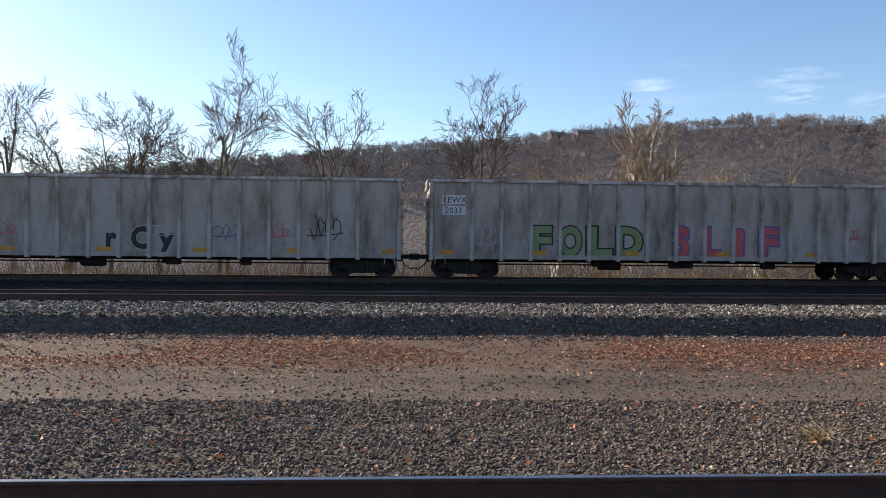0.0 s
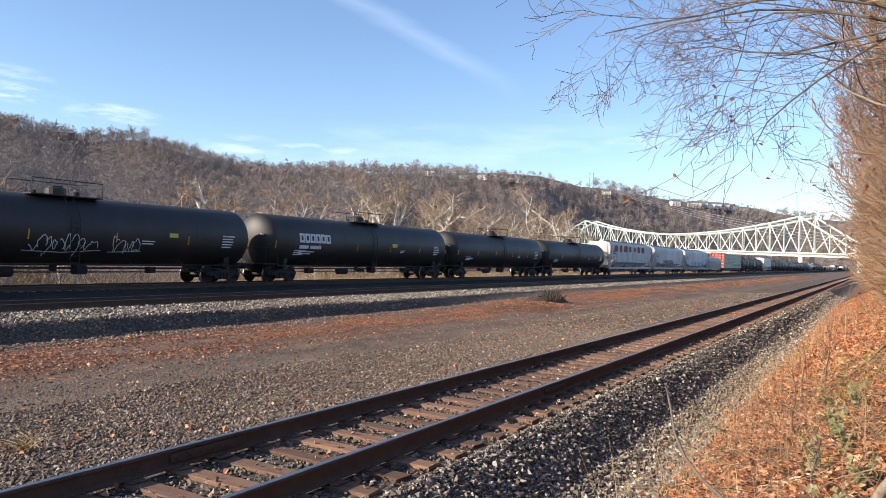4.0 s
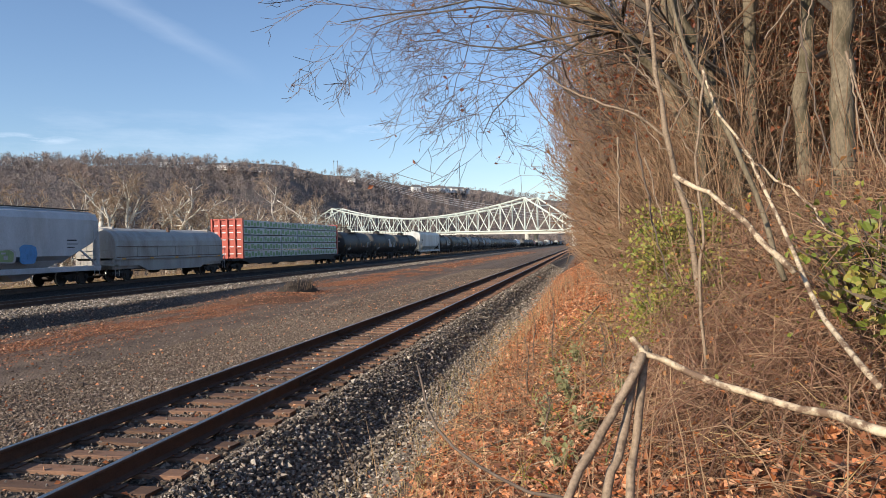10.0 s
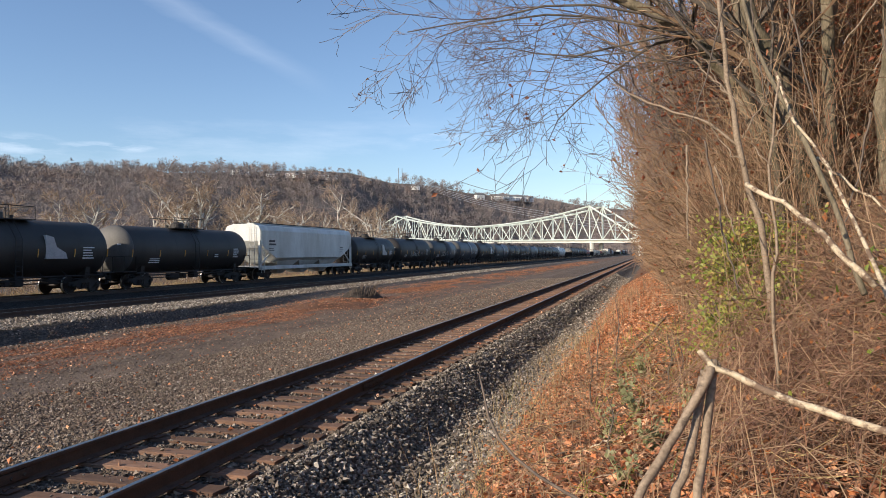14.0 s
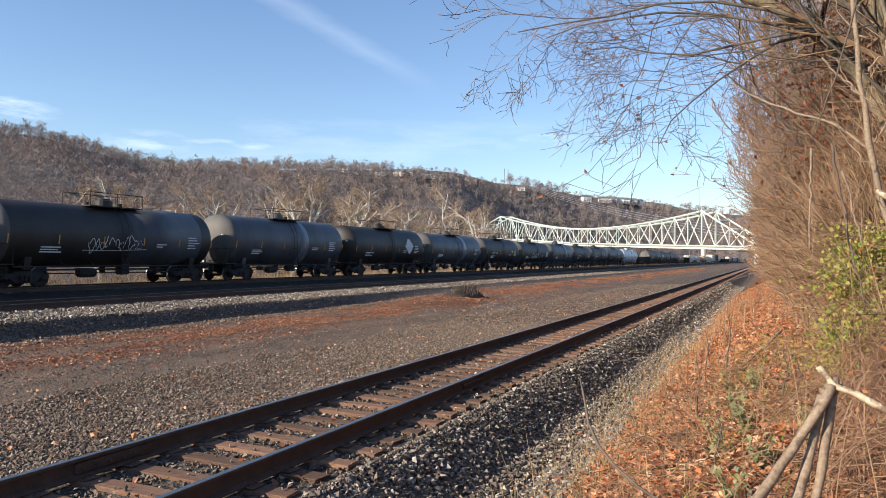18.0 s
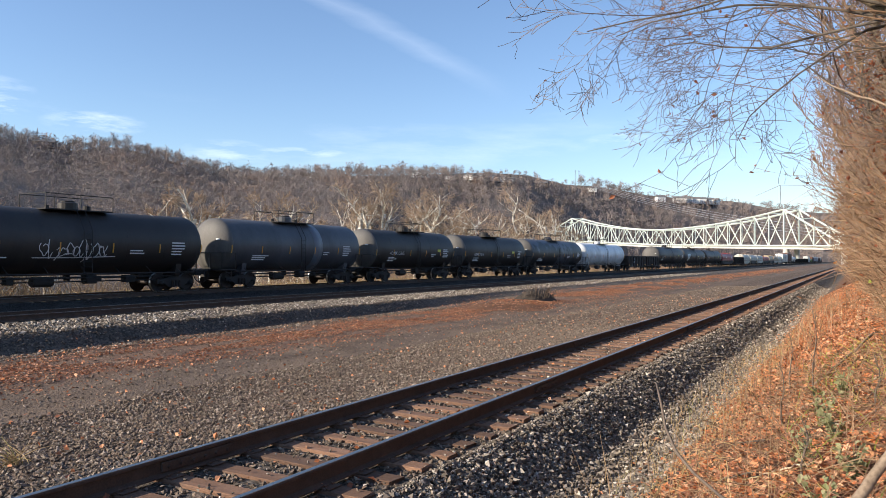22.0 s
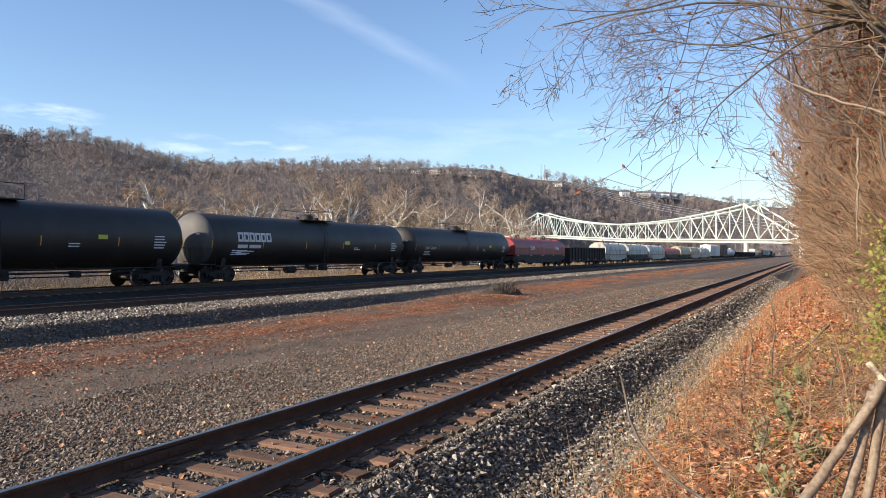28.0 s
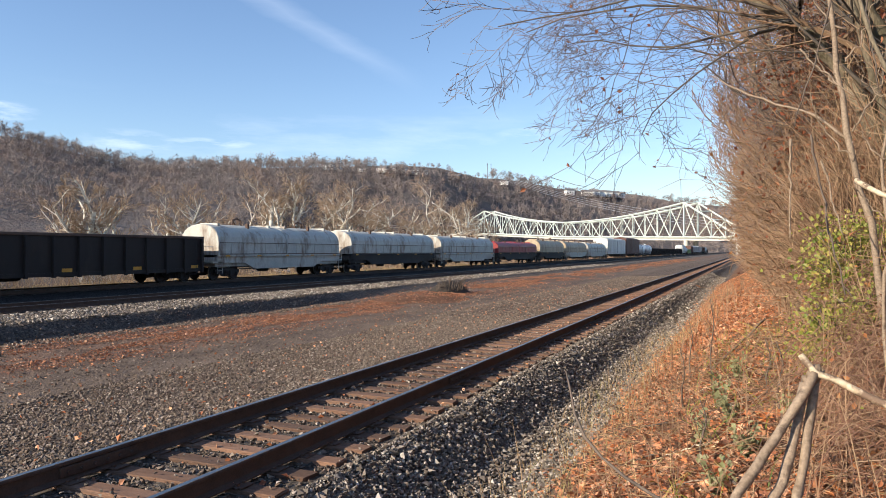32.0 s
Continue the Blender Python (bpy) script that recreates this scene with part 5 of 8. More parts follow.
for i, (x, L, coat, end, label, band, sign, words, r) in enumerate(tanks):
    c = rake(tank(L, coat, r, end, label, band, seed=40 + i), x)
    zc = c["zc"]
    if sign == "logo":
        tank_logo(c, 3.1, zc - 0.05, 2.9, 0.54)
        bars(c, [(3.1, zc - 0.42, 0.8, 0.2), (4.05, zc - 0.42, 1.0, 0.2), (3.1, zc - 0.62, 1.4, 0.05), (3.1, zc - 0.74, 1.1, 0.05)], 0, tank=(zc, r))
        part("yellow_panel", box(bmesh.new(), L * 0.6, L * 0.6 + 0.6, -r - 0.012, -r + 0.03, zc - 0.1, zc + 0.14), LIME_MARK, c)
    elif sign == "words":
        tank_words(c, words, 2.7, zc - 0.36, 0.34)
        part("yellow_panel", box(bmesh.new(), L * 0.72, L * 0.72 + 0.5, -r - 0.012, -r + 0.03, zc - 0.1, zc + 0.10), LIME_MARK, c)
    elif sign == "diamond":
        bm = bmesh.new()
        prism(bm, [(L * 0.72 - 0.1, zc + 0.72), (L * 0.72 + 0.85, zc + 0.1), (L * 0.72 + 0.1, zc - 0.6), (L * 0.72 - 0.8, zc + 0.05)], "y", -r - 0.012, -r + 0.26)
        part("diamond_patch", bm, WHITE_MARK, c, "white diamond patch")
    elif sign == "patch":
        bm = bmesh.new()
        prism(bm, [(L * 0.62, zc - 0.5), (L * 0.62 + 1.4, zc - 0.5), (L * 0.62 + 1.3, zc - 0.2), (L * 0.62 + 0.7, zc + 0.1), (L * 0.62 + 0.5, zc + 0.6), (L * 0.62, zc + 0.7)], "y", -r - 0.012, -r + 0.16)
        part("white_patch", bm, S_PALE, c, "ragged white patch")
    elif sign == "scrawl":
        scribble(c, L * 0.36, zc - 0.75, 3.2, 0.75, -r - 0.008, WHITE_MARK, 90 + i, bow=r)
    if i == 1:
        scribble(c, 9.2, zc - 0.95, 2.9, 0.75, -r - 0.008, WHITE_MARK, 51, bow=r)
        scribble(c, 12.9, zc - 0.95, 1.4, 0.75, -r - 0.008, WHITE_MARK, 52, bow=r)

c = rake(hopper(22.12, HOPPER_RUST, 4.42, "white covered hopper car with rust streaks", ribs=0), 164.55)
bm = bmesh.new()
for k in range(7):
    q = random.Random(k)
    tag_blob(bm, 3.4 + 2.15 * k, 3.55, 1.5 * q.uniform(0.7, 1.2), 0.75 * q.uniform(0.8, 1.3), -1.572, 300 + k)
tagged(part("rust_patch", bm, RUST_RED, c, "row of rust patches"), kind="stuff")
c = rake(hopper(21.22, HOPPER, 4.38, "grey-white covered hopper car with graffiti along its side"), 186.67)
graffiti(c, 6.8, 2.0, 9, 0.85, 0.75, -1.57, S_BLACK, S_PALE, 61, gap=0.9)
c = rake(hopper(22.64, HOPPER, 4.40, "grey-white covered hopper car with blue and green graffiti"), 207.89)
for k in range(4):
    graffiti(c, 5.4 + 3.0 * k, 1.8, 1, 1.7, 0.85, -1.57, S_GREEN if k % 2 else S_PALE, S_PALE, 70 + k)
    graffiti(c, 7.0 + 3.0 * k, 1.85, 1, 1.2, 1.15, -1.57, S_BLUE, S_BLUE, 80 + k)
c = rake(coil_car(15.95, COIL_GREY, "weathered grey coil car with rounded hoods", 1, COIL_GREY, 3.5), 230.53)
c = rake(lumber_car(29.16, "centre-beam lumber car with orange-red bulkheads and wrapped lumber"), 246.48)
c = rake(hopper(19.45, HOPPER_WHITE, 4.44, "clean white covered hopper car"), 317.71)
c = rake(gondola(19.53, BLACK_GON, BLACK_GON, BLACK_GON, height=2.25, posts=13, floor=0.75, label="low black mill gondola car with white numbers"), 529.20)
mark(c, "CR", 4.0, -1.52, 1.68, 0.36)
mark(c, "584885", 3.4, -1.52, 1.22, 0.36)
c = rake(coil_car(19.93, COIL_RED, "dark red coil car with two rounded hoods", 2, top=3.42), 615.90)
for q in (5.8, 14.8):
    tagged(bars(c, [(q, 2.5 - 0.09 * k, 0.6 + 0.03 * k, 0.045) for k in range(5)] + [(q + 0.75, 2.16, 0.35, 0.32), (q + 1.18, 2.16, 0.3, 0.32)], -1.46, name="emblem"), kind="stuff")
c = rake(gondola(19.43, BLACK_GON, BLACK_GON, RUST_TOP, height=2.58, posts=14, floor=0.72, label="dark rusty mill gondola car"), 635.83)
for x, L, cover, base, label, top in ((655.26, 15.85, COIL_WHITE, COIL_WHITE, "dirty white coil car with rounded hoods", 3.40), (671.11, 18.39, COIL_WHITE, FRAME, "dirty white coil car with rounded hoods", 3.4), (689.50, 18.47, COIL_WHITE, COIL_WHITE, "dirty white coil car with rounded hoods", 3.35),
                            (707.97, 19.91, COIL_RED, FRAME, "dark red coil car with a white emblem", 2.95), (727.88, 17.15, COIL_TAN, FRAME, "tan coil car with rounded hoods", 3.5), (745.03, 18.64, COIL_TAN, COIL_WHITE, "tan and white coil car with rounded hoods", 3.45), (763.67, 20.53, COIL_WHITE, COIL_WHITE, "dirty white coil car with rounded hoods", 3.4)):
    rake(coil_car(L, cover, label, 2, base, top), x)
rake(boxcar(26.2, HOPPER_WHITE, 4.75, "tall white boxcar with ribbed sides"), 784.20)
rake(boxcar(24.5, BROWN_CAR, 5.3, "tall dark brown boxcar with ribbed sides"), 810.40)
x = 834.9
far = [("tank", WHITE_TANK, 15.7), ("tank", WHITE_TANK, 15.7)] + [("gondola", BLACK_GON, 18.4)] * 6 + [("hopper", HOPPER_WHITE, 19.0), ("tank", WHITE_TANK, 15.0), ("gondola", S_GREEN, 18.0), ("box", BROWN_CAR, 19.0), ("box", HOPPER, 19.0), ("box", HOPPER, 19.0), ("box", HOPPER, 19.0), ("hopper", HOPPER, 19.0), ("box", BROWN_CAR, 19.0), ("box", BROWN_CAR, 19.0), ("hopper", HOPPER_WHITE, 19.0), ("gondola", BLACK_GON, 18.0)]
made = {}
for kind, coat, L in far:
    key = (kind, coat.name)
    if key not in made:
        words = coat.name.replace("_paint", "").replace("spray_", "").replace("_", " ")
        if kind == "tank":
            made[key] = tank(L, coat, 1.4, None, "distant tank car in " + words + " paint", bars_mark=False)
        elif kind == "gondola":
            made[key] = gondola(L, coat, coat, coat, 2.6, 13, floor=0.75, label="distant gondola car in " + words + " paint")
        elif kind == "hopper":
            made[key] = hopper(L, coat, 4.5, "distant covered hopper in " + words + " paint")
        else:
            made[key] = boxcar(L, coat, 4.5, "distant boxcar in " + words + " paint")
        c = made[key]
    else:
        c = copy_thing(made[key], pose(0, 0, 0))
    rake(c, x)
    x += L
for o in [TRUCK, *TRUCK.children]:
    bpy.data.objects.remove(o)
for car, x in TRAIN:
    car.matrix_basis = pose(x, TRACK_C, RAIL_C)

# ---- plants ----
def fast_mesh(name, verts, faces, material, parent=None, label="", smooth=False):
    """A mesh from arrays; faces all have the same number of corners."""
    me = bpy.data.meshes.new(name)
    verts, faces = np.asarray(verts, dtype=np.float32), np.asarray(faces, dtype=np.int32)
    n, k = faces.shape
    me.vertices.add(len(verts))
    me.vertices.foreach_set("co", verts.ravel())
    me.loops.add(n * k)
    me.loops.foreach_set("vertex_index", faces.ravel())
    me.polygons.add(n)
    me.polygons.foreach_set("loop_start", np.arange(0, n * k, k, dtype=np.int32))
    me.update(calc_edges=True)
    me.validate()
    if smooth:
        me.shade_smooth()
    else:
        me.shade_flat()
    me.materials.append(material)
    ob = new(name, me)
    if parent:
        ob.parent = parent
    if label:
        ob["label"] = label
    return ob


def strands(paths, radii, sides=3):
    """Thin round bars: paths (n, k, 3), radii (n, k). Gives vertices and four-cornered faces."""
    P, Rr = np.asarray(paths, float), np.asarray(radii, float)
    n, k, _ = P.shape
    d = np.gradient(P, axis=1)
    d /= np.linalg.norm(d, axis=2, keepdims=True) + 1e-9
    ref = np.where(np.abs(d[..., 2:3]) < 0.9, np.array([0, 0, 1.0]), np.array([1.0, 0, 0]))
    a = np.cross(d, ref)
    a /= np.linalg.norm(a, axis=2, keepdims=True) + 1e-9
    b = np.cross(d, a)
    th = 2 * np.pi * np.arange(sides) / sides
    V = P[:, :, None, :] + Rr[:, :, None, None] * (np.cos(th)[None, None, :, None] * a[:, :, None, :] + np.sin(th)[None, None, :, None] * b[:, :, None, :])
    idx = np.arange(n * k * sides).reshape(n, k, sides)
    F = np.stack([idx[:, :-1, :], np.roll(idx, -1, 2)[:, :-1, :], np.roll(idx, -1, 2)[:, 1:, :], idx[:, 1:, :]], -1).reshape(-1, 4)
    return V.reshape(-1, 3), F


def leaves(points, size, nr, flat=0.5, long=1.5, curl=0.35):
    """Folded four-cornered leaves at points; flat: how far they lie level."""
    P = np.asarray(points, float)
    n = len(P)
    ax = nr.normal(size=(n, 3))
    ax[:, 2] *= 1 - flat
    ax /= np.linalg.norm(ax, axis=1, keepdims=True)
    up = nr.normal(size=(n, 3)) * (1 - flat) + np.array([0, 0, 1.0]) * flat
    sd = np.cross(ax, up)
    sd /= np.linalg.norm(sd, axis=1, keepdims=True) + 1e-9
    nm = np.cross(sd, ax)
    s = (np.asarray(size) * nr.uniform(0.6, 1.3, n))[:, None]
    c = curl * nr.uniform(0.2, 1.4, n)[:, None]
    V = np.stack([P - ax * s * long * 0.5, P + sd * s * 0.5 + nm * s * c, P + ax * s * long * 0.5 + nm * s * c * 0.3, P - sd * s * 0.5 + nm * s * c], 1).reshape(-1, 3)
    i = np.arange(n)[:, None] * 4
    F = np.concatenate([i + np.array([[0, 1, 2]]), i + np.array([[0, 2, 3]])], 0)
    return V, F


def oval_leaves(points, size, g, droop=0.25, wide=0.42):
    """Pointed oval leaves folded along the rib, facing outwards and up."""
    P = np.asarray(points, float)
    n = len(P)
    ax = g.normal(size=(n, 3)) + np.array([0, 0, -droop])
    ax /= np.linalg.norm(ax, axis=1, keepdims=True)
    up = g.normal(size=(n, 3)) * 0.55 + np.array([-0.35, 0.3, 0.8])
    sd = np.cross(ax, up)
    sd /= np.linalg.norm(sd, axis=1, keepdims=True) + 1e-9
    nm = np.cross(sd, ax)
    s = (np.asarray(size) * g.uniform(0.6, 1.3, n))[:, None]
    f = g.uniform(0.02, 0.22, n)[:, None] * s
    rows = [(-0.5, 0, 0), (-0.2, 0.42, 1), (0.18, 0.40, 1), (0.5, 0, 0), (0.18, -0.40, 1), (-0.2, -0.42, 1)]
    V = np.stack([P + ax * s * a + sd * s * b * wide / 0.5 + nm * f * c for a, b, c in rows], 1).reshape(-1, 3)
    i = np.arange(n)[:, None] * 6
    F = np.concatenate([i + np.array([q]) for q in ((0, 1, 2), (0, 2, 3), (0, 3, 4), (0, 4, 5))], 0)
    return V, F


def join(meshes):
    vs, fs, o = [], [], 0
    for v, f in meshes:
        vs.append(v)
        fs.append(np.asarray(f) + o)
        o += len(v)
    return np.concatenate(vs), np.concatenate(fs)


BARK_PALE = surface("pale_sycamore_bark", (0.50, 0.46, 0.38), (0.78, 0.74, 0.66), 0.8, 8, rough=0.85, bump=0.2, stain=(0.20, 0.16, 0.12), stain_scale=0.9, stain_at=(0.5, 0.62))
BARK_GREY = surface("grey_brown_bark", (0.085, 0.066, 0.042), (0.255, 0.205, 0.135), 5, 34, rough=0.9, bump=0.7, depth=0.02, stain=(0.075, 0.062, 0.035), stain_scale=2.6, stain_at=(0.48, 0.6), stretch=(2.0, 2.0, 0.7))
BARK_DARK = surface("dark_twig_bark", (0.07, 0.052, 0.04), (0.16, 0.12, 0.09), 3, 20, rough=0.9, bump=0.2)
TWIG_TAN = leafy("tan_twigs", [(0.20, 0.13, 0.08), (0.33, 0.22, 0.13), (0.26, 0.19, 0.13), (0.40, 0.29, 0.18)], 0.85)
TWIG_FAR = leafy("tan_sycamore_twigs", [(0.33, 0.22, 0.14), (0.50, 0.37, 0.26), (0.42, 0.29, 0.19), (0.62, 0.52, 0.42)], 0.85, 0.3)
TWIG_BROWN = leafy("brown_brush_stems", [(0.13, 0.075, 0.042), (0.25, 0.145, 0.08), (0.18, 0.108, 0.062), (0.38, 0.255, 0.15), (0.22, 0.10, 0.052)], 0.85)
DEAD_LEAF = leafy("dead_oak_leaves", [(0.33, 0.11, 0.035), (0.46, 0.19, 0.06), (0.26, 0.085, 0.035), (0.52, 0.26, 0.10), (0.38, 0.13, 0.06)], 0.6, 0.25)
RUSSET_LEAF = leafy("russet_hanging_leaves", [(0.24, 0.075, 0.036), (0.38, 0.13, 0.055), (0.30, 0.085, 0.042), (0.46, 0.19, 0.085)], 0.6, 0.35)
TWIG_VIOLET = leafy("violet_grey_twigs", [(0.14, 0.10, 0.082), (0.23, 0.165, 0.132), (0.18, 0.122, 0.092), (0.32, 0.235, 0.172)], 0.85)
BOUGH_TWIG = leafy("dark_bough_twigs", [(0.085, 0.065, 0.06), (0.16, 0.12, 0.105), (0.12, 0.085, 0.075), (0.21, 0.155, 0.13)], 0.8)
CANE = leafy("bramble_canes", [(0.13, 0.065, 0.04), (0.25, 0.13, 0.075), (0.17, 0.085, 0.054), (0.40, 0.26, 0.155), (0.23, 0.11, 0.062)], 0.8)
GREEN_LEAF = leafy("green_yellow_shrub_leaves", [(0.13, 0.18, 0.03), (0.28, 0.33, 0.055), (0.46, 0.41, 0.09), (0.20, 0.26, 0.04), (0.56, 0.42, 0.12), (0.24, 0.30, 0.05)], 0.5, 0.35)
STRAW = leafy("dry_grass_blades", [(0.48, 0.33, 0.15), (0.60, 0.44, 0.22), (0.40, 0.25, 0.12), (0.34, 0.33, 0.12)], 0.7, 0.2)
# Far trees: grey, pale bark colour carries the haze of distance.
HAZED_TWIG = surface("far_bare_trees", (0.155, 0.13, 0.122), (0.33, 0.275, 0.248), 0.05, 0.5, rough=1.0, bump=0.0, stain=(0.29, 0.19, 0.14), stain_scale=0.018, stain_at=(0.55, 0.72))
BOUGH = surface("dark_grey_bough_bark", (0.06, 0.048, 0.038), (0.14, 0.115, 0.09), 5, 40, rough=0.9, bump=0.4, depth=0.008)

# woods over the far hill: every tree a fuzz of thin twigs about a stem
nr = np.random.default_rng(11)
tri_v = []
spots = [(nr.uniform(-34, 97), 0.58 + 0.42 * nr.uniform(0, 1) ** 0.8, 42) for _ in range(13500)] + [(a + nr.uniform(-0.3, 0.3), nr.uniform(0.975, 1.02), 190) for a in np.arange(-34, 97, 0.26)]
for a, k, m in spots:
    d = ridge_far(a) * k
    x, y = d * math.sin(radians(a)), d * math.cos(radians(a))
    h = nr.uniform(10, 17) * min(d, 1150) / 900
    if k > 0.97:
        h *= nr.uniform(0.25, 0.7) if 62 < a < 71 or 75.5 < a < 84 else nr.uniform(0.6, 1.35)
    if hill_z(a, d) < -3:
        continue
    base = np.array([x, y, hill_z(a, d) - 0.5])
    # twigs fan up and out of a rounded crown
    ball = nr.normal(size=(m, 3))
    ball /= np.linalg.norm(ball, axis=1, keepdims=True)
    q = ball * nr.uniform(0.1, 0.95, (m, 1)) ** 0.6 * np.array([h * 0.31, h * 0.31, h * 0.33]) + np.array([0, 0, h * 0.60])
    out = ball * 0.7 + np.array([0, 0, 0.35]) + nr.normal(size=(m, 3)) * 0.55
    out /= np.linalg.norm(out, axis=1, keepdims=True)
    tip = q + out * nr.uniform(0.06, 0.13, (m, 1)) * h
    wide = np.cross(out, nr.normal(size=(m, 3)))
    thin = (0.014, 0.036) if m < 60 else (0.005, 0.012)
    wide *= (nr.uniform(*thin, m) * h / (np.linalg.norm(wide, axis=1) + 1e-6))[:, None]
    t = np.stack([q - out * 0.06 * h - wide, q - out * 0.06 * h + wide, tip], 1)
    side = np.array([math.cos(radians(a)), -math.sin(radians(a)), 0]) * 0.016 * h
    trunk = np.array([[-side, side, np.array([0, 0, h * 0.9])]])
    tri_v.append(np.concatenate([t, trunk]) + base)
V = np.concatenate(tri_v).reshape(-1, 3)
F = np.arange(len(V)).reshape(-1, 3)
tagged(fast_mesh("hill_woods", V, F, HAZED_TWIG), "leafless grey-brown woods covering the hillside", "woods", kind="stuff")


# bare trees
def grow(out, p, way, length, radius, level, r, spread=0.55, rise_=0.12, wander=0.16, minimum=0.008):
    """Collects limbs: (points, radii, level)."""
    k = 7 if level > 1 else 5
    pts, rad = [Vector(p)], [radius]
    d = Vector(way).normalized()
    for i in range(1, k):
        d = (d + Vector((r.gauss(0, wander), r.gauss(0, wander), r.gauss(0, wander * 0.7) + rise_))).normalized()
        pts.append(pts[-1] + d * (length / (k - 1)))
        rad.append(max(minimum, radius * (1 - 0.62 * i / (k - 1))))
    out.append((pts, rad, level))
    if level == 0:
        return
    n = {4: 5, 3: 6, 2: 6, 1: 5}[level]
    for j in range(n):
        f = 0.28 + 0.72 * (j + r.uniform(0.1, 0.9)) / n
        i = min(k - 2, int(f * (k - 1)))
        q = pts[i].lerp(pts[i + 1], f * (k - 1) - i)
        base = (pts[i + 1] - pts[i]).normalized()
        turn = Vector((r.gauss(0, 1), r.gauss(0, 1), r.gauss(0, 0.8)))
        turn = (turn - base * turn.dot(base)).normalized()
        w = (base * math.cos(spread * r.uniform(0.7, 1.5)) + turn * math.sin(spread * r.uniform(0.7, 1.5))).normalized()
        grow(out, q, w, length * r.uniform(0.42, 0.72) * (1 - 0.3 * f), max(minimum, rad[i] * 0.58), level - 1, r, spread, rise_, wander, minimum)


def build_tree(name, label, base, height, bark, twig_bark, seed, levels=3, trunk_r=0.22, spread=0.6, lean=(0, 0), wander=0.13, forks=1, rise_=0.14, minimum=0.012, split=1):
    r = random.Random(seed)
    limbs = []
    for f in range(forks):
        way = (lean[0] + r.gauss(0, 0.12 * (forks > 1) + 0.02), lean[1] + r.gauss(0, 0.12 * (forks > 1)), 1)
        grow(limbs, (0, 0, -0.4), way, height * r.uniform(0.55, 0.68) if forks == 1 else height * r.uniform(0.5, 0.65), trunk_r, levels, r, spread, rise_, wander, minimum)
    tree = empty(name, label, "tree")
    tree.location = base
    thick = [(p, q) for p, q, l in limbs if l >= levels - split]
    thin = [(p, q) for p, q, l in limbs if l < levels - split]
    V, F = strands([p + [p[-1]] * (7 - len(p)) for p, q in thick], [q + [q[-1]] * (7 - len(q)) for p, q in thick], 7)
    fast_mesh("trunk", V, F, bark, tree, smooth=True)
    if thin:
        short = max(len(p) for p, q in thin)
        V, F = strands([p + [p[-1]] * (short - len(p)) for p, q in thin], [q + [q[-1]] * (short - len(q)) for p, q in thin], 3)
        fast_mesh("crown", V, F, twig_bark, tree)
    return tree, limbs


def tall(az, y, el):
    """Where a tree stands in direction az on the line y, and how tall it must be to reach the angle el."""
    x = y * math.tan(radians(az))
    z = ground_z(x, y)
    return (x, y, z), (EYE[2] + math.hypot(x, y) * math.tan(radians(el)) - z) / 0.84


for k, (az, y, el) in enumerate([(-27.5, 50, 9.2), (-24.5, 54, 10.4), (-21.4, 50, 9.4), (-18.2, 51, 9.6), (-13.7, 49, 11.9), (-8.4, 50, 10.0), (-5.6, 49, 11.2), (5.0, 47, 11.0)]):
    at, h = tall(az, y, el)
    build_tree("bare_tree", "tall bare riverside tree with thin grey twigs against the sky", at, h, BARK_GREY, BARK_DARK, 101 + k, 4, 0.19, 0.66, minimum=0.014, rise_=0.05, wander=0.11, split=2, forks=1 + (k % 3 == 1))
for k, (az, y, el, wide) in enumerate([(12, 60, 6.6, 0.5), (17.8, 55, 8.8, 0.45), (26, 62, 5.4, 0.6), (32, 60, 5.0, 0.6), (41.6, 56, 5.9, 0.7), (46.5, 58, 5.0, 0.7), (50.8, 60, 5.0, 0.7), (54.9, 52, 6.8, 0.75), (58.3, 54, 6.3, 0.75), (60.6, 60, 5.2, 0.7), (63.3, 54, 5.6, 0.8), (67.0, 54, 5.0, 0.8), (69.3, 58, 3.8, 0.7)]):
    at, h = tall(az, y, el)
    build_tree("sycamore", "bare sycamore with pale forked limbs and tan twigs", at, h, BARK_PALE, TWIG_FAR, 220 + k, 4, 0.52, wide, forks=3, minimum=0.024, wander=0.17, rise_=0.03, split=2)

# scrub and dry grass on the far bank of the embankment
def scrub(name, label, x0, x1, y0, y1, n, h0, h1, material, seed, arch=0.3):
    g = np.random.default_rng(seed)
    x, y = g.uniform(x0, x1, n), g.uniform(y0, y1, n)
    z = np.array([ground_z(a, b) for a, b in zip(x, y)]) - 0.1
    h = g.uniform(h0, h1, n)
    lean = g.normal(size=(n, 2)) * arch
    t = np.linspace(0, 1, 5)
    P = np.stack([x[:, None] + lean[:, :1] * h[:, None] * t ** 1.7, y[:, None] + lean[:, 1:] * h[:, None] * t ** 1.7, z[:, None] + h[:, None] * (t - 0.18 * t ** 2 * np.abs(lean[:, :1]))], 2)
    Rr = (g.uniform(0.010, 0.022, n)[:, None]) * (1 - 0.75 * t)
    V, F = strands(P, Rr)
    return tagged(fast_mesh(name, V, F, material), label, "brush", kind="stuff"), P


scrub("embankment_scrub", "tan and brown scrub behind the tracks", -40, 130, 35, 47, 9000, 0.5, 2.6, TWIG_TAN, 21, 0.35)
scrub("embankment_grass", "dry straw-coloured grass behind the tracks", -40, 110, 34.2, 38, 9000, 0.25, 0.75, STRAW, 22, 0.5)
scrub("riverside_thicket", "brown leafless thicket along the river bank", -60, 420, 44, 66, 9000, 2.5, 6.0, TWIG_BROWN, 23, 0.3)

# ---- the brushy bank beside the near track ----
nr = np.random.default_rng(31)
stems, rads = [], []


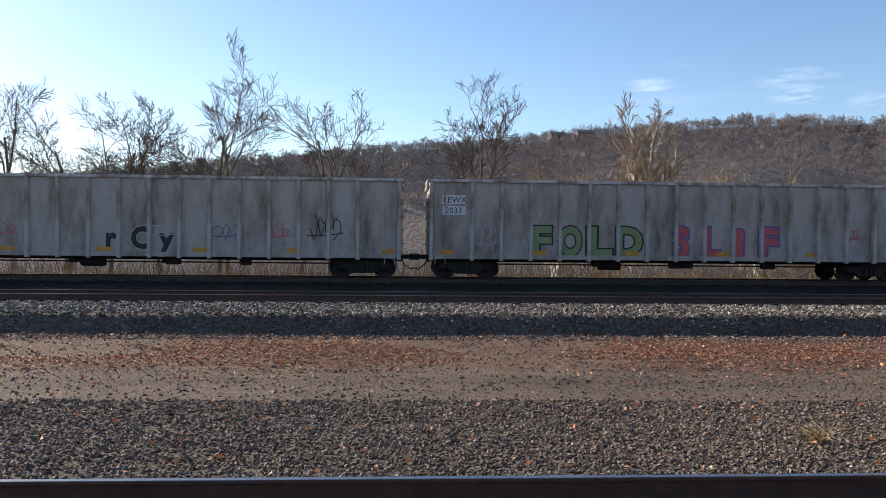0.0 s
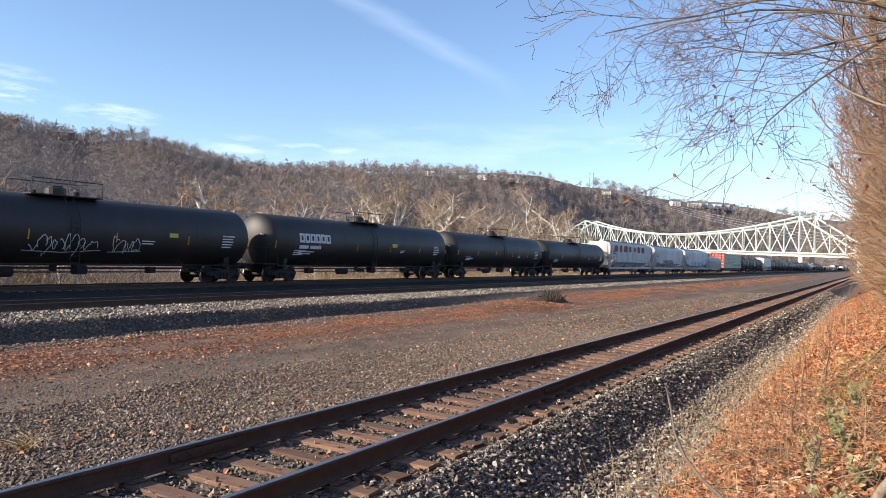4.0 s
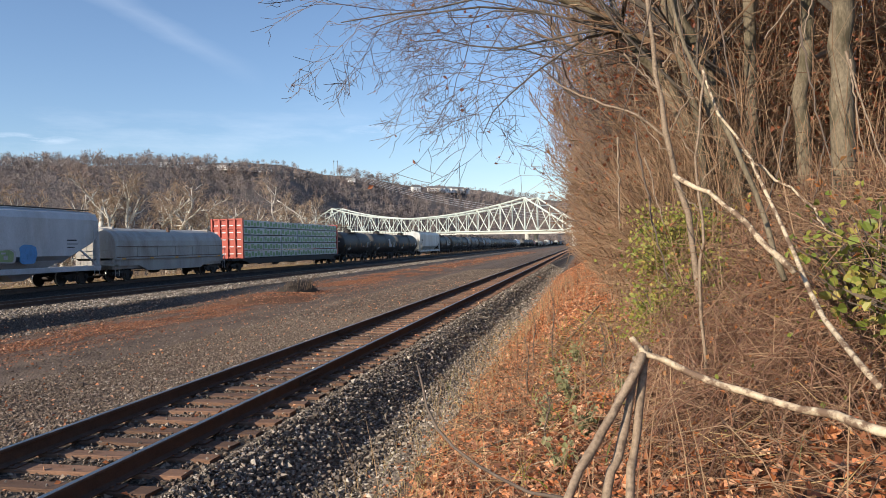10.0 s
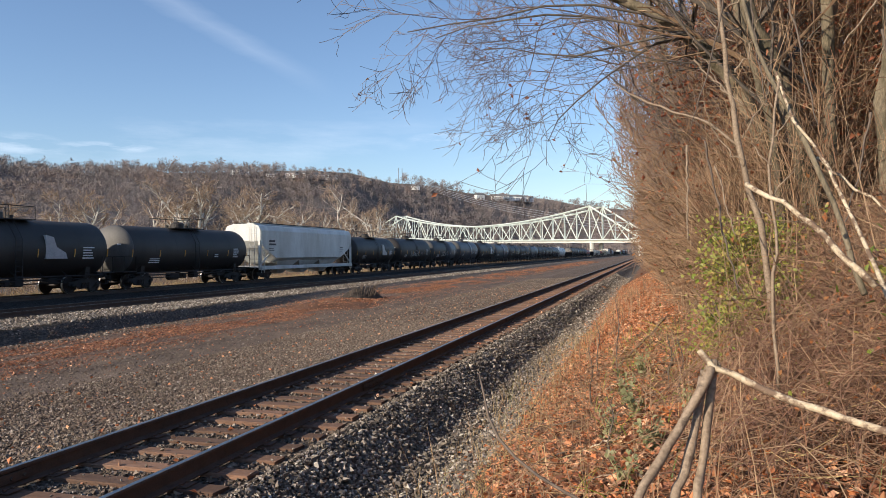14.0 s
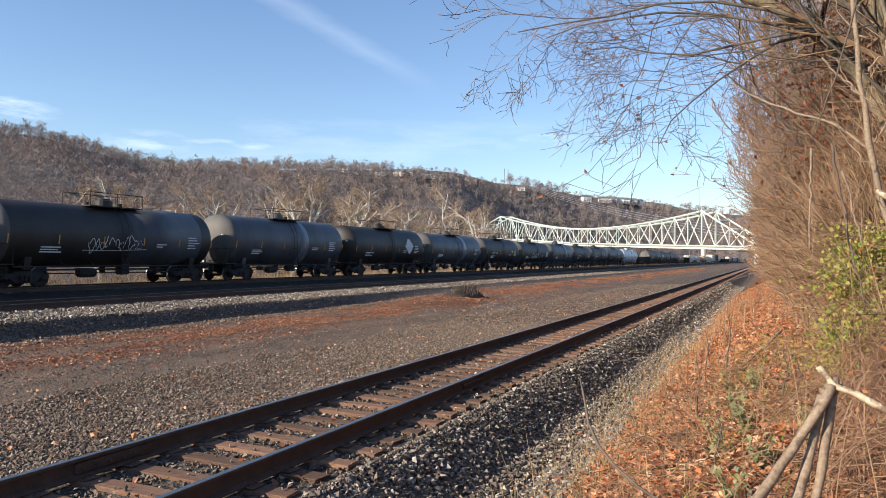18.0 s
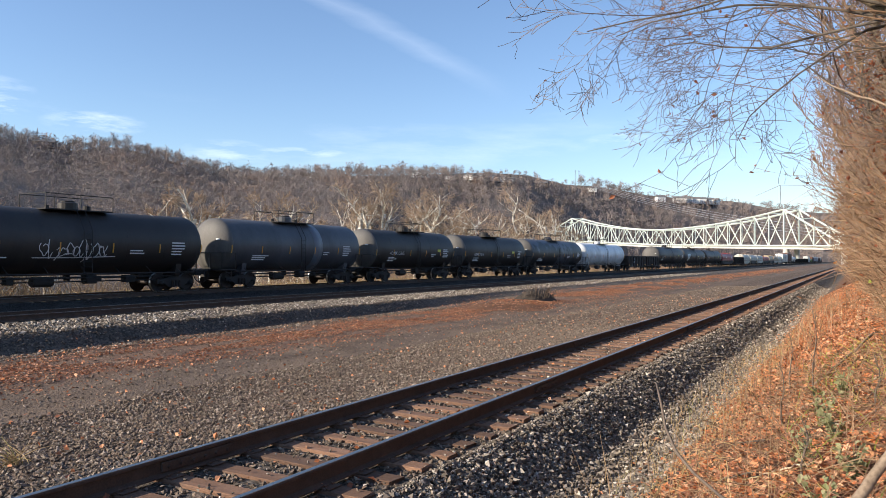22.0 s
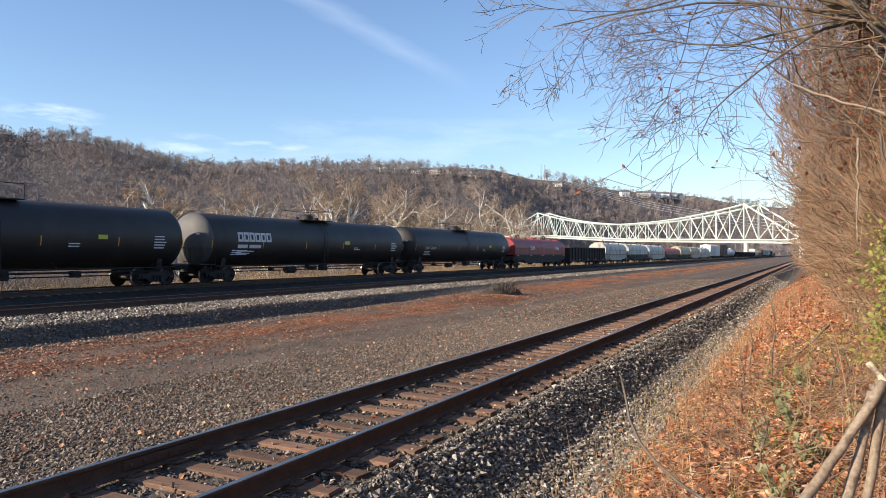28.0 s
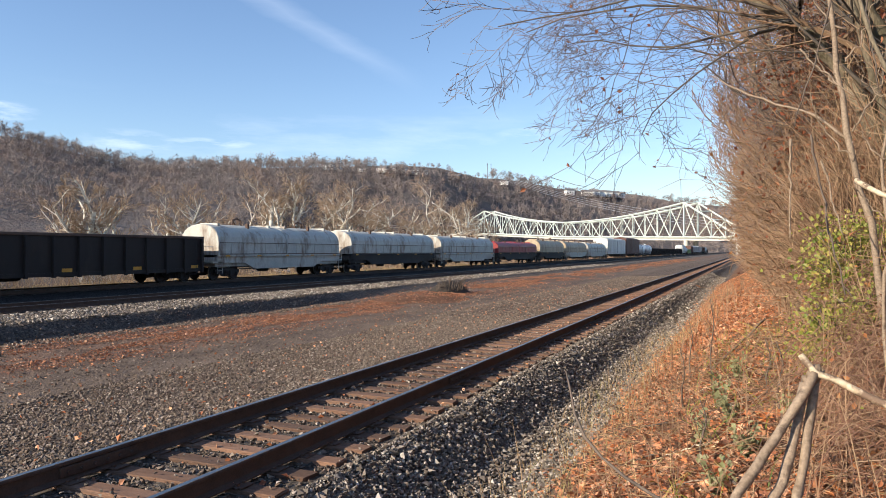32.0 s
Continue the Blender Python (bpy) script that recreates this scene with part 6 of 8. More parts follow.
def stem(x, y, h, lean, r0, r1=None, drop=0.0):
    t = np.linspace(0, 1, 6)
    z = ground_z(x, y) - 0.05
    wob = nr.normal(size=(2, 6)) * 0.035 * h * t
    return np.stack([x + lean[0] * h * t ** 1.5 + wob[0], y + lean[1] * h * t ** 1.5 + wob[1], z + h * (t - drop * t ** 2.4)], 1), (r0 * (1 - 0.8 * t) if r1 is None else r0 + (r1 - r0) * t)


def edge_y(x):
    """Where the thicket meets the open leaf-covered strip."""
    return rise([(-5, -3.2), (3, -2.6), (6, -1.5), (9, -1.0), (14, -0.6), (30, -0.4), (80, -0.1), (400, 0.4)], x)


n_st = 7200
u = nr.uniform(0, 1, n_st)
xs = 4.2 + 150 * u ** 2.2
for x in xs:
    y = edge_y(x) - abs(nr.normal()) * 1.6 - 0.1
    near = min(1.0, 12 / x)
    low = x < 11.5
    h = nr.uniform(0.3, 1.4) if low else nr.uniform(0.8, 3.0) + (nr.uniform(0, 2.6) if y < edge_y(x) - 0.5 else 0) + (nr.uniform(0, 2.6) if nr.uniform() < 0.3 else 0)
    lean = 0.75 if low else 0.34
    p, q = stem(x, y, h, (nr.normal() * lean, nr.normal() * lean * 0.7 + 0.03), nr.uniform(0.0022, 0.0055) + 0.0004 * x, None, nr.uniform(0.1, 0.9 if low else 0.5))
    stems.append(p)
    rads.append(q)
V, F = strands(np.array(stems), np.array(rads))
tagged(fast_mesh("bank_thicket", V, F, TWIG_BROWN), "tangled leafless brown thicket on the bank beside the track", "brush", kind="stuff")
# fine side twigs on the thicket
S = np.array(stems)
pick = nr.integers(0, len(S), 72000)
f = nr.integers(2, 6, 72000)
b0 = S[pick, f]
dirs = nr.normal(size=(72000, 3)) + np.array([0, 0.15, 0.35])
dirs /= np.linalg.norm(dirs, axis=1, keepdims=True)
ln = nr.uniform(0.15, 0.7, 72000)[:, None]
tip = b0 + dirs * ln + nr.normal(size=(72000, 3)) * 0.06
rr = (0.0022 + 0.00022 * b0[:, 0])
V, F = strands(np.stack([b0, tip], 1), np.stack([rr, rr * 0.45], 1))
tagged(fast_mesh("thicket_twigs", V, F, TWIG_BROWN), "fine brown twigs of the bank thicket", "brush", kind="stuff")
sel = nr.integers(0, 72000, 14000)
V, F = leaves(tip[sel] + nr.normal(size=(14000, 3)) * 0.05, 0.030 + 0.0012 * tip[sel][:, 0], nr, 0.2)
tagged(fast_mesh("clinging_leaves", V, F, DEAD_LEAF), "orange-brown dead leaves caught in the thicket", "leaves", kind="stuff")


def shrub(label, x, y, z0, rx, ry, h, n, size, seed, material=GREEN_LEAF):
    """An evergreen shrub: arching stems and separate leaves in loose sprays."""
    g = np.random.default_rng(seed)
    sh = empty("shrub", label, "shrub")
    base = np.array([x, y, ground_z(x, y)])
    m = 60
    ang, t = g.uniform(0, 2 * np.pi, m), np.linspace(0, 1, 6)
    reach, hh = g.uniform(0.3, 1.0, m), h * g.uniform(0.5, 1.05, m)
    P = np.stack([(reach * np.cos(ang))[:, None] * rx * t ** 1.3, (reach * np.sin(ang))[:, None] * ry * t ** 1.3, z0 + hh[:, None] * (t - 0.25 * t ** 3)], 2)
    P[:, 0, 2] = -0.1
    V, F = strands(P, np.repeat((0.010 * (1 - 0.7 * t))[None], m, 0))
    sh.location = base
    tagged(fast_mesh("stem_tangle", V, F, BARK_DARK, sh), kind="stuff")
    k, fr = g.integers(0, m, n), g.uniform(0.25, 1.0, n)
    i = np.minimum(4, (fr * 5).astype(int))
    w = (fr * 5 - i)[:, None]
    C = P[k, i] * (1 - w) + P[k, i + 1] * w + g.normal(size=(n, 3)) * np.array([0.12, 0.12, 0.10])
    V, F = oval_leaves(C, size, g)
    fast_mesh("foliage", V, F, material, sh)
    return sh


shrub("leafy green and yellow shrub in the brown thicket", 8.1, -1.05, 0.25, 0.62, 0.62, 1.45, 6500, 0.040, 41)
shrub("sparse yellow-green shrub in the brown thicket", 7.2, -0.72, 0.0, 0.80, 0.42, 1.10, 3200, 0.036, 42)
shrub("low green shrub trailing over the leaves", 6.9, -1.0, 0.0, 0.55, 0.40, 1.15, 2200, 0.036, 45)
shrub("large-leaved green shrub close to the path", 4.75, -1.72, 0.15, 0.50, 0.55, 1.20, 620, 0.062, 43)
shrub("large-leaved green shrub close to the path", 4.1, -1.80, 0.10, 0.42, 0.50, 1.00, 520, 0.060, 44)

# matted brambles in front of the trees: canes that arch over and down again
n = 3000
q = nr.uniform(0, 1, n)
az, d = 96.0 + 19 * nr.uniform(0, 1, n), 4.4 + 4.6 * q ** 0.8
bx, by = d * np.sin(np.radians(az)), d * np.cos(np.radians(az))
way = nr.uniform(0, 6.283, n)
ln = nr.uniform(0.5, 1.9, n)
top = nr.uniform(0.2, 1.0, n) * (0.42 + 0.20 * (d - 4.4))
t = np.linspace(0, 1, 8)
cx = bx[:, None] + (np.cos(way) * ln)[:, None] * (t - 0.5) + nr.normal(size=(n, 8)) * 0.03
cy = by[:, None] + (np.sin(way) * ln * 0.8)[:, None] * (t - 0.5) + nr.normal(size=(n, 8)) * 0.03
base = np.array([ground_z(a, b) for a, b in zip(bx, by)])
cz = base[:, None] + top[:, None] * 4 * t * (1 - t) * (1 + 0.3 * (t - 0.5)) + nr.normal(size=(n, 8)) * 0.025 + 0.02
P = np.stack([cx, cy, cz], 2)
Rr = nr.uniform(0.0016, 0.0046, n)[:, None] * (1 - 0.5 * t)
m = 21000
k, f = nr.integers(0, n, m), nr.integers(1, 7, m)
b0 = P[k, f]
dirs = nr.normal(size=(m, 3)) * np.array([1, 1, 0.8])
dirs /= np.linalg.norm(dirs, axis=1, keepdims=True)
b1 = b0 + dirs * nr.uniform(0.1, 0.42, (m, 1))
rr = nr.uniform(0.0014, 0.003, m)
V, F = join([strands(P, Rr, 4), strands(np.stack([b0, b1], 1), np.stack([rr, rr * 0.5], 1))])
tagged(fast_mesh("brambles", V, F, CANE), "matted brown brambles and vines under the bank trees", "brush", kind="stuff")
V, F = leaves(b1[:3600] + nr.normal(size=(3600, 3)) * 0.03, 0.026, nr, 0.2, 1.4)
tagged(fast_mesh("bramble_leaves", V, F, DEAD_LEAF), "curled brown leaves caught in the brambles", "leaves", kind="stuff")
V, F = oval_leaves(b1[4200:4700] + nr.normal(size=(500, 3)) * 0.04, 0.032, nr)
tagged(fast_mesh("bramble_green_leaves", V, F, GREEN_LEAF), "scattered green leaves in the brambles", "leaves", kind="stuff")


# young growth that walls the bank and leans over the ballast: stems, side branches, fine twigs
def young_growth(n, x0, x1, bias, deep, h0, h1, lean, side, fine, seed):
    g = np.random.default_rng(seed)
    x = x0 + (x1 - x0) * g.uniform(0, 1, n) ** bias
    y = np.array([edge_y(v) for v in x]) - deep * g.uniform(0, 1, n) ** 1.2
    z = np.array([ground_z(a, b) for a, b in zip(x, y)]) - 0.1
    h = g.uniform(h0, h1, n) * (0.75 + 0.35 * np.clip((x - 8) / 20, 0, 1))
    t = np.linspace(0, 1, 6)
    w = g.normal(size=(n, 6, 2)) * 0.05 * h[:, None, None] * t[None, :, None]
    S = np.stack([x[:, None] + (g.normal(size=n) * 0.10 * h)[:, None] * t + w[:, :, 0], y[:, None] + (g.uniform(*lean, n) * h)[:, None] * t ** 1.6 + w[:, :, 1], z[:, None] + h[:, None] * t * (1 - 0.08 * t)], 2)
    wide = (0.010 + 0.0003 * x)[:, None] * (1 - 0.7 * t)
    m = n * side
    k = np.repeat(np.arange(n), side)
    f = g.uniform(0.15, 1.0, m)
    i = np.minimum(4, (f * 5).astype(int))
    u = (f * 5 - i)[:, None]
    b0 = S[k, i] * (1 - u) + S[k, i + 1] * u
    d = g.normal(size=(m, 3)) * np.array([0.8, 0.8, 0.6]) + np.array([0, 0.2, 1.05])
    d /= np.linalg.norm(d, axis=1, keepdims=True)
    ln = (g.uniform(0.5, 1.5, m) * (1.15 - 0.6 * f))[:, None]
    b1 = b0 + d * ln * 0.5 + g.normal(size=(m, 3)) * 0.05
    b2 = b0 + d * ln + g.normal(size=(m, 3)) * 0.10 + np.array([0, 0, 0.06])
    rb = (0.0032 + 0.00022 * b0[:, 0])
    q = m * fine
    kk = np.repeat(np.arange(m), fine)
    v = g.uniform(0.2, 1.0, (q, 1))
    c0 = np.where(v < 0.5, b0[kk] + (b1 - b0)[kk] * v * 2, b1[kk] + (b2 - b1)[kk] * (v * 2 - 1))
    e = d[kk] * 0.8 + g.normal(size=(q, 3)) * 0.6 + np.array([0, 0.05, 0.3])
    e /= np.linalg.norm(e, axis=1, keepdims=True)
    c1 = c0 + e * g.uniform(0.15, 0.55, (q, 1))
    rc = 0.0016 + 0.00021 * c0[:, 0]
    return strands(S, wide, 4), strands(np.stack([b0, b1, b2], 1), np.stack([rb, rb * 0.75, rb * 0.5], 1)), strands(np.stack([c0, c1], 1), np.stack([rc, rc * 0.55], 1)), c1


st, br, tw, ends_ = young_growth(230, 10.5, 60, 1.5, 2.6, 4.5, 9.0, (0.05, 0.24), 34, 6, 71)
V, F = join([st, br])
tagged(fast_mesh("bank_young_growth", V, F, TWIG_BROWN), "leafless brown saplings leaning over the track from the bank", "brush", kind="stuff")
tagged(fast_mesh("young_growth_twigs", tw[0], tw[1], TWIG_VIOLET), "fine violet-grey twigs of the bank saplings", "brush", kind="stuff")
pick = nr.integers(0, len(ends_), 13000)
V, F = leaves(ends_[pick], 0.022 + 0.0010 * ends_[pick][:, 0], nr, 0.1, 1.5)
tagged(fast_mesh("young_growth_leaves", V, F, RUSSET_LEAF), "last russet leaves on the bank saplings", "leaves", kind="stuff")
st, br, tw, ends_ = young_growth(210, 8.5, 75, 1.7, 1.2, 1.6, 4.2, (0.0, 0.22), 26, 5, 72)
V, F = join([st, br, tw])
tagged(fast_mesh("bank_undergrowth", V, F, TWIG_BROWN), "dense tan-brown undergrowth at the edge of the bank", "brush", kind="stuff")

# trees of the bank: leaning trunks, each with its own limbs
def bank_tree(line, r0, r1, seed, label, limbs_n=9, length=2.6):
    """A trunk along a line of points, with limbs on its upper half."""
    r = random.Random(seed)
    tree = empty("bank_tree", label, "tree")
    base = Vector(line[0])
    tree.location = base
    pts = [Vector(p) - base for p in line]
    fine = []
    for a, b in zip(pts, pts[1:]):
        for q in range(4):
            fine.append(a.lerp(b, q / 4) + Vector((r.gauss(0, 0.015), r.gauss(0, 0.015), 0)))
    fine.append(pts[-1])
    k = len(fine) - 1
    part("trunk", tube(bmesh.new(), fine, [r0 + (r1 - r0) * i / k for i in range(k + 1)], 12), BARK_GREY, tree, smooth=True)
    for j in range(limbs_n):
        i = int(k * r.uniform(0.45, 1.0))
        limbs = []
        way = Vector((r.gauss(0, 0.8), r.gauss(0.15, 0.7), r.uniform(0.3, 1.4)))
        grow(limbs, fine[i], way, length * r.uniform(0.6, 1.2), min(0.035, r1 * 0.6), 2, r, 0.6, 0.02, 0.10, 0.004)
        V, F = strands([p + [p[-1]] * (7 - len(p)) for p, q, l in limbs], [q + [q[-1]] * (7 - len(q)) for p, q, l in limbs], 4)
        fast_mesh("limb", V, F, TWIG_BROWN if j % 2 else BOUGH, tree)
    return tree


def trunk_line(*steps):
    """Points given as heading, height angle and distance from the eye; the first stands on the ground."""
    out = []
    for az, el, d in steps:
        x, y = d * math.sin(radians(az)), d * math.cos(radians(az))
        out.append((x, y, EYE[2] + d * math.tan(radians(el)) if out else ground_z(x, y) - 0.2))
    return out


bank_tree(trunk_line((100.2, 0, 9.5), (99.04, 4.33, 9.5), (97.78, 8.22, 9.45), (95.82, 12.3, 9.4), (93.8, 14.8, 9.3), (90.1, 17.6, 9.2), (85.5, 19.6, 9.3)), 0.132, 0.050, 51, "leaning olive-barked tree arching over the track", 8)
bank_tree(trunk_line((101.8, 0, 9.0), (100.77, 4.25, 9.0), (99.52, 9.59, 8.95), (98.57, 12.94, 8.9), (97.0, 16.5, 8.8), (95.2, 25, 8.7)), 0.112, 0.073, 52, "leaning forked olive-barked tree on the bank", 8)
bank_tree(trunk_line((99.6, 3, 8.9), (98.4, 8.5, 8.7), (97.4, 12.0, 8.6), (95.9, 18.5, 8.5)), 0.050, 0.033, 57, "thin leaning stem beside the olive-barked trees", 3)
bank_tree(trunk_line((102.0, 0, 9.2), (101.9, 7.8, 9.2), (102.04, 17.0, 9.2), (102.4, 26, 9.2)), 0.076, 0.059, 58, "upright brown tree wrapped in vines", 5)
bank_tree(trunk_line((105.0, 0, 8.8), (105.3, 7.5, 8.8), (105.76, 16.5, 8.8), (106.2, 26, 8.8)), 0.083, 0.066, 53, "upright grey-barked tree wrapped in vines", 6)
bank_tree(trunk_line((107.6, 0, 8.2), (107.8, 9.6, 8.2), (107.8, 16.2, 8.2), (108.0, 27, 8.2)), 0.115, 0.099, 54, "upright tree with pale flaking bark", 6)
bank_tree(trunk_line((93.4, 0, 15), (92.8, 6, 15), (91.4, 12.5, 15), (90.4, 20, 15)), 0.099, 0.053, 55, "leaning bare tree on the bank", 12, 3.2)
bank_tree(trunk_line((92.2, 0, 24), (91.6, 6, 24), (90.4, 12, 24), (89.4, 17, 24)), 0.112, 0.059, 56, "leaning bare tree on the bank", 14, 3.6)
for k, (x, y) in enumerate([(34, -2.2), (45, -1.6), (58, -2.0), (74, -1.2), (95, -1.5), (120, -1.0), (155, -1.2), (200, -0.6), (16, -5.5), (22, -7), (12, -7.5), (30, -6), (42, -7), (9, -9), (19, -3.4), (26, -4.2), (38, -3.8)]):
    build_tree("bank_tree", "bare tree in the thicket along the track", (x, y, ground_z(x, y)), nr.uniform(8, 12), BARK_GREY, TWIG_BROWN, 300 + k, 3, 0.14, 0.6, (0, 0.15 if y > -4 else 0.05), minimum=0.008 + 0.00025 * x, forks=1 + k % 2, wander=0.12)

# dense brush behind the leaning trunks
n = 1500
az, d = nr.uniform(96, 118, n), nr.uniform(9.8, 17, n)
back_p, back_r = [], []
for a, q in zip(az, d):
    p, w = stem(q * math.sin(radians(a)), q * math.cos(radians(a)), nr.uniform(1.5, 6.5), (nr.normal() * 0.35, -abs(nr.normal()) * 0.2), nr.uniform(0.004, 0.010), None, nr.uniform(0, 0.3))
    back_p.append(p)
    back_r.append(w)
B = np.array(back_p)
pick, f = nr.integers(0, n, 34000), nr.integers(1, 6, 34000)
b0 = B[pick, f]
dirs = nr.normal(size=(34000, 3)) + np.array([0, 0, 0.3])
dirs /= np.linalg.norm(dirs, axis=1, keepdims=True)
ln = nr.uniform(0.25, 1.0, 34000)[:, None]
mid = b0 + dirs * ln * 0.5 + nr.normal(size=(34000, 3)) * 0.05
tip = b0 + dirs * ln + nr.normal(size=(34000, 3)) * 0.09
rr = nr.uniform(0.003, 0.006, 34000)
V, F = join([strands(B, np.array(back_r)), strands(np.stack([b0, mid, tip], 1), np.stack([rr, rr * 0.8, rr * 0.4], 1))])
tagged(fast_mesh("woodland_brush", V, F, TWIG_BROWN), "dense brown brush behind the bank trees", "brush", kind="stuff")
V, F = leaves(tip[::2] + nr.normal(size=(17000, 3)) * 0.06, 0.050, nr, 0.1)
tagged(fast_mesh("brush_leaves", V, F, RUSSET_LEAF), "russet leaves hanging in the brush behind the bank trees", "leaves", kind="stuff")
# fine crown twigs high in the bank's wood
n = 20000
q = np.column_stack([10.5 + 16 * nr.uniform(0, 1, n) ** 1.4, -0.9 - 4.6 * nr.uniform(0, 1, n) ** 0.8, nr.uniform(2.2, 7.8, n)])
lump = np.array([noise.noise((x * 0.7, y * 0.7, z * 0.7)) for x, y, z in q])
q = q[lump > -0.12]
dirs = nr.normal(size=q.shape) * np.array([1, 1, 0.8]) + np.array([0, 0.25, 0.3])
dirs /= np.linalg.norm(dirs, axis=1, keepdims=True)
ends_ = q + dirs * nr.uniform(0.3, 1.0, (len(q), 1))
rr = nr.uniform(0.003, 0.0065, len(q))
V, F = strands(np.stack([q, ends_], 1), np.stack([rr, rr * 0.5], 1))
tagged(fast_mesh("crown_twigs", V, F, TWIG_BROWN), "fine brown crown twigs of the bank trees", "brush", kind="stuff")
V, F = leaves(ends_[::4], 0.042, nr, 0.1)
tagged(fast_mesh("crown_leaves", V, F, RUSSET_LEAF), "russet leaves left in the crowns of the bank trees", "leaves", kind="stuff")
# thin shoots standing before the trunks
n = 90
shoots = [stem(q * math.sin(radians(a)), q * math.cos(radians(a)), h, (l0, l1), 0.0045, None, 0.1) for a, q, h, l0, l1 in zip(nr.uniform(95, 113, n), nr.uniform(6.6, 9.2, n), nr.uniform(1.2, 4.2, n), nr.normal(size=n) * 0.25, nr.normal(size=n) * 0.25)]
V, F = strands(np.array([p for p, w in shoots]), np.array([w for p, w in shoots]))
tagged(fast_mesh("thicket_shoots", V, F, TWIG_BROWN), "slender brown shoots standing among the bank trees", "brush", kind="stuff")

# the branch over the track: boughs with sprays of fine twigs
over = empty("overhanging_branch", "long bare branch with drooping twigs reaching over the track", "branch")
over.location = (9.0, -0.2, 4.6)
r = random.Random(78)
for way, ln, rad in (((0.0, 1.0, -0.03), 2.6, 0.018), ((0.1, 1.0, 0.12), 3.4, 0.030), ((0.25, 1.0, 0.28), 3.9, 0.032), ((-0.15, 0.95, 0.40), 3.6, 0.030), ((-0.3, 0.8, 0.75), 3.4, 0.030), ((0.8, 0.9, 0.18), 3.2, 0.028), ((1.0, 0.5, 0.0), 3.0, 0.026), ((1.0, 0.35, 0.5), 3.4, 0.028), ((0.3, 0.6, 0.9), 3.2, 0.028), ((0.5, 1.0, -0.05), 2.8, 0.026), ((1.0, 0.25, -0.12), 3.0, 0.024)):
    limbs = []
    grow(limbs, (r.uniform(-0.1, 0.2), -0.3, r.uniform(-0.1, 0.15)), way, ln, rad * 0.62, 3, r, 0.74, -0.006, 0.20, 0.0031)
    bough = [(p, q) for p, q, l in limbs if l >= 3]
    V, F = strands([p for p, q in bough], [q for p, q in bough], 6)
    bo = fast_mesh("bough", V, F, BOUGH, over, smooth=True)
    small = [(p + [p[-1]] * (7 - len(p)), q + [q[-1]] * (7 - len(q))) for p, q, l in limbs if l < 3]
    V, F = strands([p for p, q in small], [q for p, q in small], 3)
    tagged(fast_mesh("twig_spray", V, F, BOUGH_TWIG, bo), kind="stuff")
    pts = np.array([list(p[-1]) for p, q, l in limbs if l == 0 and r.random() < 0.04])
    if len(pts):
        V, F = leaves(pts, 0.045, nr, 0.1, 1.6)
        tagged(fast_mesh("last_leaves", V, F, RUSSET_LEAF, bo), kind="stuff")

# russet leaf masses hung in the trees behind
g = np.random.default_rng(61)
C = []
for cx, cy, cz, sx, sy, sz, n in ((14, -4.2, 5.2, 2.4, 1.2, 1.3, 1500), (16, -4.5, 3.2, 3.0, 1.2, 0.9, 1300), (11, -5.2, 5.0, 1.8, 1.0, 1.6, 1500), (9, -6.0, 3.6, 1.8, 1.0, 1.5, 1300), (22, -3.4, 5.4, 4, 1.2, 1.6, 1200), (9.5, -4.2, 6.4, 2.0, 1.2, 0.9, 900), (30, -2.4, 3.0, 7, 0.8, 1.1, 700), (55, -2.2, 3.4, 14, 0.8, 1.6, 900), (7.5, -5.2, 2.6, 1.4, 1.0, 0.9, 700)):
    for k in range(18):
        o = g.normal(size=3) * np.array([sx, sy, sz]) * 0.7
        C.append(np.array([cx, cy, cz]) + o + g.normal(size=(n // 10, 3)) * np.array([0.42, 0.35, 0.30]))
for k in range(150):
    a, q, el = radians(g.uniform(94, 112)), g.uniform(10.2, 14.5), radians(g.uniform(1.5, 19))
    C.append(np.array([q * math.sin(a), q * math.cos(a), EYE[2] + q * math.tan(el)]) + g.normal(size=(110, 3)) * np.array([0.45, 0.40, 0.26]))
C = np.concatenate(C)
V, F = leaves(C, 0.038 + 0.0009 * C[:, 0], g, 0.1, 1.5)
tagged(fast_mesh("russet_leaves", V, F, RUSSET_LEAF), "russet dead leaves still hanging in the bank trees", "leaves", kind="stuff")

# ---- stones, leaves and sticks on the ground ----
STONES = leafy("grey_ballast_stones", [(0.05, 0.04, 0.031), (0.19, 0.155, 0.12), (0.09, 0.072, 0.056), (0.40, 0.34, 0.275), (0.13, 0.10, 0.075), (0.25, 0.20, 0.152), (0.62, 0.55, 0.46)], 0.85)
GRAVEL = leafy("brown_grey_gravel", [(0.055, 0.040, 0.030), (0.17, 0.125, 0.092), (0.10, 0.073, 0.053), (0.27, 0.21, 0.160), (0.16, 0.108, 0.075), (0.42, 0.35, 0.285)], 0.9)
LITTER = leafy("fallen_leaves", [(0.48, 0.15, 0.05), (0.71, 0.275, 0.11), (0.84, 0.50, 0.29), (0.30, 0.10, 0.048), (0.74, 0.335, 0.16), (0.16, 0.065, 0.038), (0.62, 0.21, 0.07)], 0.65, 0.15)
LITTER_RED = leafy("reddish_fallen_leaves", [(0.32, 0.12, 0.06), (0.46, 0.19, 0.09), (0.60, 0.33, 0.19), (0.22, 0.09, 0.055), (0.38, 0.15, 0.075)], 0.7, 0.15)
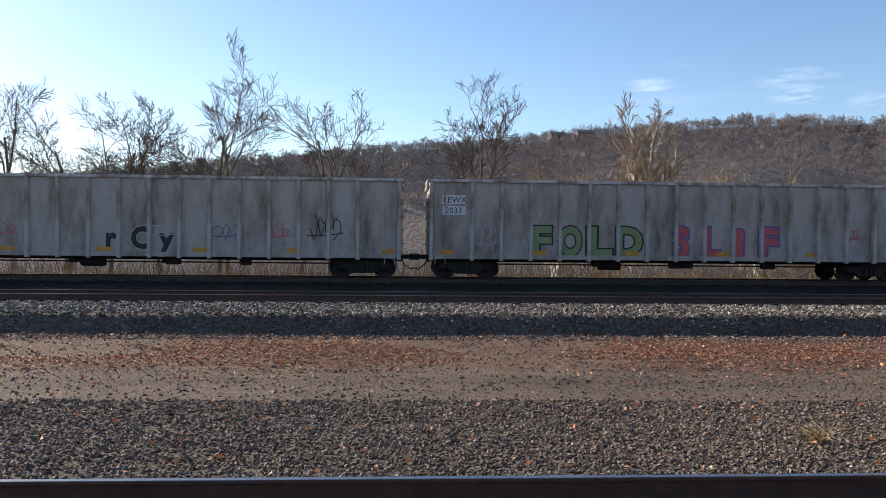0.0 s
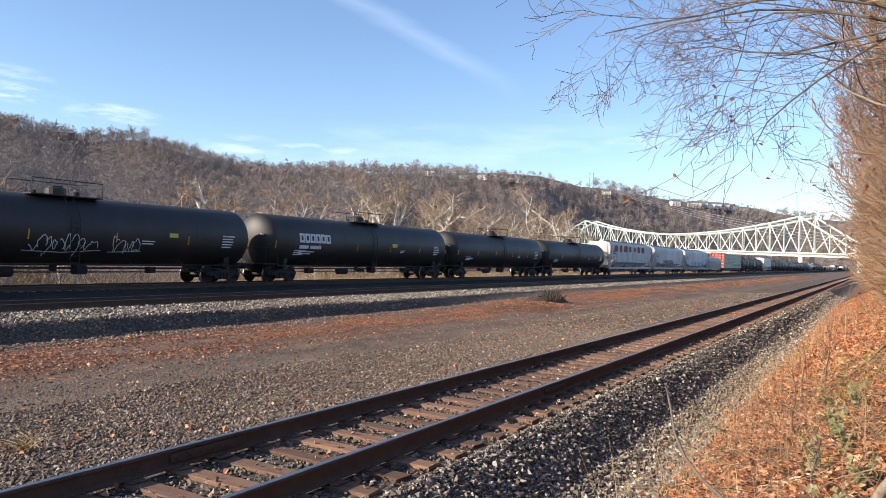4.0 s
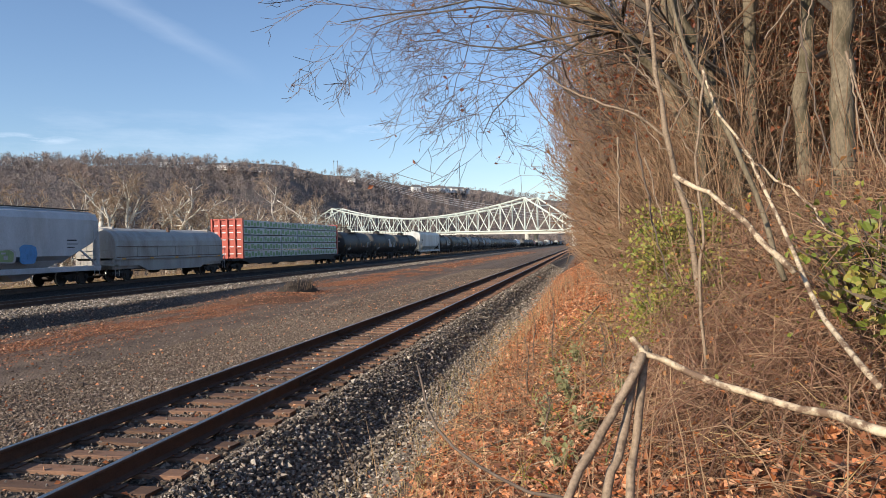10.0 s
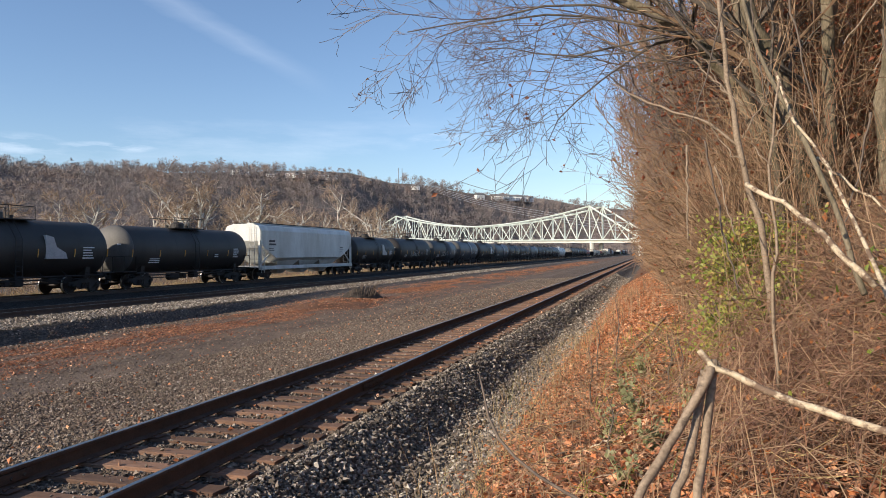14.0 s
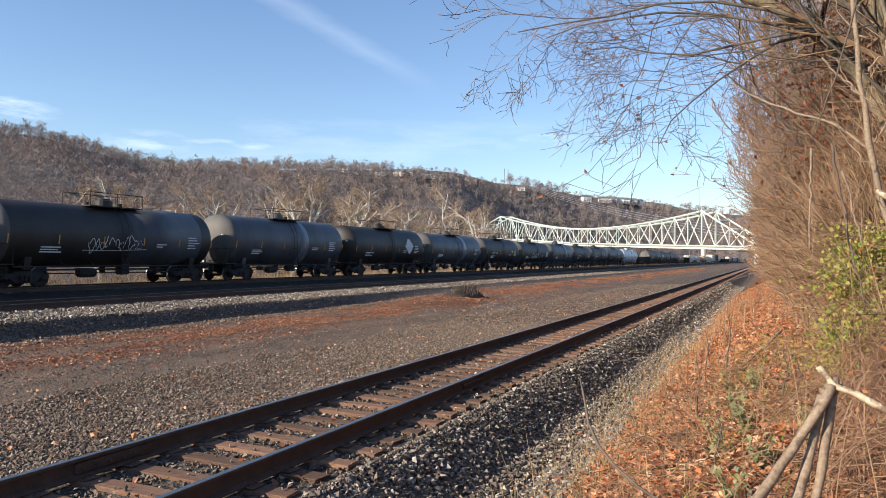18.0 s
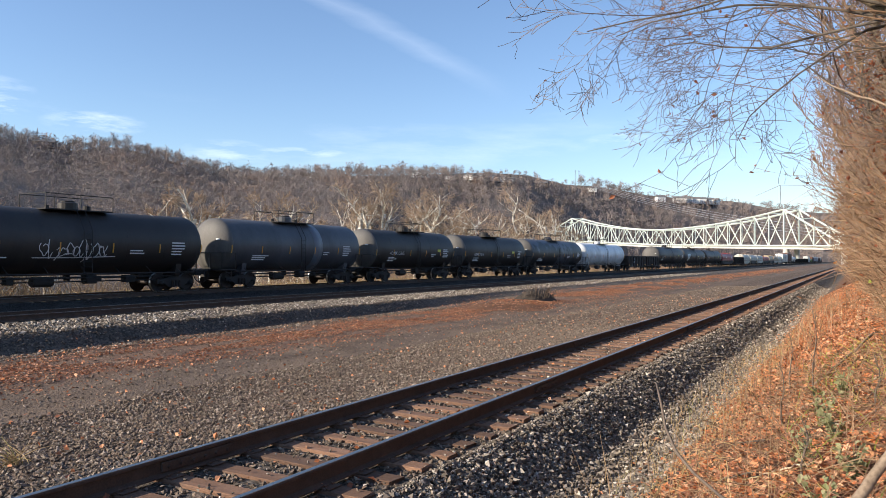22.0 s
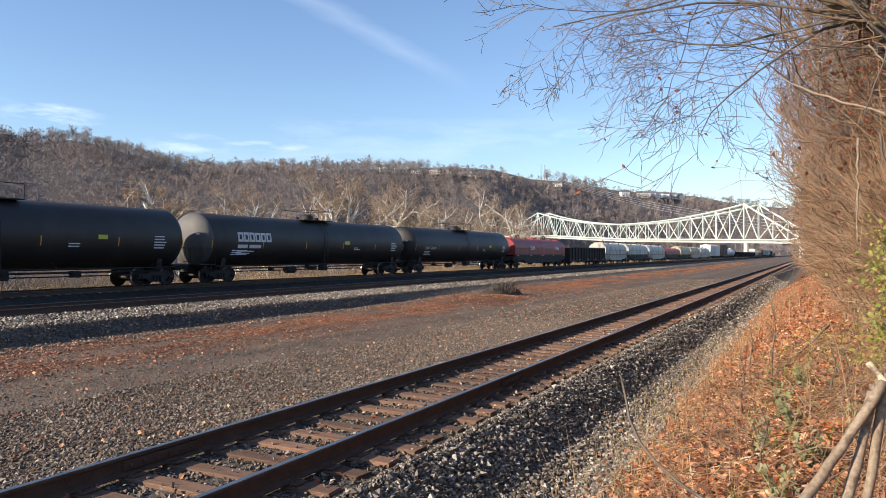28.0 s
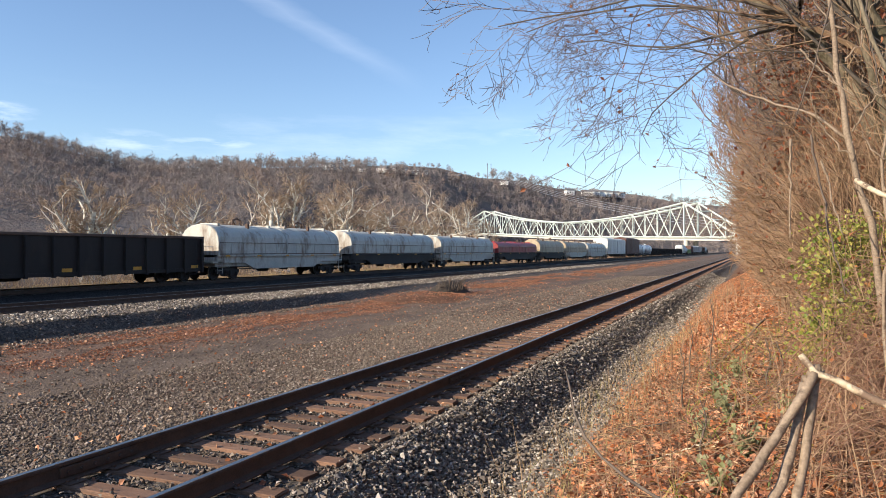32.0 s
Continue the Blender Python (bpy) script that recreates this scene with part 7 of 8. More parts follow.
PALE_WOOD = surface("debarked_pale_wood", (0.36, 0.27, 0.17), (0.66, 0.55, 0.39), 9, 60, rough=0.8, bump=0.6, depth=0.008, stain=(0.15, 0.095, 0.06), stain_scale=16.0, stain_at=(0.46, 0.56))
SAPLING = surface("smooth_sapling_bark", (0.13, 0.088, 0.055), (0.36, 0.27, 0.185), 14, 70, rough=0.7, bump=0.3, depth=0.004, stain=(0.11, 0.075, 0.05), stain_scale=14.0, stain_at=(0.56, 0.66))

OCT = np.array([(1, 0, 0), (-1, 0, 0), (0, 1, 0), (0, -1, 0), (0, 0, 1), (0, 0, -1)], float)
OCT_F = np.array([(0, 2, 4), (2, 1, 4), (1, 3, 4), (3, 0, 4), (2, 0, 5), (1, 2, 5), (3, 1, 5), (0, 3, 5)])


def stones(xy, size, g, lift=0.3):
    n = len(xy)
    V = OCT[None] * g.uniform(0.6, 1.25, (n, 6, 1)) + g.normal(size=(n, 6, 3)) * 0.24
    V *= (np.asarray(size) * g.uniform(0.45, 1.45, n))[:, None, None] * np.array([1, 1, 0.78])
    a = g.uniform(0, 6.28, (2, n))
    c, s = np.cos(a), np.sin(a)
    X = V[..., 0] * c[0][:, None] - V[..., 1] * s[0][:, None]
    Y = V[..., 0] * s[0][:, None] + V[..., 1] * c[0][:, None]
    Z = V[..., 2]
    tilt = (c[1] * 0.6)[:, None]
    Y, Z = Y * np.cos(tilt) - Z * np.sin(tilt), Y * np.sin(tilt) + Z * np.cos(tilt)
    z0 = np.array([ground_z(p, q) for p, q in xy])
    W = np.stack([X + xy[:, :1], Y + xy[:, 1:], Z + (z0 + np.asarray(size) * lift)[:, None]], 2)
    F = (np.arange(n)[:, None, None] * 6 + OCT_F[None]).reshape(-1, 3)
    return W.reshape(-1, 3), F


g = np.random.default_rng(5)


def spread(n, x0, x1, y0, y1, bias=1.0):
    return np.stack([x0 + (x1 - x0) * g.uniform(0, 1, n) ** bias, g.uniform(y0, y1, n)], 1)


ballast = [stones(spread(80000, 1.8, 34, 2.0, 3.8, 1.7), 0.0215, g, 0.75), stones(spread(5000, 1.8, 24, 2.1, 3.75, 1.6), 0.034, g, 1.0), stones(spread(6000, 24, 80, 2.1, 3.75, 1.4), 0.05, g, 0.7)]
crib = spread(24000, -1.0, 32, 3.8, 6.5, 1.35)
tie_x = np.array(tie_rows)
gapx = np.abs(crib[:, 0][:, None] - tie_x[None]).min(1)
railgap = np.minimum(np.abs(crib[:, 1] - TRACK_Y - 0.7525), np.abs(crib[:, 1] - TRACK_Y + 0.7525))
crib = crib[(gapx > 0.135) & (railgap > 0.09)]
V, F = stones(crib, 0.024, g, 0.6)
tagged(fast_mesh("crib_gravel", V, F, GRAVEL), "brown gravel lying between the ties", "gravel", kind="stuff")
over_ties = spread(900, 0, 22, 3.85, 6.35, 1.4)
V, F = stones(over_ties, 0.020, g)
V[:, 2] += 0.05
ballast.append((V, F))
ballast.append(stones(spread(9000, -9, 1.8, 2.0, 3.8), 0.026, g, 0.6))
V, F = join(ballast)
tagged(fast_mesh("ballast_stones", V, F, STONES), "loose grey crushed-stone ballast round the near track", "ballast", kind="stuff")
yard = [stones(spread(60000, -7, 24, 6.4, 10.5, 1.0), 0.022, g, 0.42), stones(spread(13000, -9, 44, 10.2, 17.6, 1.0), 0.024, g, 0.3), stones(spread(6000, -12, 30, 16.6, 18.3, 1.0), 0.035, g, 0.3), stones(spread(9000, 24, 70, 6.4, 11, 1.3), 0.035, g, 0.35)]
V, F = join(yard)
tagged(fast_mesh("yard_gravel", V, F, GRAVEL), "brown-grey gravel spread over the yard", "gravel", kind="stuff")
main = [stones(spread(19000, -18, 36, 18.25, 21.5), 0.045, g, 0.5), stones(spread(6000, 36, 110, 18.3, 21.5, 1.3), 0.06, g, 0.4)]
V, F = join(main)
tagged(fast_mesh("main_line_ballast", V, F, STONES), "pale ballast stones on the shoulder of the main line", "ballast", kind="stuff")

# leaf litter
xs = 1.2 + 60 * g.uniform(0, 1, 95000) ** 1.8
lo = np.array([edge_y(x) for x in xs]) - 1.6
ys = lo + (2.05 + g.normal(size=95000) * 0.30 - lo) * g.uniform(0, 1, 95000) ** 0.9
bare = np.array([noise.noise((a * 1.7, b * 1.7, 3)) + 0.5 * noise.noise((a * 5, b * 5, 6)) for a, b in zip(xs, ys)]) < -0.16
keep = ~bare | (g.uniform(0, 1, 95000) < 0.22)
xs, ys = xs[keep], ys[keep]
zs = np.array([ground_z(a, b) for a, b in zip(xs, ys)]) + g.uniform(0.005, 0.05, len(xs))
bx, by = g.uniform(-9, 1.3, 14000), g.uniform(-6, 2.1, 14000)
bz = np.array([ground_z(a, b) for a, b in zip(bx, by)]) + g.uniform(0.005, 0.05, 14000)
xs, ys, zs = np.concatenate([xs, bx]), np.concatenate([ys, by]), np.concatenate([zs, bz])
V, F = leaves(np.stack([xs, ys, zs], 1), 0.040 + 0.0012 * np.abs(xs), g, 0.72, 1.25, 0.30)
tagged(fast_mesh("bank_leaf_litter", V, F, LITTER), "orange-brown fallen leaves covering the bank", "leaves", kind="stuff")


def lobed(points, size, g):
    """Curled five-lobed leaves close to the eye."""
    n = len(points)
    k = 11
    rad = np.array([0.25, 0.8, 0.5, 1.0, 0.6, 1.15, 0.6, 1.0, 0.5, 0.8, 0.25])
    th = np.linspace(-2.5, 2.5, k)
    L = np.stack([rad * np.cos(th), rad * np.sin(th), 0.22 * rad ** 2 * np.abs(np.sin(th))], 1)
    L = np.concatenate([[[0, 0, -0.02]], L])
    L = L[None] * (size * g.uniform(0.6, 1.25, n))[:, None, None]
    L[..., 2] *= g.uniform(0.2, 2.4, n)[:, None]
    out = np.empty_like(L)
    for i in range(n):
        m = Euler((g.normal() * 0.55, g.normal() * 0.55, g.uniform(0, 6.28))).to_matrix()
        out[i] = L[i] @ np.array(m).T + points[i]
    f = [(0, i, i + 1) for i in range(1, k)]
    F = (np.arange(n)[:, None, None] * (k + 1) + np.array(f)[None]).reshape(-1, 3)
    return out.reshape(-1, 3), F


m = 1900
xs = 1.4 + 6.5 * g.uniform(0, 1, m) ** 1.3
ys = g.uniform(-2.7, 1.75, m)
keep = np.abs(ys) < xs * 1.2
xs, ys = xs[keep], ys[keep]
zs = np.array([ground_z(a, b) for a, b in zip(xs, ys)]) + g.uniform(0.02, 0.09, len(xs))
V, F = lobed(np.stack([xs, ys, zs], 1), 0.058, g)
tagged(fast_mesh("curled_leaves", V, F, LITTER), "large curled orange leaves lying on the bank", "leaves", kind="stuff")

cand = np.stack([np.concatenate([g.uniform(-22, 62, 84000), g.uniform(60, 190, 26000)]), 14.8 + g.normal(size=110000) * 1.15], 1)
keep = [noise.noise((x * 0.22, y * 0.9, 5)) + 0.35 * noise.noise((x * 1.3, y * 3.0, 8)) > -0.06 - 0.1 * (abs(x) < 12) for x, y in cand]
cand = cand[np.array(keep)]
zs = np.array([ground_z(a, b) for a, b in cand]) + g.uniform(0.004, 0.03, len(cand))
V, F = leaves(np.column_stack([cand, zs]), np.where(cand[:, 0] > 60, 0.085, 0.047), g, 0.75, 1.3, 0.3)
tagged(fast_mesh("yard_leaf_strip", V, F, LITTER_RED), "strip of reddish fallen leaves along the yard", "leaves", kind="stuff")
cand = np.stack([g.uniform(-10, 50, 3600), g.uniform(3.9, 18, 3600)], 1)
zs = np.array([ground_z(a, b) for a, b in cand]) + 0.05
V, F = leaves(np.column_stack([cand, zs]), 0.055, g, 0.6, 1.3, 0.3)
tagged(fast_mesh("scattered_leaves", V, F, LITTER), "scattered single fallen leaves on ties and gravel", "leaves", kind="stuff")


# weeds and straw at the foot of the ballast
def weeds(name, label, xy, h0, h1, material, r0, arch=0.25, seed=1):
    q = np.random.default_rng(seed)
    n = len(xy)
    t = np.linspace(0, 1, 5)
    z = np.array([ground_z(a, b) for a, b in xy]) - 0.03
    h = q.uniform(h0, h1, n)[:, None]
    lean = q.normal(size=(n, 2)) * arch
    P = np.stack([xy[:, :1] + lean[:, :1] * h * t ** 2, xy[:, 1:] + lean[:, 1:] * h * t ** 2, z[:, None] + h * (t - 0.3 * np.abs(lean[:, :1]) * t ** 3)], 2)
    V, F = strands(P, np.repeat((r0 * (1 - 0.7 * t))[None], n, 0) * (1 + 0.04 * xy[:, :1]))
    return tagged(fast_mesh(name, V, F, material), label, "weeds", kind="stuff")


weeds("bank_straw", "dry straw and stalks standing in the leaf litter", np.stack([2.0 + 40 * g.uniform(0, 1, 700) ** 1.7, 2.0 - np.abs(g.normal(size=700)) * 0.8], 1), 0.12, 0.42, STRAW, 0.0028, 0.4, 2)
weeds("bank_weeds", "brown weed stalks on the bank", np.stack([2.2 + 40 * g.uniform(0, 1, 420) ** 1.5, g.uniform(-0.8, 1.9, 420)], 1), 0.4, 1.1, TWIG_BROWN, 0.0042, 0.22, 3)
weeds("green_shoots", "green and yellow shoots in the leaves", np.stack([5.0 + 10 * g.uniform(0, 1, 160), g.uniform(-0.5, 0.7, 160)], 1), 0.10, 0.35, GREEN_LEAF, 0.006, 0.5, 4)
weeds("fallen_twigs", "grey twigs strewn over the bank", np.stack([1.8 + 14 * g.uniform(0, 1, 900) ** 1.4, g.uniform(-2.6, 1.6, 900)], 1), 0.05, 0.16, TWIG_BROWN, 0.004, 3.0, 5)


weeds("slope_straw", "dry stalks and seed heads at the foot of the ballast", np.stack([2.5 + 22 * g.uniform(0, 1, 900) ** 1.4, g.uniform(1.5, 2.75, 900)], 1), 0.12, 0.45, STRAW, 0.0024, 0.35, 12)


# loose brush lying over the bank: thin sticks in all directions
def brush_tangle(name, label, n, x1, h, r0, r1, material, seed):
    q = np.random.default_rng(seed)
    x = 2.0 + x1 * q.uniform(0, 1, n) ** 1.3
    lo = np.array([edge_y(v) for v in x]) - 1.2
    y = lo + (1.5 - lo) * q.uniform(0, 1, n) ** 1.7
    z = np.array([ground_z(a, b) for a, b in zip(x, y)]) + q.uniform(0.0, 1, n) ** 2 * h + 0.01
    way = q.normal(size=(n, 3)) * np.array([1, 1, 0.28])
    way /= np.linalg.norm(way, axis=1, keepdims=True)
    ln = q.uniform(0.2, 0.9, n)[:, None]
    P0 = np.column_stack([x, y, z])
    P = np.stack([P0 - way * ln * 0.5, P0 - way * ln * 0.15 + q.normal(size=(n, 3)) * 0.04, P0 + way * ln * 0.2 + q.normal(size=(n, 3)) * 0.05, P0 + way * ln * 0.5], 1)
    rr = q.uniform(r0, r1, n)[:, None] * np.array([[1, 0.9, 0.75, 0.4]])
    V, F = strands(P, rr)
    return tagged(fast_mesh(name, V, F, material), label, "brush", kind="stuff")


brush_tangle("fallen_brush", "brown twigs and stems lying tangled over the leaves", 3400, 10.0, 0.45, 0.0016, 0.0042, TWIG_BROWN, 14)
brush_tangle("pale_dry_stems", "pale dry stems lying over the leaves", 600, 12.0, 0.35, 0.0014, 0.0034, STRAW, 15)


def spot(az, el, d):
    a = radians(az)
    return Vector((d * math.sin(a), d * math.cos(a), EYE[2] + d * math.tan(radians(el))))


def bent(points, n=14, wob=0.006, seed=1):
    """A smooth line through a few points, with small kinks."""
    q = random.Random(seed)
    pts = [Vector(p) for p in points]
    pts = [pts[0] * 2 - pts[1]] + pts + [pts[-1] * 2 - pts[-2]]
    out = []
    for i in range(1, len(pts) - 2):
        a, b, c, d = pts[i - 1:i + 3]
        for k in range(n // (len(pts) - 3)):
            t = k / (n // (len(pts) - 3))
            v = 0.5 * ((2 * b) + (c - a) * t + (2 * a - 5 * b + 4 * c - d) * t * t + (3 * b - a - 3 * c + d) * t ** 3)
            out.append(v + Vector((q.gauss(0, wob), q.gauss(0, wob), q.gauss(0, wob))))
    return out + [pts[-2]]


def stick(name, label, points, r0, r1, material, seed=1, wob=0.006, parent=None, category="branch"):
    line = bent(points, 14, wob, seed)
    k = len(line) - 1
    q = random.Random(seed)
    ob = part(name, tube(bmesh.new(), line, [(r0 + (r1 - r0) * i / k) * q.uniform(0.88, 1.12) for i in range(k + 1)], 9), material, parent, smooth=True)
    return ob if parent else tagged(ob, label, category)


sap = empty("broken_sapling", "broken sapling bent over on three grey-brown stems", "sapling")
for seed, pts in ((1, [spot(94.2, -8.4, 2.42), spot(92.3, -11.9, 2.38), spot(90.4, -15.2, 2.3), spot(88.4, -18.6, 2.2), spot(84.5, -28, 2.0)]), (2, [spot(93.5, -9.2, 2.44), spot(92.8, -13.1, 2.4), spot(92.1, -16.0, 2.36), spot(91.2, -18.5, 2.3), spot(89.6, -30, 2.1)]), (3, [spot(94.2, -8.6, 2.46), spot(93.7, -12.7, 2.42), spot(93.2, -15.9, 2.38), spot(92.9, -18.4, 2.3), spot(92.4, -31, 2.15)])):
    stick("stem", "", pts, 0.0135, 0.0155, SAPLING, seed, 0.0012, sap)
stick("broken_top", "", [spot(94.4, -8.2, 2.44), spot(93.4, -9.4, 2.46)], 0.021, 0.017, SAPLING, 4, 0.005, sap)
stick("torn_branch", "", [spot(93.1, -7.3, 2.44), spot(95.41, -8.95, 2.42), spot(99.76, -10.48, 2.36), spot(102.68, -11.33, 2.3), spot(106.81, -12.36, 2.2), spot(109.54, -12.92, 2.1), spot(114, -13.8, 2.0)], 0.009, 0.013, PALE_WOOD, 5, 0.005, sap)
stick("pale_fallen_branch", "pale debarked branch leaning in the thicket", [spot(96.45, 4.9, 4.2), spot(98.06, 3.96, 4.15), spot(99.98, 2.56, 4.1), spot(101.6, 0.9, 4.05), spot(102.9, -0.6, 4.0), spot(104.6, -2.5, 3.95)], 0.012, 0.016, PALE_WOOD, 6, 0.007)
stick("mottled_branch", "long mottled branch hanging down through the thicket", [spot(98.7, 12.5, 5.2), spot(99.9, 9.04, 5.1), spot(101.85, 5.8, 4.9), spot(103.5, 1.9, 4.6), spot(105.57, -3.6, 4.0), spot(107.54, -7.3, 3.5), spot(109.6, -10.1, 3.1)], 0.008, 0.013, PALE_WOOD, 12, 0.006)
thin = empty("thin_sapling", "thin pale sapling standing in the thicket", "sapling")
stick("stem", "", [spot(98.54, -11.0, 5.0), spot(98.29, -3.5, 5.0), spot(98.49, 1.45, 5.0), spot(98.2, 6.0, 5.0), spot(98.9, 12, 5.0)], 0.012, 0.008, SAPLING, 7, 0.008, thin)
for k in range(5):
    stick("twig", "", [spot(98.4, 2 + 2 * k, 5.0), spot(98.4 + (1.2 if k % 2 else -1.2), 3.4 + 2 * k, 5.0), spot(98.4 + (1.8 if k % 2 else -2.0), 5.2 + 2 * k, 4.9)], 0.005, 0.002, SAPLING, 70 + k, 0.01, thin)
slim = empty("thin_sapling", "slender leaning sapling in the thicket", "sapling")
stick("stem", "", [spot(98.6, -6, 6.5), spot(97.44, 1.9, 6.5), spot(96.15, 8.2, 6.5), spot(95.25, 14.35, 6.5), spot(94.7, 21, 6.5)], 0.030, 0.016, SAPLING, 8, 0.012, slim)
for k in range(6):
    stick("twig", "", [spot(96.6 - 0.2 * k, 6 + 2.2 * k, 6.5), spot(96.4 - 0.2 * k + (1.5 if k % 2 else -1.5), 8.2 + 2.2 * k, 6.5), spot(96.2 - 0.2 * k + (2.2 if k % 2 else -2.6), 11 + 2.2 * k, 6.4)], 0.008, 0.003, SAPLING, 80 + k, 0.014, slim)
stick("curved_branch", "pale curved branch reaching out of the thicket", [spot(96.22, 7.5, 6.5), spot(94.14, 9.36, 6.55), spot(91.66, 10.34, 6.6), spot(89.14, 11.52, 6.8), spot(87.4, 12.6, 7.0)], 0.014, 0.005, SAPLING, 9, 0.005)
stick("slanting_branch", "dark branch slanting through the thicket", [spot(103.9, -3, 4.8), spot(102.2, 3, 5.0), spot(99.8, 9, 5.2), spot(97.6, 14, 5.4), spot(96.2, 19, 5.6)], 0.018, 0.012, BARK_GREY, 10, 0.006)
stick("pale_branch", "thin pale branch crossing the thicket", [spot(101.2, 6.3, 5.2), spot(103.2, 4.6, 5.1), spot(105.4, 2.4, 5.0), spot(106.6, 0.4, 4.9)], 0.010, 0.006, PALE_WOOD, 11, 0.010)
stick("arched_stick", "thin dark arched stick over the ballast edge", [spot(76.9, -9.2, 3.5), spot(78.2, -14.0, 3.2), spot(83.3, -17.8, 2.9), spot(89.5, -19.8, 2.7), spot(93, -25, 2.4)], 0.005, 0.009, BARK_DARK, 13, 0.004)
for k in range(16):
    a, el = rng.uniform(92, 112), rng.uniform(6, 20)
    d = rng.uniform(4.5, 8)
    da, de = rng.uniform(-4, 4), rng.uniform(-12, -3)
    stick("vine", "thin brown vine hanging in the bank trees", [spot(a, el, d), spot(a + da * 0.4, el + de * 0.45, d), spot(a + da, el + de, d * 0.98)], 0.008, 0.004, (SAPLING, BARK_DARK)[k % 2], 30 + k, 0.006, category="vine")
for k in range(5):
    x, y = rng.uniform(13, 24), rng.uniform(1.7, 2.5)
    z = ground_z(x, y)
    stick("arched_stalk", "arched pale dry stalk beside the rail", [(x, y, z), (x - rng.uniform(0.1, 0.4), y + 0.3, z + rng.uniform(0.35, 0.6)), (x - rng.uniform(0.4, 0.8), y + rng.uniform(0.6, 1.1), z + rng.uniform(0.35, 0.7))], 0.004, 0.002, PALE_WOOD, 60 + k, 0.01, category="stalk")

for k, (x, y, h, lean) in enumerate(((11.0, 0.5, 1.2, 0.02), (8.3, -0.17, 0.62, -0.03), (7.3, -0.25, 0.66, 0.04), (9.4, 0.75, 0.8, -0.06), (6.2, 0.35, 0.55, 0.05), (12.6, 0.9, 0.9, 0.05))):
    z = ground_z(x, y)
    weed = empty("dead_weed", "tall dead brown weed stalk standing in the leaves", "weed")
    weed.location = (x, y, z - 0.03)
    stick("stalk", "", [(0, 0, 0), (lean, 0.02, h * 0.35), (lean * 2, -0.02, h * 0.7), (lean * 2.4, 0.03, h)], 0.008 + 0.0004 * x, 0.004, BARK_DARK, 90 + k, 0.004, weed)
    for j in range(6):
        a, f = 2.4 * j + k, 0.35 + 0.11 * j
        o = Vector((lean * 2 * f, 0, h * f))
        e = o + Vector((math.cos(a) * 0.14, math.sin(a) * 0.14, 0.13)) * (1.2 - 0.5 * f)
        stick("side_twig", "", [o, o.lerp(e, 0.5) + Vector((0, 0, -0.01)), e], 0.0035, 0.002, BARK_DARK, 200 + 9 * k + j, 0.003, weed)
SAGE = leafy("grey_green_weed_leaves", [(0.20, 0.22, 0.10), (0.34, 0.34, 0.17), (0.26, 0.27, 0.12), (0.42, 0.38, 0.22)], 0.7, 0.25)
for k, (x, y, h) in enumerate(((7.6, 0.18, 0.34), (7.0, 0.42, 0.30), (8.6, 0.30, 0.36), (6.1, 0.02, 0.26), (9.6, 0.12, 0.34), (5.4, 0.22, 0.24), (6.6, -0.3, 0.30))):
    green = empty("green_weed", "grey-green leafy weed among the fallen leaves", "weed")
    green.location = (x, y, ground_z(x, y) - 0.02)
    q = np.random.default_rng(400 + k)
    m = 9
    a = q.uniform(0, 6.28, m)
    t = np.linspace(0, 1, 5)
    P = np.stack([(np.cos(a) * 0.10)[:, None] * t ** 1.5, (np.sin(a) * 0.10)[:, None] * t ** 1.5, (h * q.uniform(0.6, 1.1, m))[:, None] * t], 2)
    V, F = strands(P, np.full((m, 5), 0.0035))
    tagged(fast_mesh("stems", V, F, SAGE, green), kind="stuff")
    c = P[q.integers(0, m, 90), q.integers(1, 5, 90)] + q.normal(size=(90, 3)) * 0.02
    V, F = oval_leaves(c, 0.05, q)
    fast_mesh("foliage", V, F, SAGE, green)
stick("fallen_stick", "pale broken stick lying over the leaf litter", [(14.6, -0.25, ground_z(14.6, -0.25) + 0.22), (13.4, 0.15, ground_z(13.4, 0.15) + 0.10), (12.2, 0.55, ground_z(12.2, 0.55) + 0.04)], 0.022, 0.015, SAPLING, 301, 0.006)
for k in range(26):
    x = rng.uniform(3.2, 13)
    y = rng.uniform(-0.6, 1.1)
    a, ln = rng.uniform(0, 3.14), rng.uniform(0.25, 0.9)
    dx, dy = math.cos(a) * ln / 2, math.sin(a) * ln / 2
    stick("fallen_stick", "grey-brown fallen stick lying in the leaves", [(x - dx, y - dy, ground_z(x - dx, y - dy) + 0.045), (x, y, ground_z(x, y) + 0.06), (x + dx, y + dy, ground_z(x + dx, y + dy) + 0.045)], rng.uniform(0.006, 0.013), 0.004, (SAPLING, BARK_DARK, PALE_WOOD)[k % 3], 320 + k, 0.006)

# heap of earth and leaves in the yard
heap = empty("earth_heap", "low heap of dark earth half covered in fallen leaves", "heap")
heap.location = (36.6, 15.0, ground_z(36.6, 15.0) - 0.03)


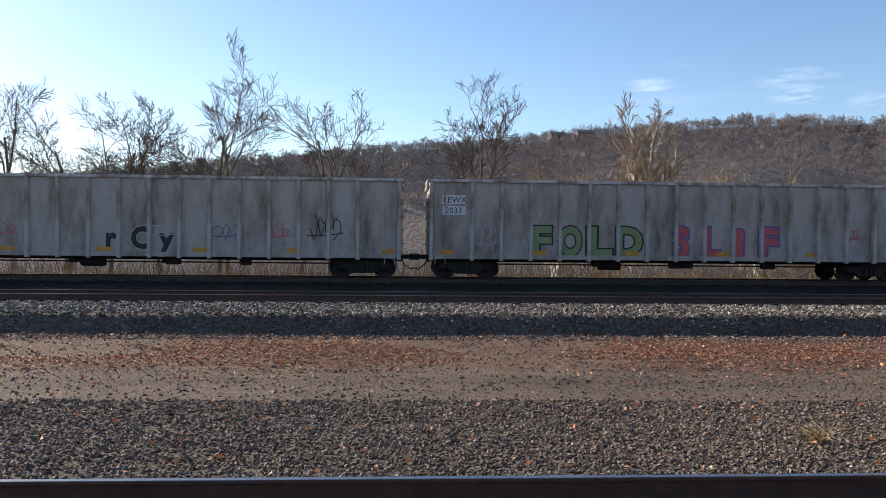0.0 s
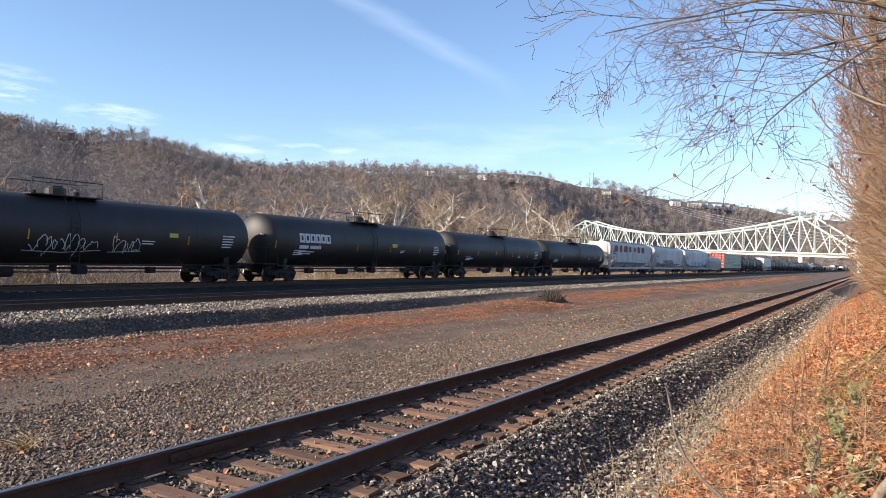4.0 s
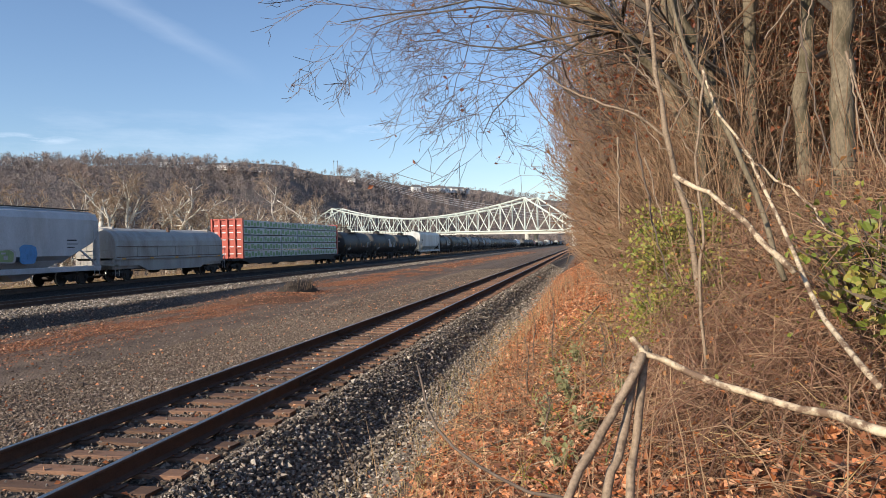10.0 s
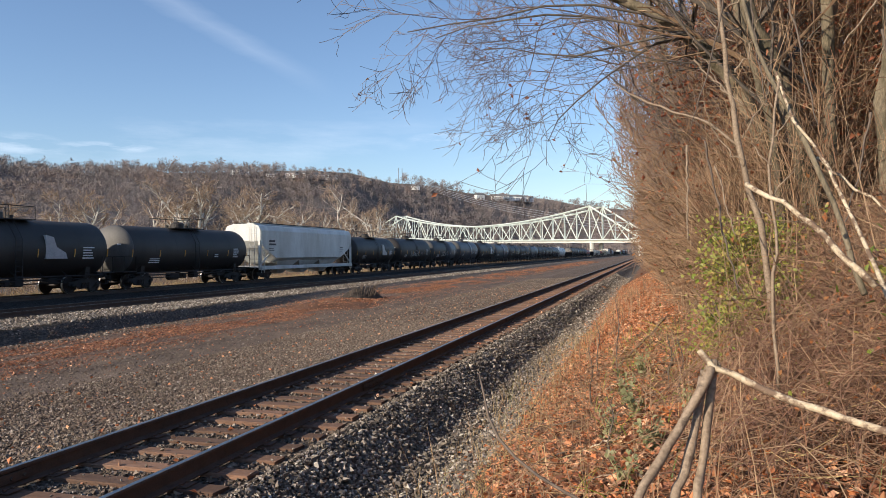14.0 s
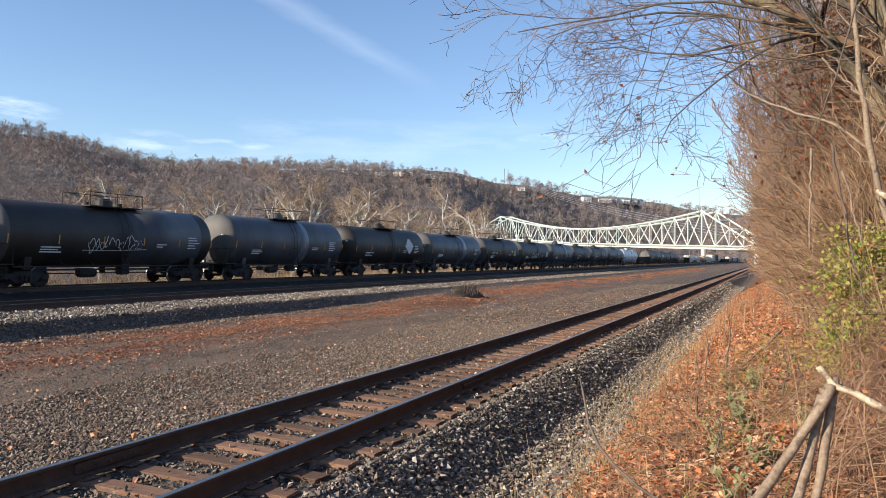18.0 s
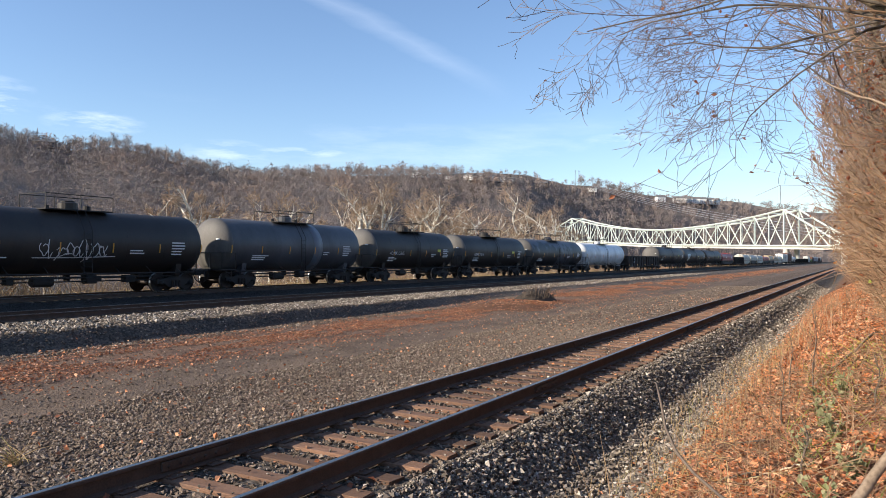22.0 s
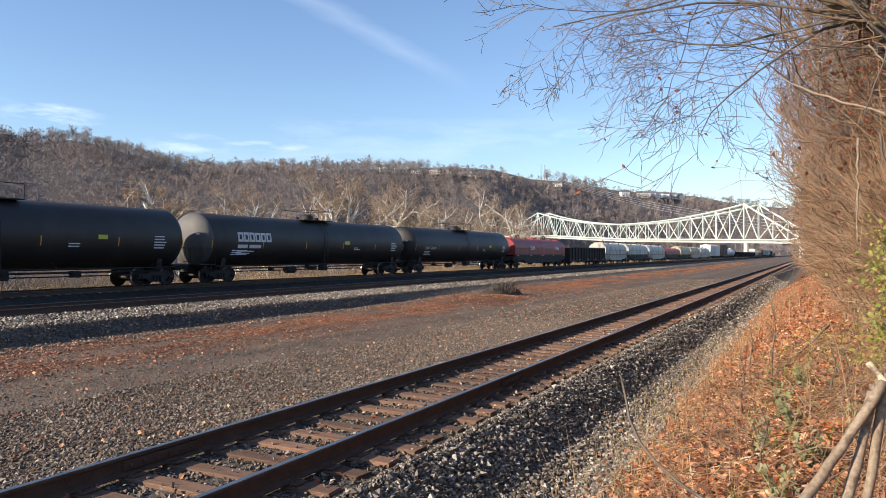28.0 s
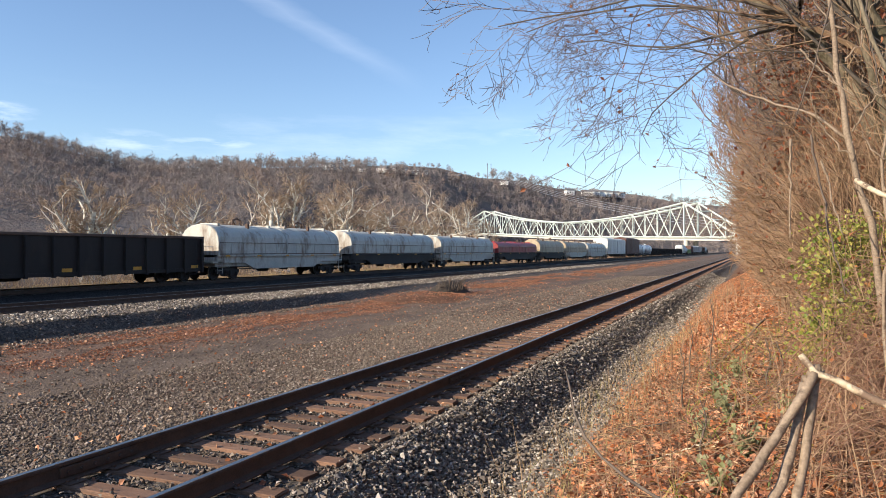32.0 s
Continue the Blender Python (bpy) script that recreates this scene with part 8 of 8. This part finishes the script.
def mound(rx, ry, h, seed):
    v, f = [], []
    n, m_ = 26, 9
    for i in range(m_ + 1):
        for k in range(n):
            a, q = 2 * math.pi * k / n, i / m_
            e = 1 + 0.25 * noise.noise((math.cos(a) * 1.5, math.sin(a) * 1.5, seed))
            x, y = q * rx * e * math.cos(a), q * ry * e * math.sin(a)
            z = h * (1 - q * q) ** 1.3 * (0.75 + 0.5 * noise.noise((x * 1.2, y * 1.2, seed + 4))) + 0.06 * noise.noise((x * 5, y * 5, seed)) * (1 - q)
            v.append((x, y, max(0, z)))
    for i in range(m_):
        for k in range(n):
            f.append((i * n + k, i * n + (k + 1) % n, (i + 1) * n + (k + 1) % n, (i + 1) * n + k))
    return v, f


EARTH = surface("dark_earth", (0.022, 0.017, 0.013), (0.06, 0.045, 0.033), 3, 25, rough=1.0, bump=0.9, depth=0.08)
hv, hf = mound(1.5, 1.2, 0.80, 1.0)
raw("earth_mound", hv, hf, EARTH, heap)
hv, hf = mound(3.6, 2.4, 0.22, 2.0)
o = raw("leafy_mound", hv, hf, GROUND, heap)
o.location = (-4.2, -0.2, -0.07)
n = 1000
q = g.normal(size=(n, 2)) * np.array([2.2, 1.0]) + np.array([-3.6, -0.7])
rr = np.hypot((q[:, 0] + 4.2) / 3.6, (q[:, 1] + 0.2) / 2.4)
z = 0.22 * np.clip(1 - rr ** 2, 0, 1) ** 1.3 * 0.95 + 0.05
V, F = leaves(np.column_stack([q, z]), 0.065, g, 0.6, 1.3, 0.3)
fast_mesh("leaf_cover", V, F, LITTER_RED, heap)
V, F = strands(np.array([[(-0.4 + 1.6 * a, -0.3 + 1.2 * b, 0.2), (-0.6 + 1.9 * a + 0.4 * c, -0.5 + 1.2 * b, 0.6 + 0.5 * c), (-0.8 + 2.2 * a + c, -0.6 + 1.5 * b, 0.7 + 0.7 * c)] for a, b, c in g.uniform(-0.5, 0.5, (60, 3))]), np.full((60, 3), 0.014))
tagged(fast_mesh("stick_tangle", V, F, BARK_DARK, heap), kind="stuff")

# small things lying in the yard
tuft = np.stack([4.65 + g.normal(size=40) * 0.05, 7.95 + g.normal(size=40) * 0.05], 1)
weeds("straw_tuft", "dry straw tuft in the gravel", tuft, 0.12, 0.34, STRAW, 0.006, 0.9, 6)
box_bm = box(bmesh.new(), -0.16, 0.16, -0.05, 0.05, 0.0, 0.07, 0.012)
chip = part("wood_chip", box_bm, BARK_DARK, at=pose(11.6, 8.9, ground_z(11.6, 8.9), 4, 8, 35))
tagged(chip, "dark broken piece of wood on the gravel", "debris")

# ---- houses, masts and cables on the far ridge ----
HOUSE_WALL = surface("white_house_siding", (0.70, 0.69, 0.66), (0.84, 0.83, 0.80), 0.3, 3, rough=0.7, bump=0.0)
HOUSE_DARK = surface("brown_house_brick", (0.16, 0.11, 0.085), (0.27, 0.19, 0.15), 0.3, 3, rough=0.8, bump=0.0)
ROOF_TILE = surface("grey_shingle_roof", (0.10, 0.10, 0.105), (0.19, 0.185, 0.18), 0.4, 4, rough=0.85, bump=0.0)
HOUSE_GLASS = surface("dark_house_window", (0.03, 0.035, 0.04), (0.06, 0.065, 0.07), 1, 4, rough=0.15, bump=0.0)


def ridge_house(az, wide, deep, tall_, wall, label, sink=0.0, k=0.985):
    d = ridge_far(az) * k
    x, y = d * math.sin(radians(az)), d * math.cos(radians(az))
    h = empty("house", label, "house", "houses on the far ridge")
    h.matrix_basis = pose(x, y, hill_z(az, d) - 0.4 + sink, 0, 0, -az + rng.uniform(-25, 25))
    part("wall", box(bmesh.new(), -wide / 2, wide / 2, -deep / 2, deep / 2, 0, tall_), wall, h)
    e = 0.5
    part("roof", prism(bmesh.new(), [(-deep / 2 - e, tall_ - 0.1), (deep / 2 + e, tall_ - 0.1), (0, tall_ + deep * 0.32)], "x", -wide / 2 - e, wide / 2 + e), ROOF_TILE, h)
    part("chimney", box(bmesh.new(), wide * 0.2, wide * 0.2 + 0.9, -0.45, 0.45, tall_, tall_ + deep * 0.32 + 1.0), HOUSE_DARK, h)
    n = max(2, int(wide / 3))
    for i in range(n):
        for z in (1.0, 3.8)[:2 if tall_ > 5 else 1]:
            cx = -wide / 2 + wide * (i + 0.5) / n
            w = part("window", box(bmesh.new(), cx - 0.65, cx + 0.65, -deep / 2 - 0.12, -deep / 2 + 0.02, z, z + 1.6), wall, h)
            part("pane", box(bmesh.new(), cx - 0.55, cx + 0.55, -deep / 2 - 0.16, -deep / 2 - 0.11, z + 0.1, z + 1.5), HOUSE_GLASS, w)
    return h


for az, w, wall in ((11.8, 16, HOUSE_DARK), (13.9, 18, HOUSE_DARK), (28.6, 16, HOUSE_DARK), (31.8, 22, HOUSE_DARK), (33.0, 12, HOUSE_DARK), (50.5, 10, HOUSE_WALL), (58.4, 13, HOUSE_WALL), (59.1, 11, HOUSE_WALL), (61.0, 12, HOUSE_WALL), (62.5, 15, HOUSE_WALL), (63.2, 13, HOUSE_WALL), (64.1, 14, HOUSE_WALL), (64.9, 15, HOUSE_WALL), (65.7, 12, HOUSE_WALL), (68.3, 15, HOUSE_DARK), (72.0, 14, HOUSE_WALL)):
    ridge_house(az, w, 9, 6.2 if w > 12 else 4.8, wall, "white house on the wooded ridge" if wall is HOUSE_WALL else "dark house on the wooded ridge", 1.5, 0.965)
for az, w in ((77.0, 16), (78.4, 24), (78.9, 20), (79.3, 26), (79.8, 22), (80.3, 24), (80.8, 18)):
    ridge_house(az, w, 13, 8.5, HOUSE_WALL, "white house among trees on the far ridge", 2.0, 0.965)

STEEL = surface("grey_mast_steel", (0.16, 0.16, 0.17), (0.28, 0.28, 0.29), 1, 6, rough=0.6, metal=0.4, bump=0.0)


def ridge_point(az, k, up):
    d = ridge_far(az) * k
    return Vector((d * math.sin(radians(az)), d * math.cos(radians(az)), hill_z(az, d) + up))


for az in (70.70, 70.98):
    a = ridge_point(az, 0.99, -1)
    m = empty("mast", "tall thin mast on the bare ridge", "mast", "masts on the ridge")
    part("pole", tube(bmesh.new(), [a, a + Vector((0, 0, 30))], [0.55, 0.4], 8), STEEL, m)
    part("crossarm", tube(bmesh.new(), [a + Vector((-1.6, 0.8, 28)), a + Vector((1.6, -0.8, 28))], 0.2, 6), STEEL, m)
a0 = ridge_point(14.3, 0.99, 0)
m = empty("mast", "tall thin mast on the wooded ridge", "mast", "masts on the ridge")
part("pole", tube(bmesh.new(), [a0, a0 + Vector((0, 0, 15))], [0.4, 0.25], 8), STEEL, m)
part("crossarm", tube(bmesh.new(), [a0 + Vector((-1.5, 0, 12)), a0 + Vector((1.5, 0, 12))], 0.15, 6), STEEL, m)
CABLE = surface("pale_power_cable", (0.45, 0.45, 0.46), (0.60, 0.60, 0.60), 1, 6, rough=0.4, metal=0.6, bump=0.0)
for k in range(4):
    a = ridge_point(71.4, 0.985, 9 + 2.2 * k)
    az, el, d = 88.0, 1.6 + 0.22 * k, 640
    b = Vector((d * math.sin(radians(az)), d * math.cos(radians(az)), 2 + d * math.tan(radians(el))))
    line = [a.lerp(b, i / 14) - Vector((0, 0, 34 * (i / 14) * (1 - i / 14))) for i in range(15)]
    tagged(part("power_cable", tube(bmesh.new(), line, 0.16, 5), CABLE), "long sagging power cable across the hillside", "power cable", "power cables")


RUN = [(0, -0.00), (1, 18.11), (2, 36.22), (3, 54.70), (4, 73.46), (7, 131.47), (10, 189.70), (13, 248.25), (16, 306.60), (20, 384.09), (24, 462.36), (28, 541.52), (32, 620.97)]      # seconds, metres come towards -x since the start


def train_at(t):
    """Metres that the train has come towards -x since the start, smooth through RUN."""
    n = len(RUN)
    i = max([0] + [k for k in range(n - 1) if RUN[k][0] <= t])

    def pace(k):
        a, b = RUN[max(0, k - 1)], RUN[min(n - 1, k + 1)]
        return (b[1] - a[1]) / (b[0] - a[0])
    (t0, s0), (t1, s1) = RUN[i], RUN[i + 1]
    h, u = t1 - t0, (t - t0) / (t1 - t0)
    return (2 * u ** 3 - 3 * u ** 2 + 1) * s0 + (u ** 3 - 2 * u ** 2 + u) * h * pace(i) + (3 * u ** 2 - 2 * u ** 3) * s1 + (u ** 3 - u ** 2) * h * pace(i + 1)


def motions():
    for car, x in TRAIN:
        walk(car, [(t, pose(x - train_at(t), TRACK_C, RAIL_C)) for t in range(33)])
    # the wheelsets roll: one front and one rear set of keys serves all trucks
    rolled = {}
    for car, x in TRAIN:
        for truck in car.children:
            for ws in truck.children:
                if not ws.name.startswith("wheelset"):
                    continue
                a = round(ws.location.x, 2)
                if a not in rolled:
                    walk(ws, [(k / 30, pose(a, 0, WHEEL_R, 0, -math.degrees(train_at(k / 30) / WHEEL_R), 0)) for k in range(961)])
                    rolled[a] = ws
                else:
                    src = rolled[a].animation_data
                    ws.rotation_mode = "QUATERNION"
                    keys = ws.animation_data_create()
                    keys.action = src.action
                    keys.action_slot = src.action_slot


motions()
